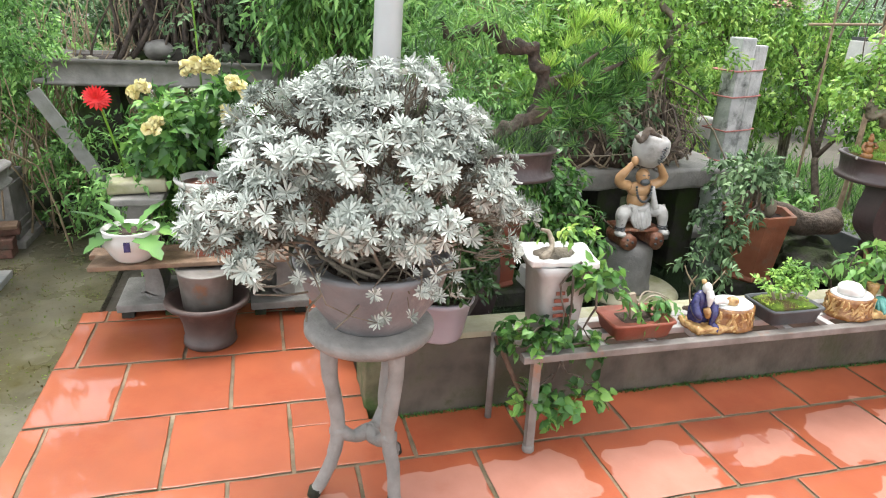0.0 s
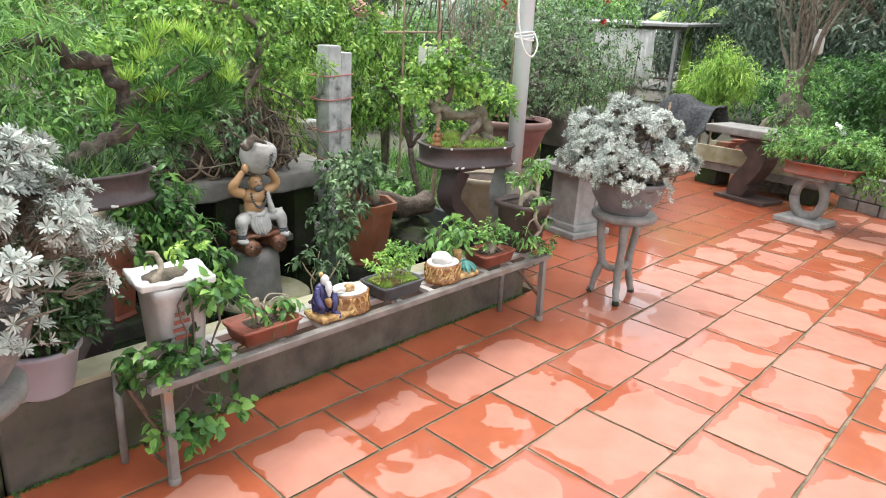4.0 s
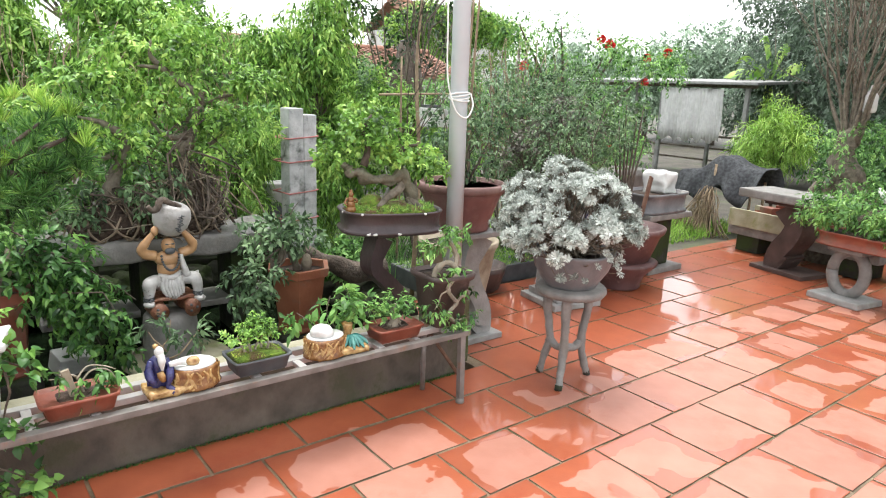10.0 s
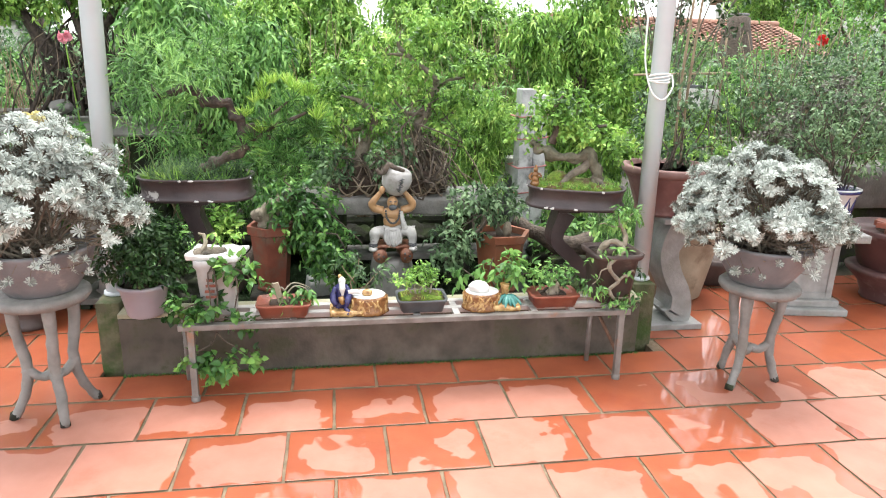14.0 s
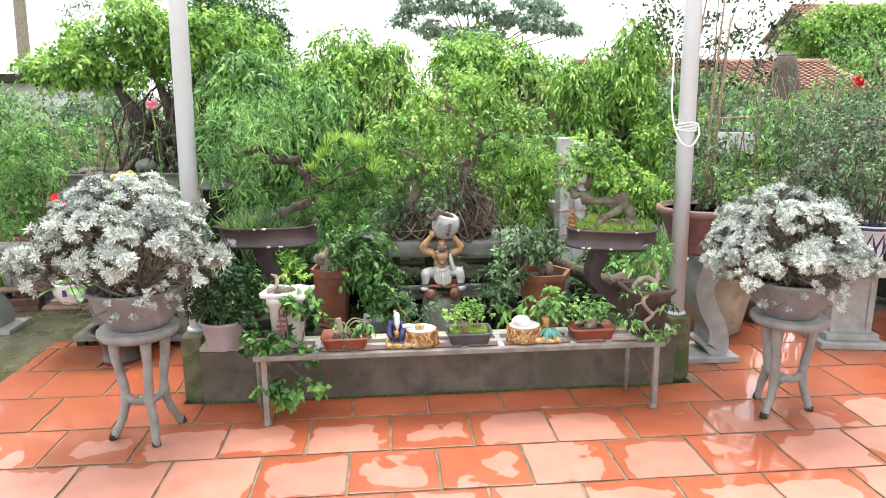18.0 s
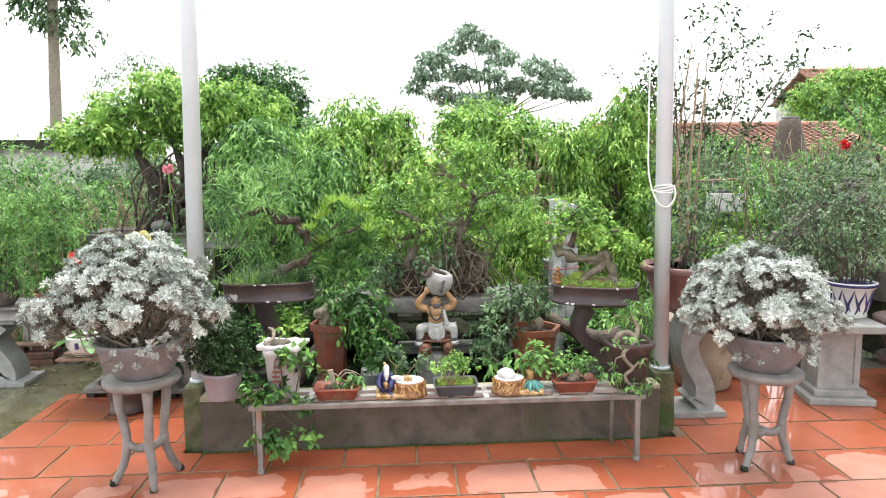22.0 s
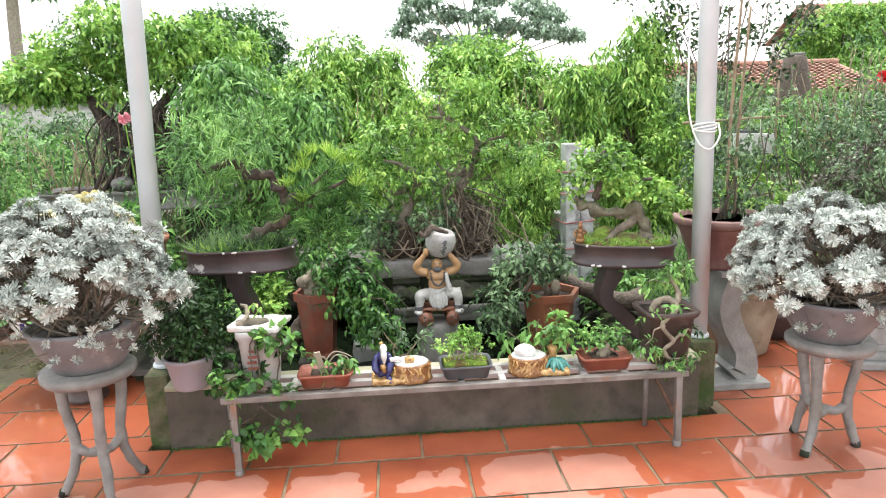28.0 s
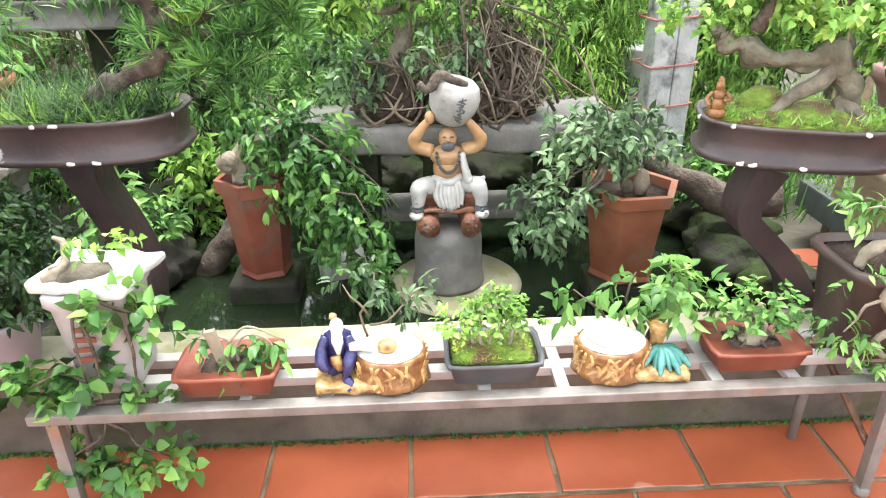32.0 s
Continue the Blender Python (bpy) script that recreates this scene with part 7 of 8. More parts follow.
for k in range(7):
    part("stem", tube([(0.02 * k - 0.05, 0.02 * (k % 3), 0.44), (0.03 * k - 0.08, 0.03, 0.8), (0.07 * k - 0.2, 0.04, 1.15 + 0.12 * (k % 3))], [0.014, 0.01, 0.004], 7, rough=0.3), M["bark"], t)
foliage("crown", M["bluish"], t, blobs=[(0.0, 0.05, 1.15, 0.3, 0.2, 0.25)], count=50, per=5, reach=0.07, length=0.04, width=0.02, seed=205)

t = thing("plant_stand", 5.35, 0.85, 0, "dark square plant stand on a stepped base", "plant stand")
part("base_slab", box(-0.24, 0.24, -0.2, 0.2, 0, 0.05, 0.01), M["stone"], t, smooth=False)
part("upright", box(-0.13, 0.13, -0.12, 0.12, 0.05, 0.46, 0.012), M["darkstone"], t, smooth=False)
part("top_plate", box(-0.3, 0.3, -0.2, 0.2, 0.46, 0.51, 0.01), M["stone"], t, smooth=False)
t = thing("tray_pot", 5.33, 0.85, 0.51, "brown clay tray holding stones and a broken white foam box", "tray")
tray_pot(t, 0.3, 0.2, 0.17, M["bowl"], square=3)
bm = box(-0.04, 0.2, -0.11, 0.11, 0.15, 0.34, 0.02, pose(0, 0, 0, 0, 6, 10))
bmesh.ops.subdivide_edges(bm, edges=[e for e in bm.edges if e.calc_length() > 0.08], cuts=5, use_grid_fill=True)
for v in bm.verts:
    v.co += Vector((noise.noise(v.co * 11), noise.noise(v.co * 12 + Vector((4, 0, 0))), noise.noise(v.co * 9))) * 0.03
    v.co.z -= 0.1 * max(0, 0.12 - v.co.x) if v.co.z > 0.25 else 0
part("foam_box", bm, M["whitestone"], t, "broken white foam box")
part("soil", lathe([(0.02, 0.15), (0.27, 0.145)], 20, 1, 0.66, square=3), M["soil"], t)
for k, (x, y, w) in enumerate(((5.12, 1.5, 0.3), (5.75, 1.55, 0.3))):
    t = thing("planter_trough", x, y, 0.0, "weathered grey-green concrete trough on blocks", "planter", group="concrete troughs")
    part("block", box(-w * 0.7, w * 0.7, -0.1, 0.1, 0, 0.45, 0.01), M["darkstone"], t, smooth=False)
    part("trough", lathe([(w * 0.8, 0.45), (w * 0.85, 0.46), (w * 0.92, 0.68), (w, 0.7), (w, 0.77), (w * 0.9, 0.77)], 28, 1, 0.62, math.pi / 28, square=8), M["stone"], t)
    foliage("crown", M["mid"], t, blobs=[(0, 0, 0.95, w * 0.9, 0.2, 0.18)], count=120, per=6, reach=0.06, length=0.04, width=0.018, seed=206 + k)
t = thing("clay_tub", 3.22, 0.86, 0, "large cream clay tub beside the S-shaped stand", "tub")
part("tub", lathe([(0.16, 0.0), (0.18, 0.012), (0.225, 0.25), (0.25, 0.42), (0.268, 0.44), (0.272, 0.475), (0.25, 0.478), (0.235, 0.43)], 44), M["creamclay"], t)
part("soil", lathe([(0.01, 0.44), (0.237, 0.435)], 24), M["soil"], t)
t = thing("planter_box", 3.75, 1.4, -0.02, "low dark box planted with bright green ground cover", "planter")
part("frame", box(-0.55, 0.55, -0.25, 0.25, 0, 0.14, 0.01), M["dark"], t, smooth=False)
grass("ground_cover", M["fresh"], t, (-0.53, 0.53, -0.23, 0.23), 2500, 0.05, 208, 0.13, 0.8, 0.008)
t = thing("clay_pot", 3.62, 1.1, 0, "low dark brown clay pot", "pot")
part("pot", lathe([(0.14, 0), (0.16, 0.02), (0.2, 0.15), (0.21, 0.19), (0.18, 0.19), (0.16, 0.15)], 30), M["brownpot"], t)

# ring stand and shallow pot
t = thing("ring_stand", 5.88, -0.56, 0, "pale concrete plant stand with a ring-shaped upright", "plant stand", 80)
part("base_slab", box(-0.2, 0.2, -0.16, 0.16, 0, 0.05, 0.012), M["stonelight"], t, smooth=False)
bm = bmesh.new()
ring = [(0.125 * math.cos(a), 0, 0.225 + 0.165 * math.sin(a)) for a in np.linspace(0, 2 * math.pi, 25)]
tube(ring, [0.042], 8, bm, 1)
part("ring", bm, M["stone"], t)
part("top_plate", box(-0.13, 0.13, -0.1, 0.1, 0.385, 0.42, 0.008), M["stone"], t, smooth=False)
t = thing("bonsai", 5.93, -0.62, 0.42, "low spreading bonsai in a shallow orange clay tray", "bonsai", 84)
tray_pot(t, 0.32, 0.2, 0.11, M["redpot"], square=2)
part("soil", lathe([(0.02, 0.1), (0.29, 0.095)], 24, 1, 0.6), M["soil"], t)
part("trunk", tube([(0, 0, 0.08), (0.05, 0, 0.2), (-0.08, 0, 0.28), (-0.2, 0, 0.3)], [0.06, 0.045, 0.03, 0.015], 10, rough=0.3), M["bark"], t)
foliage("crown", M["mid"], t, blobs=[(0.02, 0, 0.3, 0.34, 0.28, 0.1), (-0.25, 0, 0.2, 0.25, 0.2, 0.1), (0.3, 0, 0.25, 0.2, 0.2, 0.1), (-0.4, 0, 0.05, 0.18, 0.15, 0.1)], count=520, per=7, reach=0.08, length=0.05, width=0.017, seed=210, hang=0.3)
part("shard", lathe([(0.02, 0), (0.03, 0.1), (0.01, 0.17)], 7), M["whitestone"], t, "white stone shard").matrix_local = pose(-0.05, -0.1, 0.34, 30, 50, 0)

# table with S-shaped upright
s_stand(6.38, 0.1, 0.62, M["brownpot"], 0.12, "dark purple plant table with an S-shaped upright", 78, wide=0.2, deep=0.24, slab=0.26)
t = thing("table_slab", 6.4, 0.14, 0.62, "long grey stone slab on the plant table", "stone slab", 80)
part("slab", box(-0.42, 0.42, -0.22, 0.22, 0, 0.075, 0.014), M["stone"], t, smooth=False)
# wooden trough with bricks, on blocks
t = thing("wooden_trough", 6.9, 0.2, 0, "long weathered wooden trough of old bricks on stone blocks", "trough", 84)
for x in (-0.5, 0.5):
    part("block", box(x - 0.12, x + 0.12, -0.16, 0.16, 0, 0.16, 0.01), M["darkstone"], t, smooth=False)
part("beam", box(-0.72, 0.72, -0.18, 0.18, 0.16, 0.25, 0.01), M["stone"], t, smooth=False)
part("side", box(-0.7, 0.7, -0.22, -0.19, 0.25, 0.42, 0.006), M["cap"], t, smooth=False)
part("side", box(-0.7, 0.7, 0.19, 0.22, 0.25, 0.42, 0.006), M["cap"], t, smooth=False)
part("end", box(-0.73, -0.7, -0.22, 0.22, 0.25, 0.42, 0.006), M["cap"], t, smooth=False)
part("bottom", box(-0.7, 0.7, -0.19, 0.19, 0.25, 0.28), M["wood"], t, smooth=False)
for k in range(12):
    part("brick", box(-0.1, 0.1, -0.045, 0.045, 0, 0.06, 0.004, pose(rs.uniform(-0.5, 0.5), rs.uniform(-0.1, 0.1), 0.3 + 0.045 * (k % 4), rs.uniform(-15, 15), rs.uniform(-12, 12), rs.uniform(-30, 30))), M["redpot"], t, smooth=False)
# fat-trunked bonsai with upright bare branches, plastic bottle hung in it
t = thing("old_bonsai", 7.2, 0.1, 0.35, "old fat-rooted tree with a broom of bare upright branches", "tree")
part("trunk", tube([(0, 0, -0.4), (0.02, -0.03, 0.2), (-0.03, 0.03, 0.6), (0, 0, 0.9)], [0.26, 0.17, 0.12, 0.08], 14, rough=0.9), M["oldwood"], t)
for k in range(7):
    a = k * 0.9
    part("root", tube([(0.05 * math.cos(a), 0.05 * math.sin(a), 0.5), (0.22 * math.cos(a), 0.22 * math.sin(a), 0.3), (0.36 * math.cos(a), 0.36 * math.sin(a), 0.02)], [0.07, 0.055, 0.03], 8, rough=0.4), M["oldwood"], t)
rs2 = np.random.RandomState(31)
for k in range(20):
    a = rs2.uniform(0, 6.28)
    r = rs2.uniform(0.12, 0.5)
    j = rs2.uniform(-0.09, 0.09, 4)
    part("branch", tube([(0.05 * math.cos(a), 0.05 * math.sin(a), 0.75), (0.4 * r * math.cos(a) + j[0], 0.4 * r * math.sin(a) + j[1], 1.25), (0.8 * r * math.cos(a) + j[2], 0.8 * r * math.sin(a) + j[3], 1.8), (1.2 * r * math.cos(a), 1.2 * r * math.sin(a), 2.6)], [0.022, 0.012, 0.007, 0.003], 6, rough=0.4), M["oldwood"], t)
k = 150
hi = np.stack([0.36 * rs2.randn(k), 0.36 * rs2.randn(k), 1.6 + 1.2 * rs2.rand(k)], 1)
twig_parts("twig", hi * np.array([0.55, 0.55, 0.72]), hi, 0.004, 32, M["oldwood"], t, 0.2)
foliage("leaves", M["mid"], t, blobs=[(0, -0.05, 0.8, 0.4, 0.3, 0.14), (-0.15, -0.1, 0.45, 0.3, 0.25, 0.12)], count=230, per=7, reach=0.08, length=0.05, width=0.02, seed=211)
t = thing("plastic_bottle", 7.2, 0.0, 1.4, "cut clear-white plastic bottle hung in the tree", "bottle")
part("bottle", lathe([(0.0, 0.0), (0.05, 0.0), (0.06, 0.02), (0.058, 0.15), (0.02, 0.2), (0.016, 0.24), (0.012, 0.24)], 16), M["whiteglaze"], t)
# square terracotta pot on a pedestal, with a small tree
pedestal(5.88, -1.47, 0.52, "square tan concrete pedestal", M["tanpot"], 0.24, 0.46, 0.3, 20)
t = thing("potted_tree", 5.88, -1.47, 0.52, "small leafy tree in a flared square clay pot", "potted tree", 20)
part("pot", lathe([(0.14, 0.0), (0.16, 0.01), (0.25, 0.2), (0.28, 0.21), (0.285, 0.25), (0.25, 0.252), (0.24, 0.22)], 28, 1, 1, math.pi / 28, square=8), M["tanpot"], t)
part("soil", lathe([(0.02, 0.23), (0.25, 0.225)], 24, square=6), M["moss"], t)
part("trunk", tube([(0, 0, 0.2), (0.03, 0, 0.5), (-0.03, 0, 0.85), (0.05, 0, 1.2)], [0.05, 0.04, 0.035, 0.015], 9, rough=0.3), M["bark"], t)
foliage("crown", M["mid"], t, blobs=[(0, 0, 1.3, 0.55, 0.5, 0.35), (-0.3, 0, 1.0, 0.35, 0.35, 0.25), (0.3, 0, 0.9, 0.35, 0.35, 0.3)], count=800, per=7, reach=0.09, length=0.055, width=0.02, seed=212)
# hollow-block panel behind
t = thing("block_panel", 6.75, -1.05, 0, "low panel of grey hollow blocks behind the pedestal", "block wall", 70)
for r in range(3):
    for c in range(5):
        part("block", box(-0.52 + c * 0.205 + 0.05 * (r % 2), -0.33 + c * 0.205 + 0.05 * (r % 2), -0.05, 0.05, r * 0.115, r * 0.115 + 0.105, 0.006), M["stone"], t, smooth=False)
part("edge_slab", box(-0.6, -0.545, -0.06, 0.06, 0, 0.37, 0.006), M["stonelight"], t, smooth=False)
# plants and trees beyond the terrace
bush("bamboo_clump", 8.4, 1.3, -0.05, "bright green bamboo clump", "bamboo", "grassleaf", [(8.4, 1.42, 1.25, 0.16, 0.16, 0.24), (8.4, 1.62, 1.05, 0.15, 0.13, 0.18), (8.4, 1.15, 1.08, 0.15, 0.15, 0.2), (8.4, 1.4, 0.85, 0.2, 0.26, 0.2)], 560, 0.13, 0.013, 220, per=7, hang=0.5, droop=0.5)
for k, (x, y, h, m) in enumerate(((8.6, -0.6, 1.5, "deep"), (8.3, -1.9, 1.7, "deep"), (7.8, -3.2, 1.8, "deep"), (9.6, 0.5, 1.4, "deep"))):
    bush("garden_shrub", x, y, -0.05, "leafy green shrub at the end of the terrace", "shrub", m, [(x, y, h * 0.55, 0.7, 0.7, h * 0.45), (x - 0.3, y + 0.4, h * 0.4, 0.5, 0.5, h * 0.4), (x + 0.2, y - 0.5, h * 0.7, 0.5, 0.5, h * 0.35)], 900, 0.09, 0.03, 221 + k, group="end shrubs")
# greyed leaf colour carries the haze on these back trees
for k, (x, y, h, w) in enumerate(((12.5, 0.5, 4.6, 1.7), (12.0, -2.2, 5.0, 1.8), (11.0, -4.5, 5.0, 1.8), (14.5, 2.6, 4.6, 1.6), (17.5, 5.2, 5.0, 1.8))):
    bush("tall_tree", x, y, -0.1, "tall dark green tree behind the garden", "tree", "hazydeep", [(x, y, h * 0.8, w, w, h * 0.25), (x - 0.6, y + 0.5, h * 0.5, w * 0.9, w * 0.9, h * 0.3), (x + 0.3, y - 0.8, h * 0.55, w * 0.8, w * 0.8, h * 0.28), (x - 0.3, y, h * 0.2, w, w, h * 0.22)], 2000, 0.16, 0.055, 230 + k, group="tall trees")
rose = bush("rose_bush", 6.3, 2.6, -0.05, "straggling rose bush with red blooms", "rose bush", "mid", [(5.8, 2.6, 1.3, 0.6, 0.5, 0.55), (6.8, 2.6, 1.5, 0.55, 0.48, 0.5), (5.5, 2.5, 1.7, 0.4, 0.37, 0.35), (6.4, 2.5, 0.9, 0.6, 0.47, 0.4), (6.5, 2.5, 1.85, 0.4, 0.3, 0.22), (7.45, 2.5, 1.75, 0.4, 0.3, 0.25), (5.3, 2.6, 2.1, 0.3, 0.25, 0.16), (5.9, 2.6, 2.15, 0.26, 0.22, 0.14), (6.9, 2.6, 2.0, 0.3, 0.25, 0.15), (8.0, 2.7, 1.85, 0.4, 0.3, 0.25)], 680, 0.06, 0.028, 240, per=6)


def bloom(t, p, r, material, seed, name="bloom"):
    rs = np.random.RandomState(seed)
    n = 26
    d = unit(rs.normal(size=(n, 3)))
    v, f = blades(np.tile(np.array(p), (n, 1)) + d * r * 0.1, d, rs.normal(size=(n, 3)), r * 1.0, r * 1.0, 0.1, 0.3, 0.7)
    return mesh_ob(name, strip_mesh(name, v, f), M[material], t)


for k, (x, y, z, r) in enumerate(((6.45, 2.5, 2.05, 0.05), (6.6, 2.5, 2.0, 0.06), (7.3, 2.5, 1.9, 0.05), (7.7, 2.5, 1.98, 0.06), (6.15, 2.05, 0.95, 0.05), (7.3, 2.5, 1.62, 0.05), (5.2, 2.4, 1.7, 0.05))):
    bloom(rose, (x - 6.3, y - 2.6, z + 0.05), r, "red", 250 + k)
# shed with corrugated sheet
t = thing("shed", 12.0, 4.5, -0.05, "open lean-to shed with a hanging corrugated sheet", "shed")
for y in (-0.95, 0.72, 2.6):
    for x in (-0.35, 1.4):
        part("post", box(x - 0.035, x + 0.035, y - 0.035, y + 0.035, 0, 1.8, 0.005), M["stonelight"], t, smooth=False)
part("roof", box(-0.55, 1.7, -1.25, 3.1, 1.8, 1.85, 0.01, pose(0, 0, 0, 0, -3, 0)), M["stonelight"], t, smooth=False)
part("beam", box(-0.4, -0.32, -1.1, 3.0, 1.72, 1.79, 0.005), M["oldwood"], t, smooth=False)
bm = bmesh.new()
rows = []
for j in range(5):
    rows.append([bm.verts.new((-0.5 + 0.02 * math.sin(i * 1.5) + 0.03 * math.sin(i * 0.21 + j), -0.6 + 1.25 * i / 90, 0.78 + 0.23 * j + (0.04 * math.sin(i * 0.37) if j == 0 else 0))) for i in range(91)])
for j in range(4):
    for i in range(90):
        bm.faces.new((rows[j][i], rows[j][i + 1], rows[j + 1][i + 1], rows[j + 1][i]))
ob = part("corrugated_sheet", bm, M["whitestone"], t, "pale dented corrugated sheet")
ob.modifiers.new("thick", "SOLIDIFY").thickness = 0.006
for z in (0.25, 0.5, 0.75):
    part("rail", box(1.42, 1.46, -1.0, 2.7, z, z + 0.04), M["oldwood"], t, smooth=False)
t = thing("banana_plant", 13.6, 4.2, -0.1, "banana plant with broad pale green leaves behind the shed", "banana plant")
part("trunk", tube([(0, 0, 0), (0.02, 0, 1.0), (0, 0, 1.95)], [0.13, 0.11, 0.07], 10, rough=0.1), M["grassleaf"], t)
for k, (dy, dz, ln) in enumerate(((0.15, 1.0, 1.1), (-0.35, 0.75, 1.0), (0.6, 0.6, 0.9), (-0.8, 0.35, 0.9), (0.9, 0.2, 0.8))):
    lobe = part("leaf", tube([(0, 0, 1.9), (-0.1, 0.35 * dy * ln, 1.95 + 0.45 * dz * ln), (-0.2, 0.8 * dy * ln, 1.95 + 0.75 * dz * ln), (-0.25, 1.15 * dy * ln, 1.9 + 0.7 * dz * ln)], [0.02, 0.17, 0.16, 0.01], 10, None, 6, 0.2, 0.08), M["fresh"], t)
# black netting draped on stakes
t = thing("netting", 7.9, 1.62, 0, "black shade netting draped over a stake, dry stalks below", "netting")
bm = bmesh.new()
n = 28
g = []
for j in range(n):
    row = []
    for i in range(n):
        u, v = 2 * i / (n - 1) - 1, 2 * j / (n - 1) - 1
        ridge = 0.78 + 0.1 * math.exp(-9 * u * u) - 0.06 * u
        away = max(0.0, abs(v) - 0.42) / 0.58
        fold = 0.05 * math.sin(u * 12 + 3 * v) * away
        sag = 0.07 * (1 - math.exp(-5 * u * u)) * (1 - away)
        row.append(bm.verts.new((v * 0.36 + fold, 0.62 * u, ridge - sag - (0.42 + 0.1 * math.sin(7 * u)) * away ** 1.3 + 0.02 * noise.noise(Vector((u * 4, v * 4, 3))))))
    g.append(row)
for j in range(n - 1):
    for i in range(n - 1):
        bm.faces.new((g[j][i], g[j][i + 1], g[j + 1][i + 1], g[j + 1][i]))
for v in bm.verts:
    v.co.x, v.co.y, v.co.z = v.co.x, v.co.y * 0.84, v.co.z * 0.94
ob = part("net", bm, M["net"], t)
ob.modifiers.new("thick", "SOLIDIFY").thickness = 0.004
for x, y, h in ((-0.3, 0.0, 0.74), (0.1, 0.4, 0.62), (0.1, -0.4, 0.56), (-0.2, 0.42, 0.42), (-0.2, -0.4, 0.42)):
    part("stake", tube([(x, y, -0.06), (x + 0.01, y, h)], [0.018, 0.015], 7, None, 2), M["twig"], t)
rs = np.random.RandomState(262)
k = 70
lo = np.stack([-0.45 + 0.06 * rs.randn(k), 0.14 * rs.randn(k), np.full(k, -0.06)], 1)
stuff(part("stalkwork", twigs(lo, np.stack([np.full(k, -0.4), lo[:, 1] * 0.3, 0.3 + 0.2 * rs.rand(k)], 1), 0.009, 263, 0.1), M["twig"], t))
t = grass("grass", M["grassleaf"], None, (5.2, 8.2, 1.4, 3.4), 9000, 0.14, 260, -0.06, 0.5, 0.01)
tagged(t, "rough green grass beyond the terrace", "grass", "", "stuff")
# red tiled roofs far off
def house(name, x0, x1, y, eave, ridge, deep, label, wallm="wallwhite"):
    t = thing(name, (x0 + x1) / 2, y, -0.1, label, "house")
    w = (x1 - x0) / 2
    part("wall", box(-w + 0.3, w - 0.3, 0.3, deep * 2 - 0.3, 0, eave + 0.05), M[wallm], t, smooth=False)
    n = 16
    for s in (0, 1):
        bm = bmesh.new()
        c = int(w * 2 / 0.26)
        for r in range(n):
            for i in range(c):
                a0, a1 = r / n, (r + 1.12) / n
                y0, y1 = (a0 * deep, a1 * deep) if s == 0 else (2 * deep - a0 * deep, 2 * deep - a1 * deep)
                z0, z1 = eave + (ridge - eave) * a0 + 0.05, eave + (ridge - eave) * a1
                xs = [-w + 0.26 * i, -w + 0.26 * i + 0.13, -w + 0.26 * (i + 1)]
                zz = [0, 0.035, 0]
                lo = [bm.verts.new((xs[k], y0, z0 + zz[k])) for k in range(3)]
                hi = [bm.verts.new((xs[k], y1, z1 + zz[k])) for k in range(3)]
                for k in range(2):
                    bm.faces.new((lo[k], lo[k + 1], hi[k + 1], hi[k]))
        part("roof", bm, M["rooftile_far"], t, smooth=False)
        a = math.degrees(math.atan2(ridge - eave, deep))
        slab = box(-w, w, 0, math.hypot(deep, ridge - eave), -0.08, -0.005, 0, pose(0, 0, eave, a) if s == 0 else pose(0, 2 * deep, eave, a, 0, 0) @ Matrix.Diagonal((1, 1, 1, 1)))
        if s == 1:
            bmesh.ops.rotate(slab, cent=(0, 2 * deep, eave), matrix=Euler((0, 0, math.pi)).to_matrix(), verts=slab.verts[:])
        part("roof_deck", slab, M["rooftile_far"], t, smooth=False)
    part("ridge", tube([(-w, deep, ridge + 0.04), (w, deep, ridge + 0.04)], [0.1, 0.1], 8, None, 2), M["rooftile_far"], t)
    return t


M["rooftile_far"] = mat("old_red_roof_tile", (0.27, 0.13, 0.09), (0.42, 0.24, 0.175), 6.0, 0.85, 0.2, 20.0, island=0.22, stain=(0.22, 0.16, 0.12), stain_scale=1.2)
house("house", 7.6, 17.2, 17.5, 1.95, 2.95, 3.0, "low house with an old red clay tile roof")
house("house", 23.2, 31.0, 30.0, 4.9, 6.6, 3.0, "taller house with a pinkish red roof")
bush("shade_bush", 1.0, 14.0, -0.1, "far row of green garden trees", "tree", "mid", [(1.0, 14, 1.8, 2.2, 1.2, 1.2), (-2.0, 14, 1.6, 1.8, 1.2, 1.2), (5.0, 14, 1.6, 2.0, 1.2, 1.0), (-6.5, 14, 1.4, 2.0, 1.2, 1.0), (9.0, 13, 1.2, 1.8, 1.2, 0.9)], 3000, 0.16, 0.06, 270)

# farthest row: haze painted into the leaf colour
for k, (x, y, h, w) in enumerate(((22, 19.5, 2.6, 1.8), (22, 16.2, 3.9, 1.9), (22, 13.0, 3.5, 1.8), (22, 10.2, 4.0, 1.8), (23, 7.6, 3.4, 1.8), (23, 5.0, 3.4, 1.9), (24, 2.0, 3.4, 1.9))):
    bush("tall_tree", x, y, -0.1, "tree far behind the shed, leaves coloured pale for haze", "tree", "hazypale", [(x, y, h * 0.72, w, w, h * 0.32), (x - 0.6, y + 1.0, h * 0.5, w * 0.9, w * 0.9, h * 0.35), (x + 0.3, y - 1.1, h * 0.55, w * 0.8, w * 0.8, h * 0.3)], 700, 0.26, 0.1, 280 + k, group="tall trees")

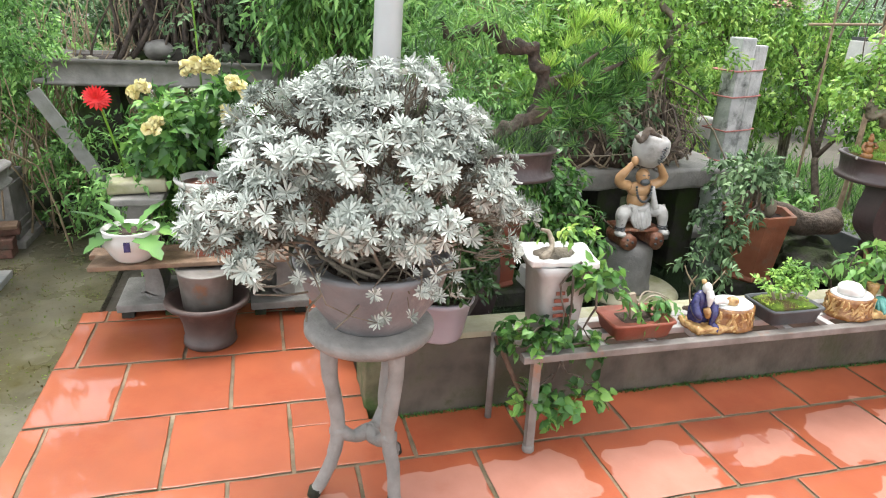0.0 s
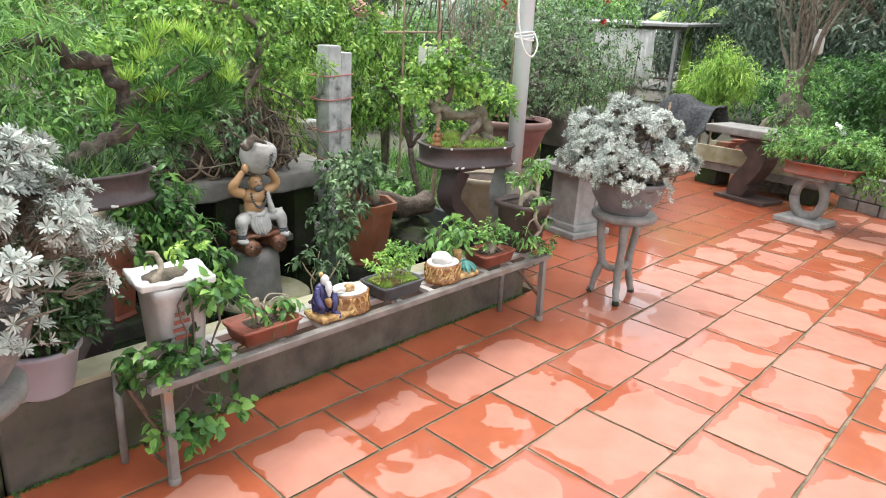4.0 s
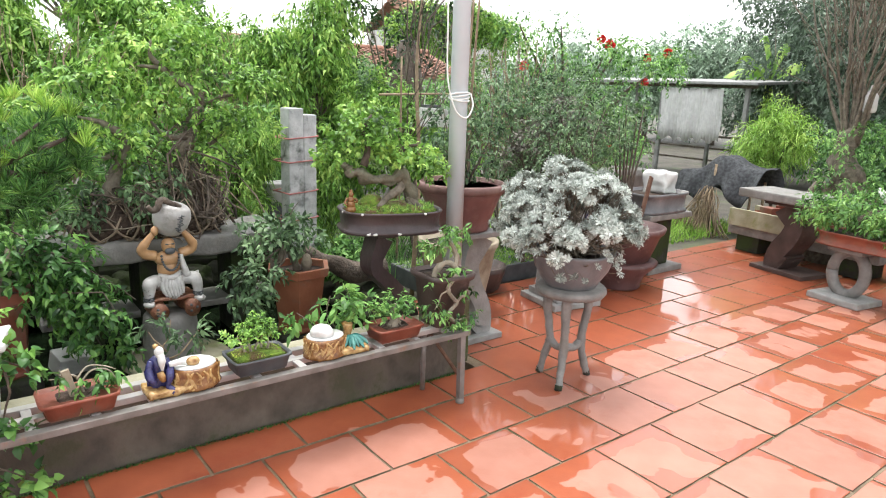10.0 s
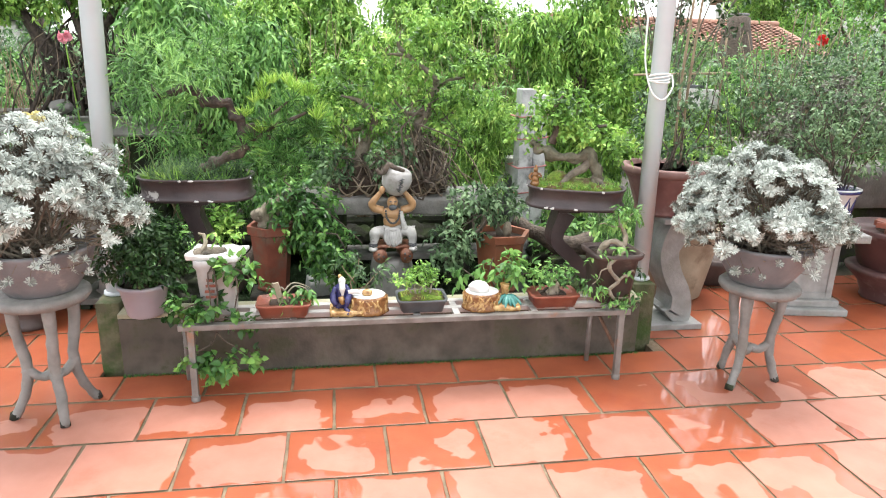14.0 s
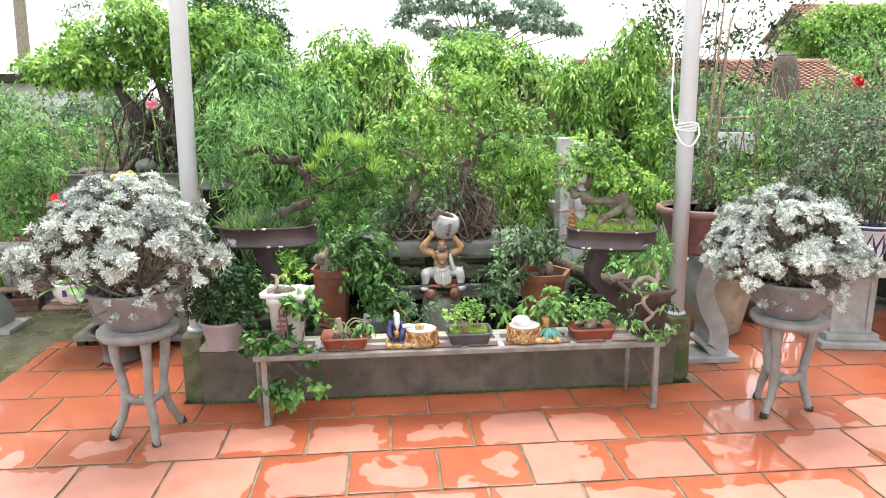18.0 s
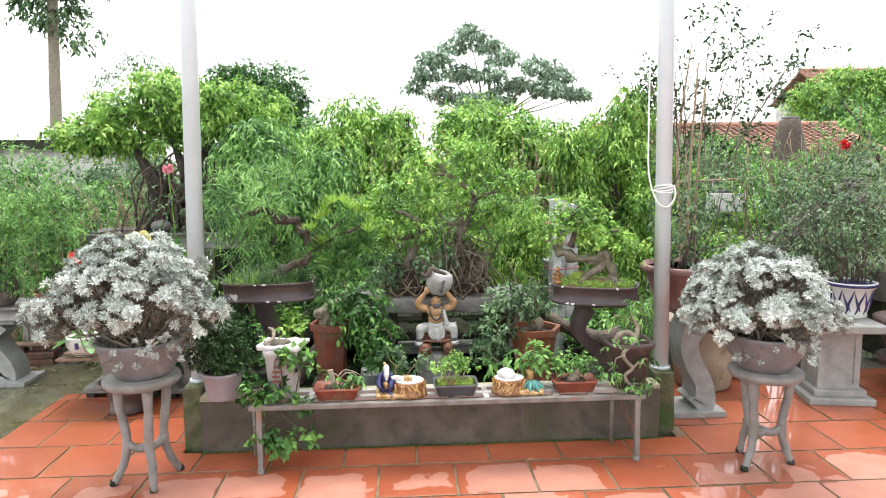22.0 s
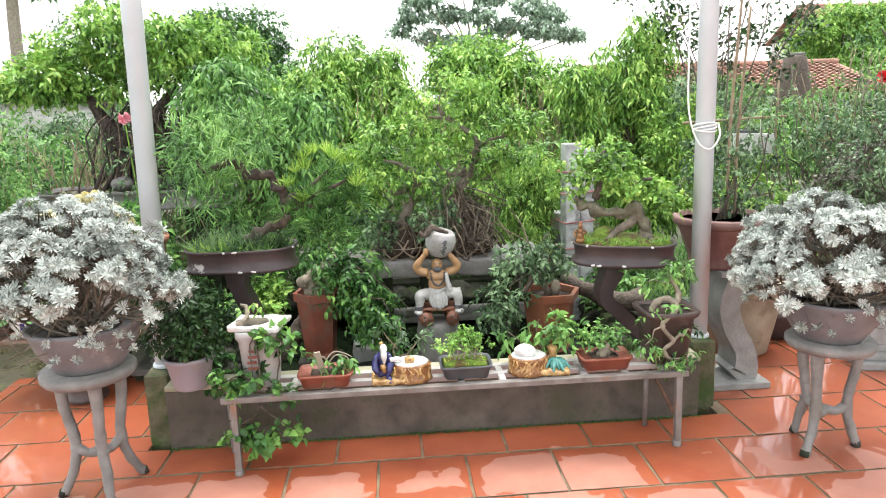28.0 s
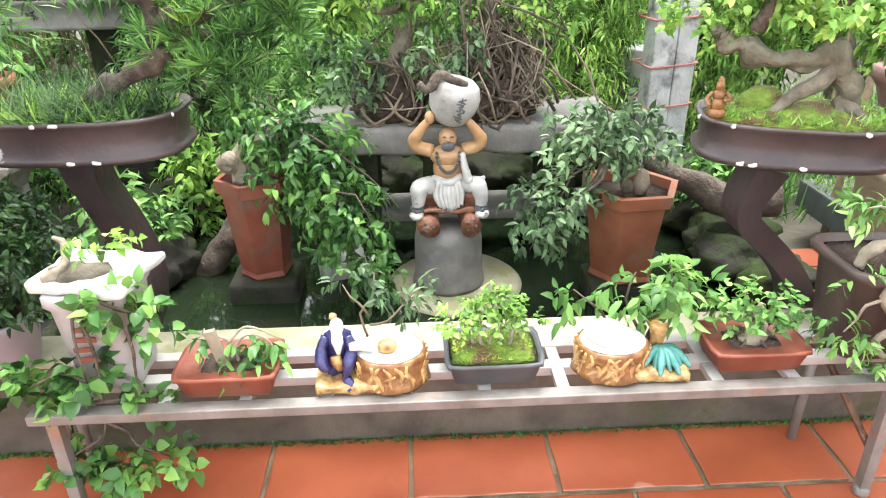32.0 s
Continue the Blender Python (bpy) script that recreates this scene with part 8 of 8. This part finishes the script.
# ---- beside the pond, on the yard side ----
for x, y, h in ((-0.95, 1.1, 0.55), (-0.38, 1.04, 0.55)):
    t = s_stand(x, y, h, M["stone"], 0.05, "grey concrete plant stand on a footed slab", wide=0.08, deep=0.22, slab=0.13, base=0.035)
    for u in (-0.09, 0.09):
        for w in (-0.12, 0.12):
            part("foot", box(u - 0.025, u + 0.025, w - 0.025, w + 0.025, -0.037, 0.002), M["darkstone"], t, smooth=False)
t = thing("flower_pot", -0.4, 1.04, 0.55, "orange clay pot with a rolled rim on a concrete plant stand", "pot")
part("pot", lathe([(0.085, 0.0), (0.09, 0.008), (0.125, 0.26), (0.142, 0.27), (0.146, 0.3), (0.132, 0.303), (0.122, 0.26)], 36), M["terracotta"], t)
part("soil", lathe([(0.01, 0.275), (0.124, 0.268)], 20), M["soil"], t)
for k in range(3):
    part("stem", tube([(0.03 * k - 0.02, 0.0, 0.26), (0.05 * k - 0.01, -0.02, 0.36), (0.09 * k - 0.08, -0.04, 0.42)], [0.005, 0.004, 0.002], 6), M["twig"], t)
t = thing("plank_shelf", -0.75, 0.74, 0, "weathered plank shelf resting on a bucket", "shelf")
part("plank", box(-0.35, 0.42, -0.07, 0.07, 0.342, 0.362, 0.004, pose(0, 0, 0, 0, -1.5, -3)), M["wood"], t, smooth=False)
part("plank", box(-0.38, 0.4, 0.078, 0.17, 0.335, 0.358, 0.004, pose(0, 0, 0, 0, -1, -2)), M["wood"], t, smooth=False)
t = thing("bucket", -0.675, 0.68, 0.2, "dented grey zinc bucket inside a dark pot", "bucket")
part("body", lathe([(0.085, -0.17), (0.11, 0.125), (0.114, 0.13), (0.1, 0.13)], 28), M["metal"], t)
t = thing("flower_pot", -0.675, 0.68, 0, "dark brown clay pot with a broad rim", "pot")
part("pot", lathe([(0.1, 0), (0.108, 0.008), (0.106, 0.03), (0.098, 0.036), (0.105, 0.1), (0.125, 0.16), (0.165, 0.185), (0.172, 0.198), (0.166, 0.21), (0.14, 0.2), (0.118, 0.17)], 36), M["brownpot"], t)
t = thing("potted_plant", -0.95, 0.76, 0.36, "broad-leaved plant in a round blue and white pot", "potted plant")
glazed = part("pot", lathe([(0.065, 0.0), (0.075, 0.01), (0.11, 0.07), (0.115, 0.1), (0.105, 0.12), (0.11, 0.13), (0.1, 0.132), (0.09, 0.115)], 32), M["whiteglaze"], t)
for k in range(5):
    a = k * 1.25
    part("motif", box(-0.012, 0.012, -0.002, 0.002, -0.02, 0.02, 0, pose(0.113 * math.sin(a), -0.113 * math.cos(a), 0.085, 0, 0, math.degrees(a))), M["blue"], glazed, "cobalt brush motif", False)
part("soil", lathe([(0.01, 0.12), (0.095, 0.115)], 18), M["soil"], t)
rs3 = np.random.RandomState(77)


def lobed_leaf(t, base, way, length, width, seed):
    """A broad leaf with a toothed, lobed edge."""
    r = random.Random(seed)
    way = Vector(way).normalized()
    side = way.cross(Vector((0, 0, 1))).normalized()
    top = side.cross(way)
    bm = bmesh.new()
    rib, left, right = [], [], []
    for k in range(11):
        u = k / 10
        c = Vector(base) + way * length * u - top * length * 0.45 * u * u
        w = width * math.sin(math.pi * (0.06 + 0.92 * u) ** 1.2) * (1.0 if k % 2 else 0.62) * r.uniform(0.85, 1.1)
        lift = top * w * 0.18
        rib.append(bm.verts.new(c))
        left.append(bm.verts.new(c - side * w + lift))
        right.append(bm.verts.new(c + side * w + lift))
    for a, b in ((left, rib), (rib, right)):
        for k in range(10):
            bm.faces.new((a[k], b[k], b[k + 1], a[k + 1]))
    return part("leaf", bm, M["mid"], t)


for k in range(11):
    a = k * 2.4 + 0.5
    up = 0.15 if k < 6 else 1.3
    lobed_leaf(t, (0.03 * math.cos(a), 0.03 * math.sin(a), 0.115), (math.cos(a), math.sin(a), up), 0.15 + 0.06 * rs3.rand(), 0.055 if k < 6 else 0.025, 700 + k)
t = thing("hollow_brick", -0.62, 0.78, 0.358, "brown perforated clay brick on the plank", "brick")
part("body", box(-0.09, 0.09, -0.05, 0.05, 0, 0.05, 0.004), M["redpot"], t, smooth=False)
t = thing("white_pot", -0.67, 0.98, 0.6, "white plastic flower pot filled with red chips", "pot")
part("pot", lathe([(0.07, -0.26), (0.075, -0.25), (0.11, -0.02), (0.13, 0.0), (0.132, 0.012), (0.118, 0.014), (0.105, -0.03)], 32), M["whiteglaze"], t)
part("chips", lathe([(0.01, -0.005), (0.11, -0.012)], 20), M["redpot"], t)
t.location.z = 0.62
p = thing("pot_block", -0.67, 0.98, 0.0, "rough block under the white pot", "block")
part("block", box(-0.09, 0.09, -0.08, 0.08, 0, 0.36, 0.01), M["darkstone"], p, smooth=False)
t = thing("stone_plate", -0.965, 1.1, 0.555, "pale stone plate lying on a plant stand", "stone plate")
part("plate", box(-0.12, 0.12, -0.09, 0.09, 0.0, 0.055, 0.014, pose(0, 0, 0, 0, 0, 8)), M["cap"], t)
t = thing("fern", -0.9, 1.2, 0.0, "ferns and low leaves between the pots", "fern")
foliage("leaves", M["mid"], t, blobs=[(0.0, 0.15, 0.35, 0.25, 0.2, 0.2), (0.3, 0.2, 0.4, 0.25, 0.2, 0.2), (-0.1, -0.1, 0.5, 0.12, 0.1, 0.12), (-0.2, 0.75, 0.5, 0.3, 0.2, 0.3), (-0.45, 0.9, 0.35, 0.25, 0.2, 0.3), (0.25, 0.7, 0.45, 0.3, 0.15, 0.3)], count=420, per=9, reach=0.12, length=0.05, width=0.016, seed=301)
# yellow-flowered hibiscus and a red gerbera
hb = bush("hibiscus", -0.72, 1.3, -0.05, "glossy-leaved hibiscus with pale yellow blooms", "hibiscus", "glossy", [(-0.68, 1.2, 0.82, 0.2, 0.17, 0.14), (-0.54, 1.2, 0.92, 0.15, 0.14, 0.1), (-0.88, 1.2, 0.76, 0.16, 0.14, 0.13), (-0.6, 1.4, 0.5, 0.26, 0.2, 0.26)], 330, 0.085, 0.045, 302, per=5)
for k, (x, y, z) in enumerate(((-0.9, 0.98, 1.0), (-0.86, 0.98, 0.86), (-0.62, 1.0, 1.1), (-0.52, 1.0, 1.02), (-0.56, 1.02, 0.9), (-0.47, 1.0, 0.97), (-0.7, 1.0, 1.09))):
    for q in range(6):
        bloom(hb, (x + 0.72 + 0.024 * math.cos(q * 1.3 + k), y - 1.3 + 0.015 * math.sin(q * 2), z + 0.05 + 0.022 * math.sin(q * 1.7 + 2 * k)), 0.019 + 0.004 * (q % 3), "yellow", 310 + 7 * k + q, "floret")
t = thing("gerbera", -1.05, 0.95, 0.0, "red gerbera bloom on a thin stem", "flower")
part("stem", tube([(0.06, 0.35, -0.06), (0.03, 0.3, 0.5), (0.0, 0.0, 0.97)], [0.006, 0.005, 0.005], 6), M["grassleaf"], t)
for ring, (nn, ln, tilt) in enumerate(((22, 0.056, 0.1), (18, 0.044, 0.35), (12, 0.028, 0.8))):
    for q in range(nn):
        a = 2 * math.pi * (q + 0.5 * ring) / nn
        v, f = blades(np.array([[0, -0.01 - 0.004 * ring, 0.97]]), np.array([[math.cos(a), -tilt - 0.25 * math.sin(a) - 0.12 * (q % 2), math.sin(a) * 0.85 + 0.2]]), np.array([[0, -1.0, 0.35]]), ln, 0.013, 0.15, 0.25, 0.7)
        mesh_ob("petal", strip_mesh("petal", v, f), M["red"], t)
# leaning white board
t = thing("board", -1.04, 1.95, -0.06, "pale weathered board leaning among the plants", "board")
part("board", box(-0.035, 0.035, -0.012, 0.012, 0, 1.06, 0.003, pose(0, 0, 0, 0, -29.4, 0)), M["stonelight"], t, smooth=False)
# column with red pot and a dark-leaved bush
p = pedestal(-1.95, 2.25, 0.41, "grey concrete pedestal on the yard", M["stone"], 0.28, 0.4, 0.28)
p.location.z = -0.045
t = thing("potted_shrub", -1.95, 2.22, 0.365, "green shrub in a small red clay pot", "potted shrub")
part("pot", lathe([(0.07, 0), (0.08, 0.01), (0.11, 0.12), (0.12, 0.15), (0.1, 0.15), (0.09, 0.12)], 24), M["redpot"], t)
foliage("crown", M["mid"], t, blobs=[(0, 0.1, 0.4, 0.25, 0.22, 0.2), (0.1, 0.15, 0.65, 0.3, 0.25, 0.2)], count=320, per=7, reach=0.07, length=0.05, width=0.024, seed=320)
s_stand(-1.9, 1.5, 0.46, M["stonelight"], 0.1, "concrete plant stand with an S-shaped upright", wide=0.12, deep=0.2, slab=0.2, base=-0.045)
t = thing("bonsai", -1.88, 1.52, 0.46, "spreading bonsai with gnarled trunk in a grey tray", "bonsai")
tray_pot(t, 0.27, 0.2, 0.1, M["stone"], square=2)
part("trunk", tube([(0, 0, 0.08), (0.06, 0, 0.25), (-0.06, 0, 0.36), (0.05, 0, 0.5)], [0.06, 0.05, 0.035, 0.012], 10, rough=0.4), M["bark"], t)
foliage("crown", M["mid"], t, blobs=clumps([(0.22, 0, 0.68, 0.34, 0.26, 0.14), (-0.1, 0, 0.52, 0.3, 0.24, 0.12), (0.28, 0, 0.88, 0.24, 0.2, 0.1), (0.05, -0.05, 0.28, 0.26, 0.16, 0.08), (0.45, 0, 0.62, 0.16, 0.14, 0.08)], 322, 6), count=1150, per=8, reach=0.06, length=0.034, width=0.012, seed=321)
# dry stems and roses behind
t = thing("dry_thicket", -1.3, 2.75, -0.06, "tangle of dry leafless stems", "dry plant")
rs3 = np.random.RandomState(330)
k = 230
a = np.stack([0.9 * rs3.randn(k), 0.25 * rs3.randn(k), np.zeros(k)], 1)
stuff(part("stemwork", twigs(a, a + np.stack([0.3 * rs3.randn(k), 0.2 * rs3.randn(k), 1.0 + 0.6 * rs3.rand(k)], 1), 0.007, 331, 0.12), M["twig"], t))
for q in range(8):
    part("stem", tube([(-0.9 + 0.25 * q, 0.05 * (q % 3), 0), (-0.85 + 0.25 * q, 0.03, 0.6), (-0.95 + 0.27 * q, 0.0, 1.25)], [0.014, 0.011, 0.006], 6, rough=0.3), M["twig"], t)
t = thing("rose", -0.75, 1.9, 0.0, "pink rose bloom on a long stem", "rose")
part("stem", tube([(0.05, 0.1, -0.06), (0.02, 0.05, 0.8), (0, 0, 1.52)], [0.008, 0.006, 0.005], 6), M["grassleaf"], t)
bloom(t, (0, 0, 1.55), 0.045, "pink", 332)
foliage("leaves", M["bluish"], t, blobs=[(0, 0.05, 1.2, 0.2, 0.15, 0.25)], count=40, per=5, reach=0.06, length=0.04, width=0.022, seed=333)
# low building and palm at the yard's far side
t = thing("outbuilding", -8.2, 10.5, -0.1, "low lime-washed building with a dark tiled edge", "building")
part("wall", box(-3.2, 2.6, -0.2, 4, 0, 2.05, 0.02), M["wallwhite"], t, smooth=False)
part("roof", box(-3.4, 2.8, -0.5, 4.2, 2.05, 2.22, 0.02), M["darkstone"], t, smooth=False)
t = thing("tall_tree", -7.45, 13.5, -0.1, "tall bare-trunked tree with a leafy head", "tree")
part("trunk", tube([(0, 0, 0), (0.05, 0, 2.5), (0.16, 0, 5.0), (0.3, 0, 7.5)], [0.16, 0.15, 0.13, 0.1], 10, rough=0.15), M["barkpale"], t)
foliage("crown", M["bluish"], t, blobs=[(0.1, 0, 5.6, 0.7, 0.6, 0.45), (0.8, 0, 5.0, 0.45, 0.45, 0.35), (-0.2, 0, 6.2, 0.9, 0.8, 0.7), (0, 0, 7.8, 1.2, 1.0, 0.8), (0.5, 0, 6.6, 1.2, 0.9, 0.6)], count=620, per=6, reach=0.3, length=0.2, width=0.08, seed=340)
bush("yard_shrub", -3.2, 3.6, -0.05, "green shrub beyond the yard", "shrub", "mid", [(-3.2, 3.6, 0.7, 0.8, 0.5, 0.6), (-2.2, 3.9, 0.8, 0.7, 0.5, 0.6), (-4.2, 3.4, 0.6, 0.7, 0.5, 0.6)], 900, 0.08, 0.03, 341)

# dark stones and low growth behind the yard
rk = random.Random(41)
for k in range(16):
    x, y = -1.75 + 0.11 * k + rk.uniform(-0.05, 0.05), 2.5 + rk.uniform(-0.1, 0.25)
    r = rk.uniform(0.09, 0.17)
    bm = bmesh.new()
    bmesh.ops.create_icosphere(bm, subdivisions=3, radius=r)
    for v in bm.verts:
        v.co *= 1 + 0.35 * noise.noise(v.co * 7 + Vector((k, 0, 0)))
        v.co.z *= 0.8
    t = part("rock", bm, M["darkstone"], None)
    t.location = (x, y, -0.07 + r * 0.55 + (0.16 if k % 3 == 0 else 0))
    tagged(t, "dark mossy rock at the edge of the yard", "rock", "yard rocks")
bush("undergrowth", -1.2, 2.9, -0.05, "mixed green undergrowth behind the yard rocks", "shrub", "mid", [(-1.6, 2.85, 0.45, 0.4, 0.3, 0.4), (-1.0, 2.9, 0.5, 0.45, 0.3, 0.4), (-0.4, 2.7, 0.5, 0.4, 0.3, 0.45), (-2.3, 2.9, 0.5, 0.5, 0.3, 0.5)], 900, 0.07, 0.025, 342)
for k, area in enumerate(((-3.0, -0.1, 2.5, 4.2), (2.75, 5.2, 1.5, 4.2))):
    t = grass("grass", M["mid"], None, area, 5000, 0.2, 343 + k, -0.07, 0.5, 0.011)
    tagged(t, "rough green grass and weeds behind the pond", "grass", "", "stuff")
t = grass("yard_moss", M["moss"], None, (-1.9, -1.22, -0.4, 1.9), 1500, 0.014, 345, -0.046, 0.9, 0.006)
tagged(t, "thin moss on the wet yard", "moss", "", "stuff")
t = thing("brick_stack", -2.12, 1.95, -0.045, "low stack of old dark red bricks and boards on the yard", "brick stack", 8)
rk = random.Random(71)
for k in range(9):
    part("brick", box(-0.11, 0.11, -0.05, 0.05, 0, 0.05, 0.005, pose(-0.24 + 0.24 * (k % 3) + rk.uniform(-0.02, 0.02), rk.uniform(-0.04, 0.05), 0.053 * (k // 3), 0, 0, rk.uniform(-9, 9))), M["brickold"], t, smooth=False)
part("board", box(-0.4, 0.36, -0.06, 0.05, 0.16, 0.18, 0.004, pose(0, 0, 0, 0, 1.5, 4)), M["wood"], t, "weathered board", False)

# ---- terrace tiles, laid in broken bond ----
def tile_mesh(w, d, seed):
    """A worn clay tile with a slightly dished, wavy face and a narrow rounded rim."""
    bm = bmesh.new()
    rs = random.Random(seed)
    ph = [rs.uniform(0, 6) for _ in range(4)]
    amp = rs.uniform(0.35, 0.65)
    cx = [0, 0.004, 0.012] + [0.012 + (w - 0.024) * k / 7 for k in range(1, 7)] + [w - 0.012, w - 0.004, w]
    cy = [0, 0.004, 0.012] + [0.012 + (d - 0.024) * k / 7 for k in range(1, 7)] + [d - 0.012, d - 0.004, d]
    grid = []
    for y in cy:
        row = []
        for x in cx:
            e = min(x, w - x, y, d - y)
            z = -0.0003 if e < 0.001 else 0.0
            u, v = x / 0.386, y / 0.38
            z += amp * (0.0012 * math.sin(2.6 * u + ph[0]) * math.sin(2.2 * v + ph[1]) + 0.0006 * math.sin(5 * u + ph[2]) + 0.0006 * math.sin(4.4 * v + ph[3]))
            row.append(bm.verts.new((x - w / 2 + 0.0012 * math.sin(30 * y + ph[2]), y - d / 2 + 0.0012 * math.sin(30 * x + ph[0]), z)))
        grid.append(row)
    n = len(cx) - 1
    for j in range(n):
        for i in range(n):
            bm.faces.new((grid[j][i], grid[j][i + 1], grid[j + 1][i + 1], grid[j + 1][i]))
    rim = [grid[0][i] for i in range(n)] + [grid[j][n] for j in range(n)] + [grid[n][i] for i in range(n, 0, -1)] + [grid[j][0] for j in range(n, 0, -1)]
    low = [bm.verts.new((v.co.x, v.co.y, -0.02)) for v in rim]
    for i in range(len(rim)):
        j = (i + 1) % len(rim)
        bm.faces.new((rim[j], rim[i], low[i], low[j]))
    me = bpy.data.meshes.new("tile")
    bm.to_mesh(me)
    bm.free()
    me.polygons.foreach_set("use_smooth", [k < n * n for k in range(len(me.polygons))])
    me.materials.append(M["tile"])
    me.materials.append(M["joint"])
    me.polygons.foreach_set("material_index", [0 if k < n * n else 1 for k in range(len(me.polygons))])
    return me


TILES = [tile_mesh(0.377, 0.377, k) for k in range(12)]
PITCH = 0.39
ROWS = [1.32, 0.93, 0.54, 0.15, -0.238, -0.582, -0.918, -1.304] + [-1.695 - 0.39 * k for k in range(13)]
SHIFT = {0: 0.203, 1: 0.02, 2: 0.21, 3: 0.04, 4: 0.2, -1: 0.01, -2: 0.2, -3: 0.01}
def clip_tile(x0, x1, y0, y1):
    """The parts of a tile that lie on the open terrace, round the pond."""
    x0, x1, y0, y1 = max(x0, TX0), min(x1, TX1), max(y0, TY0), min(y1, TY1)
    if y1 <= -0.005:
        return [(x0, x1, y0, y1)]
    if x1 <= -0.11:
        return [(x0, x1, y0, min(y1, 1.04))]
    if x0 >= 2.71:
        return [(x0, x1, y0, y1)]
    out = [(x0, x1, y0, -0.005)] if y0 < -0.05 else []
    if x0 < -0.125:
        out.append((x0, -0.11, max(y0, 0.0), min(y1, 1.04)))
    if x1 > 2.715:
        out.append((2.715, x1, max(y0, 0.0), y1))
    return out


rt = random.Random(7)
far_bits = []
for r in range(-4, 16):
    y0, y1 = ROWS[r + 5] + 0.0065, ROWS[r + 4] - 0.0065
    sh = SHIFT.get(r, 0.2 * (r % 2) + 0.02 * (r % 3))
    for c in range(-6, 20):
        x0, x1 = sh + c * PITCH + 0.0065, sh + (c + 1) * PITCH - 0.0065
        for u0, u1, v0, v1 in clip_tile(x0, x1, y0, y1):
            if u1 - u0 < 0.03 or v1 - v0 < 0.03:
                continue
            whole = u1 - u0 > 0.376 and v1 - v0 > 0.37
            me = rt.choice(TILES) if whole else tile_mesh(u1 - u0, v1 - v0, rt.randint(0, 999))
            m = pose((u0 + u1) / 2, (v0 + v1) / 2, rt.uniform(-0.0012, 0.0012), rt.uniform(-0.22, 0.22), rt.uniform(-0.22, 0.22), (rt.choice((0, 180)) + rt.uniform(-0.4, 0.4)) if whole else 0)
            if v0 > -2.6 and u0 < 6.4:
                ob = new("tile", me)
                ob.parent = terrace
                ob.matrix_world = m
            else:
                far_bits.append((me, m))
bm = bmesh.new()
for me, m in far_bits:
    k = len(bm.verts)
    bm.from_mesh(me)
    bm.verts.ensure_lookup_table()
    for v in bm.verts[k:]:
        v.co = m @ v.co
rest = part("tile_rest", bm, M["tile"], terrace)
rest.data.materials.append(M["joint"])
tagged(rest, "wet orange terracotta tiles further off", kind="stuff")
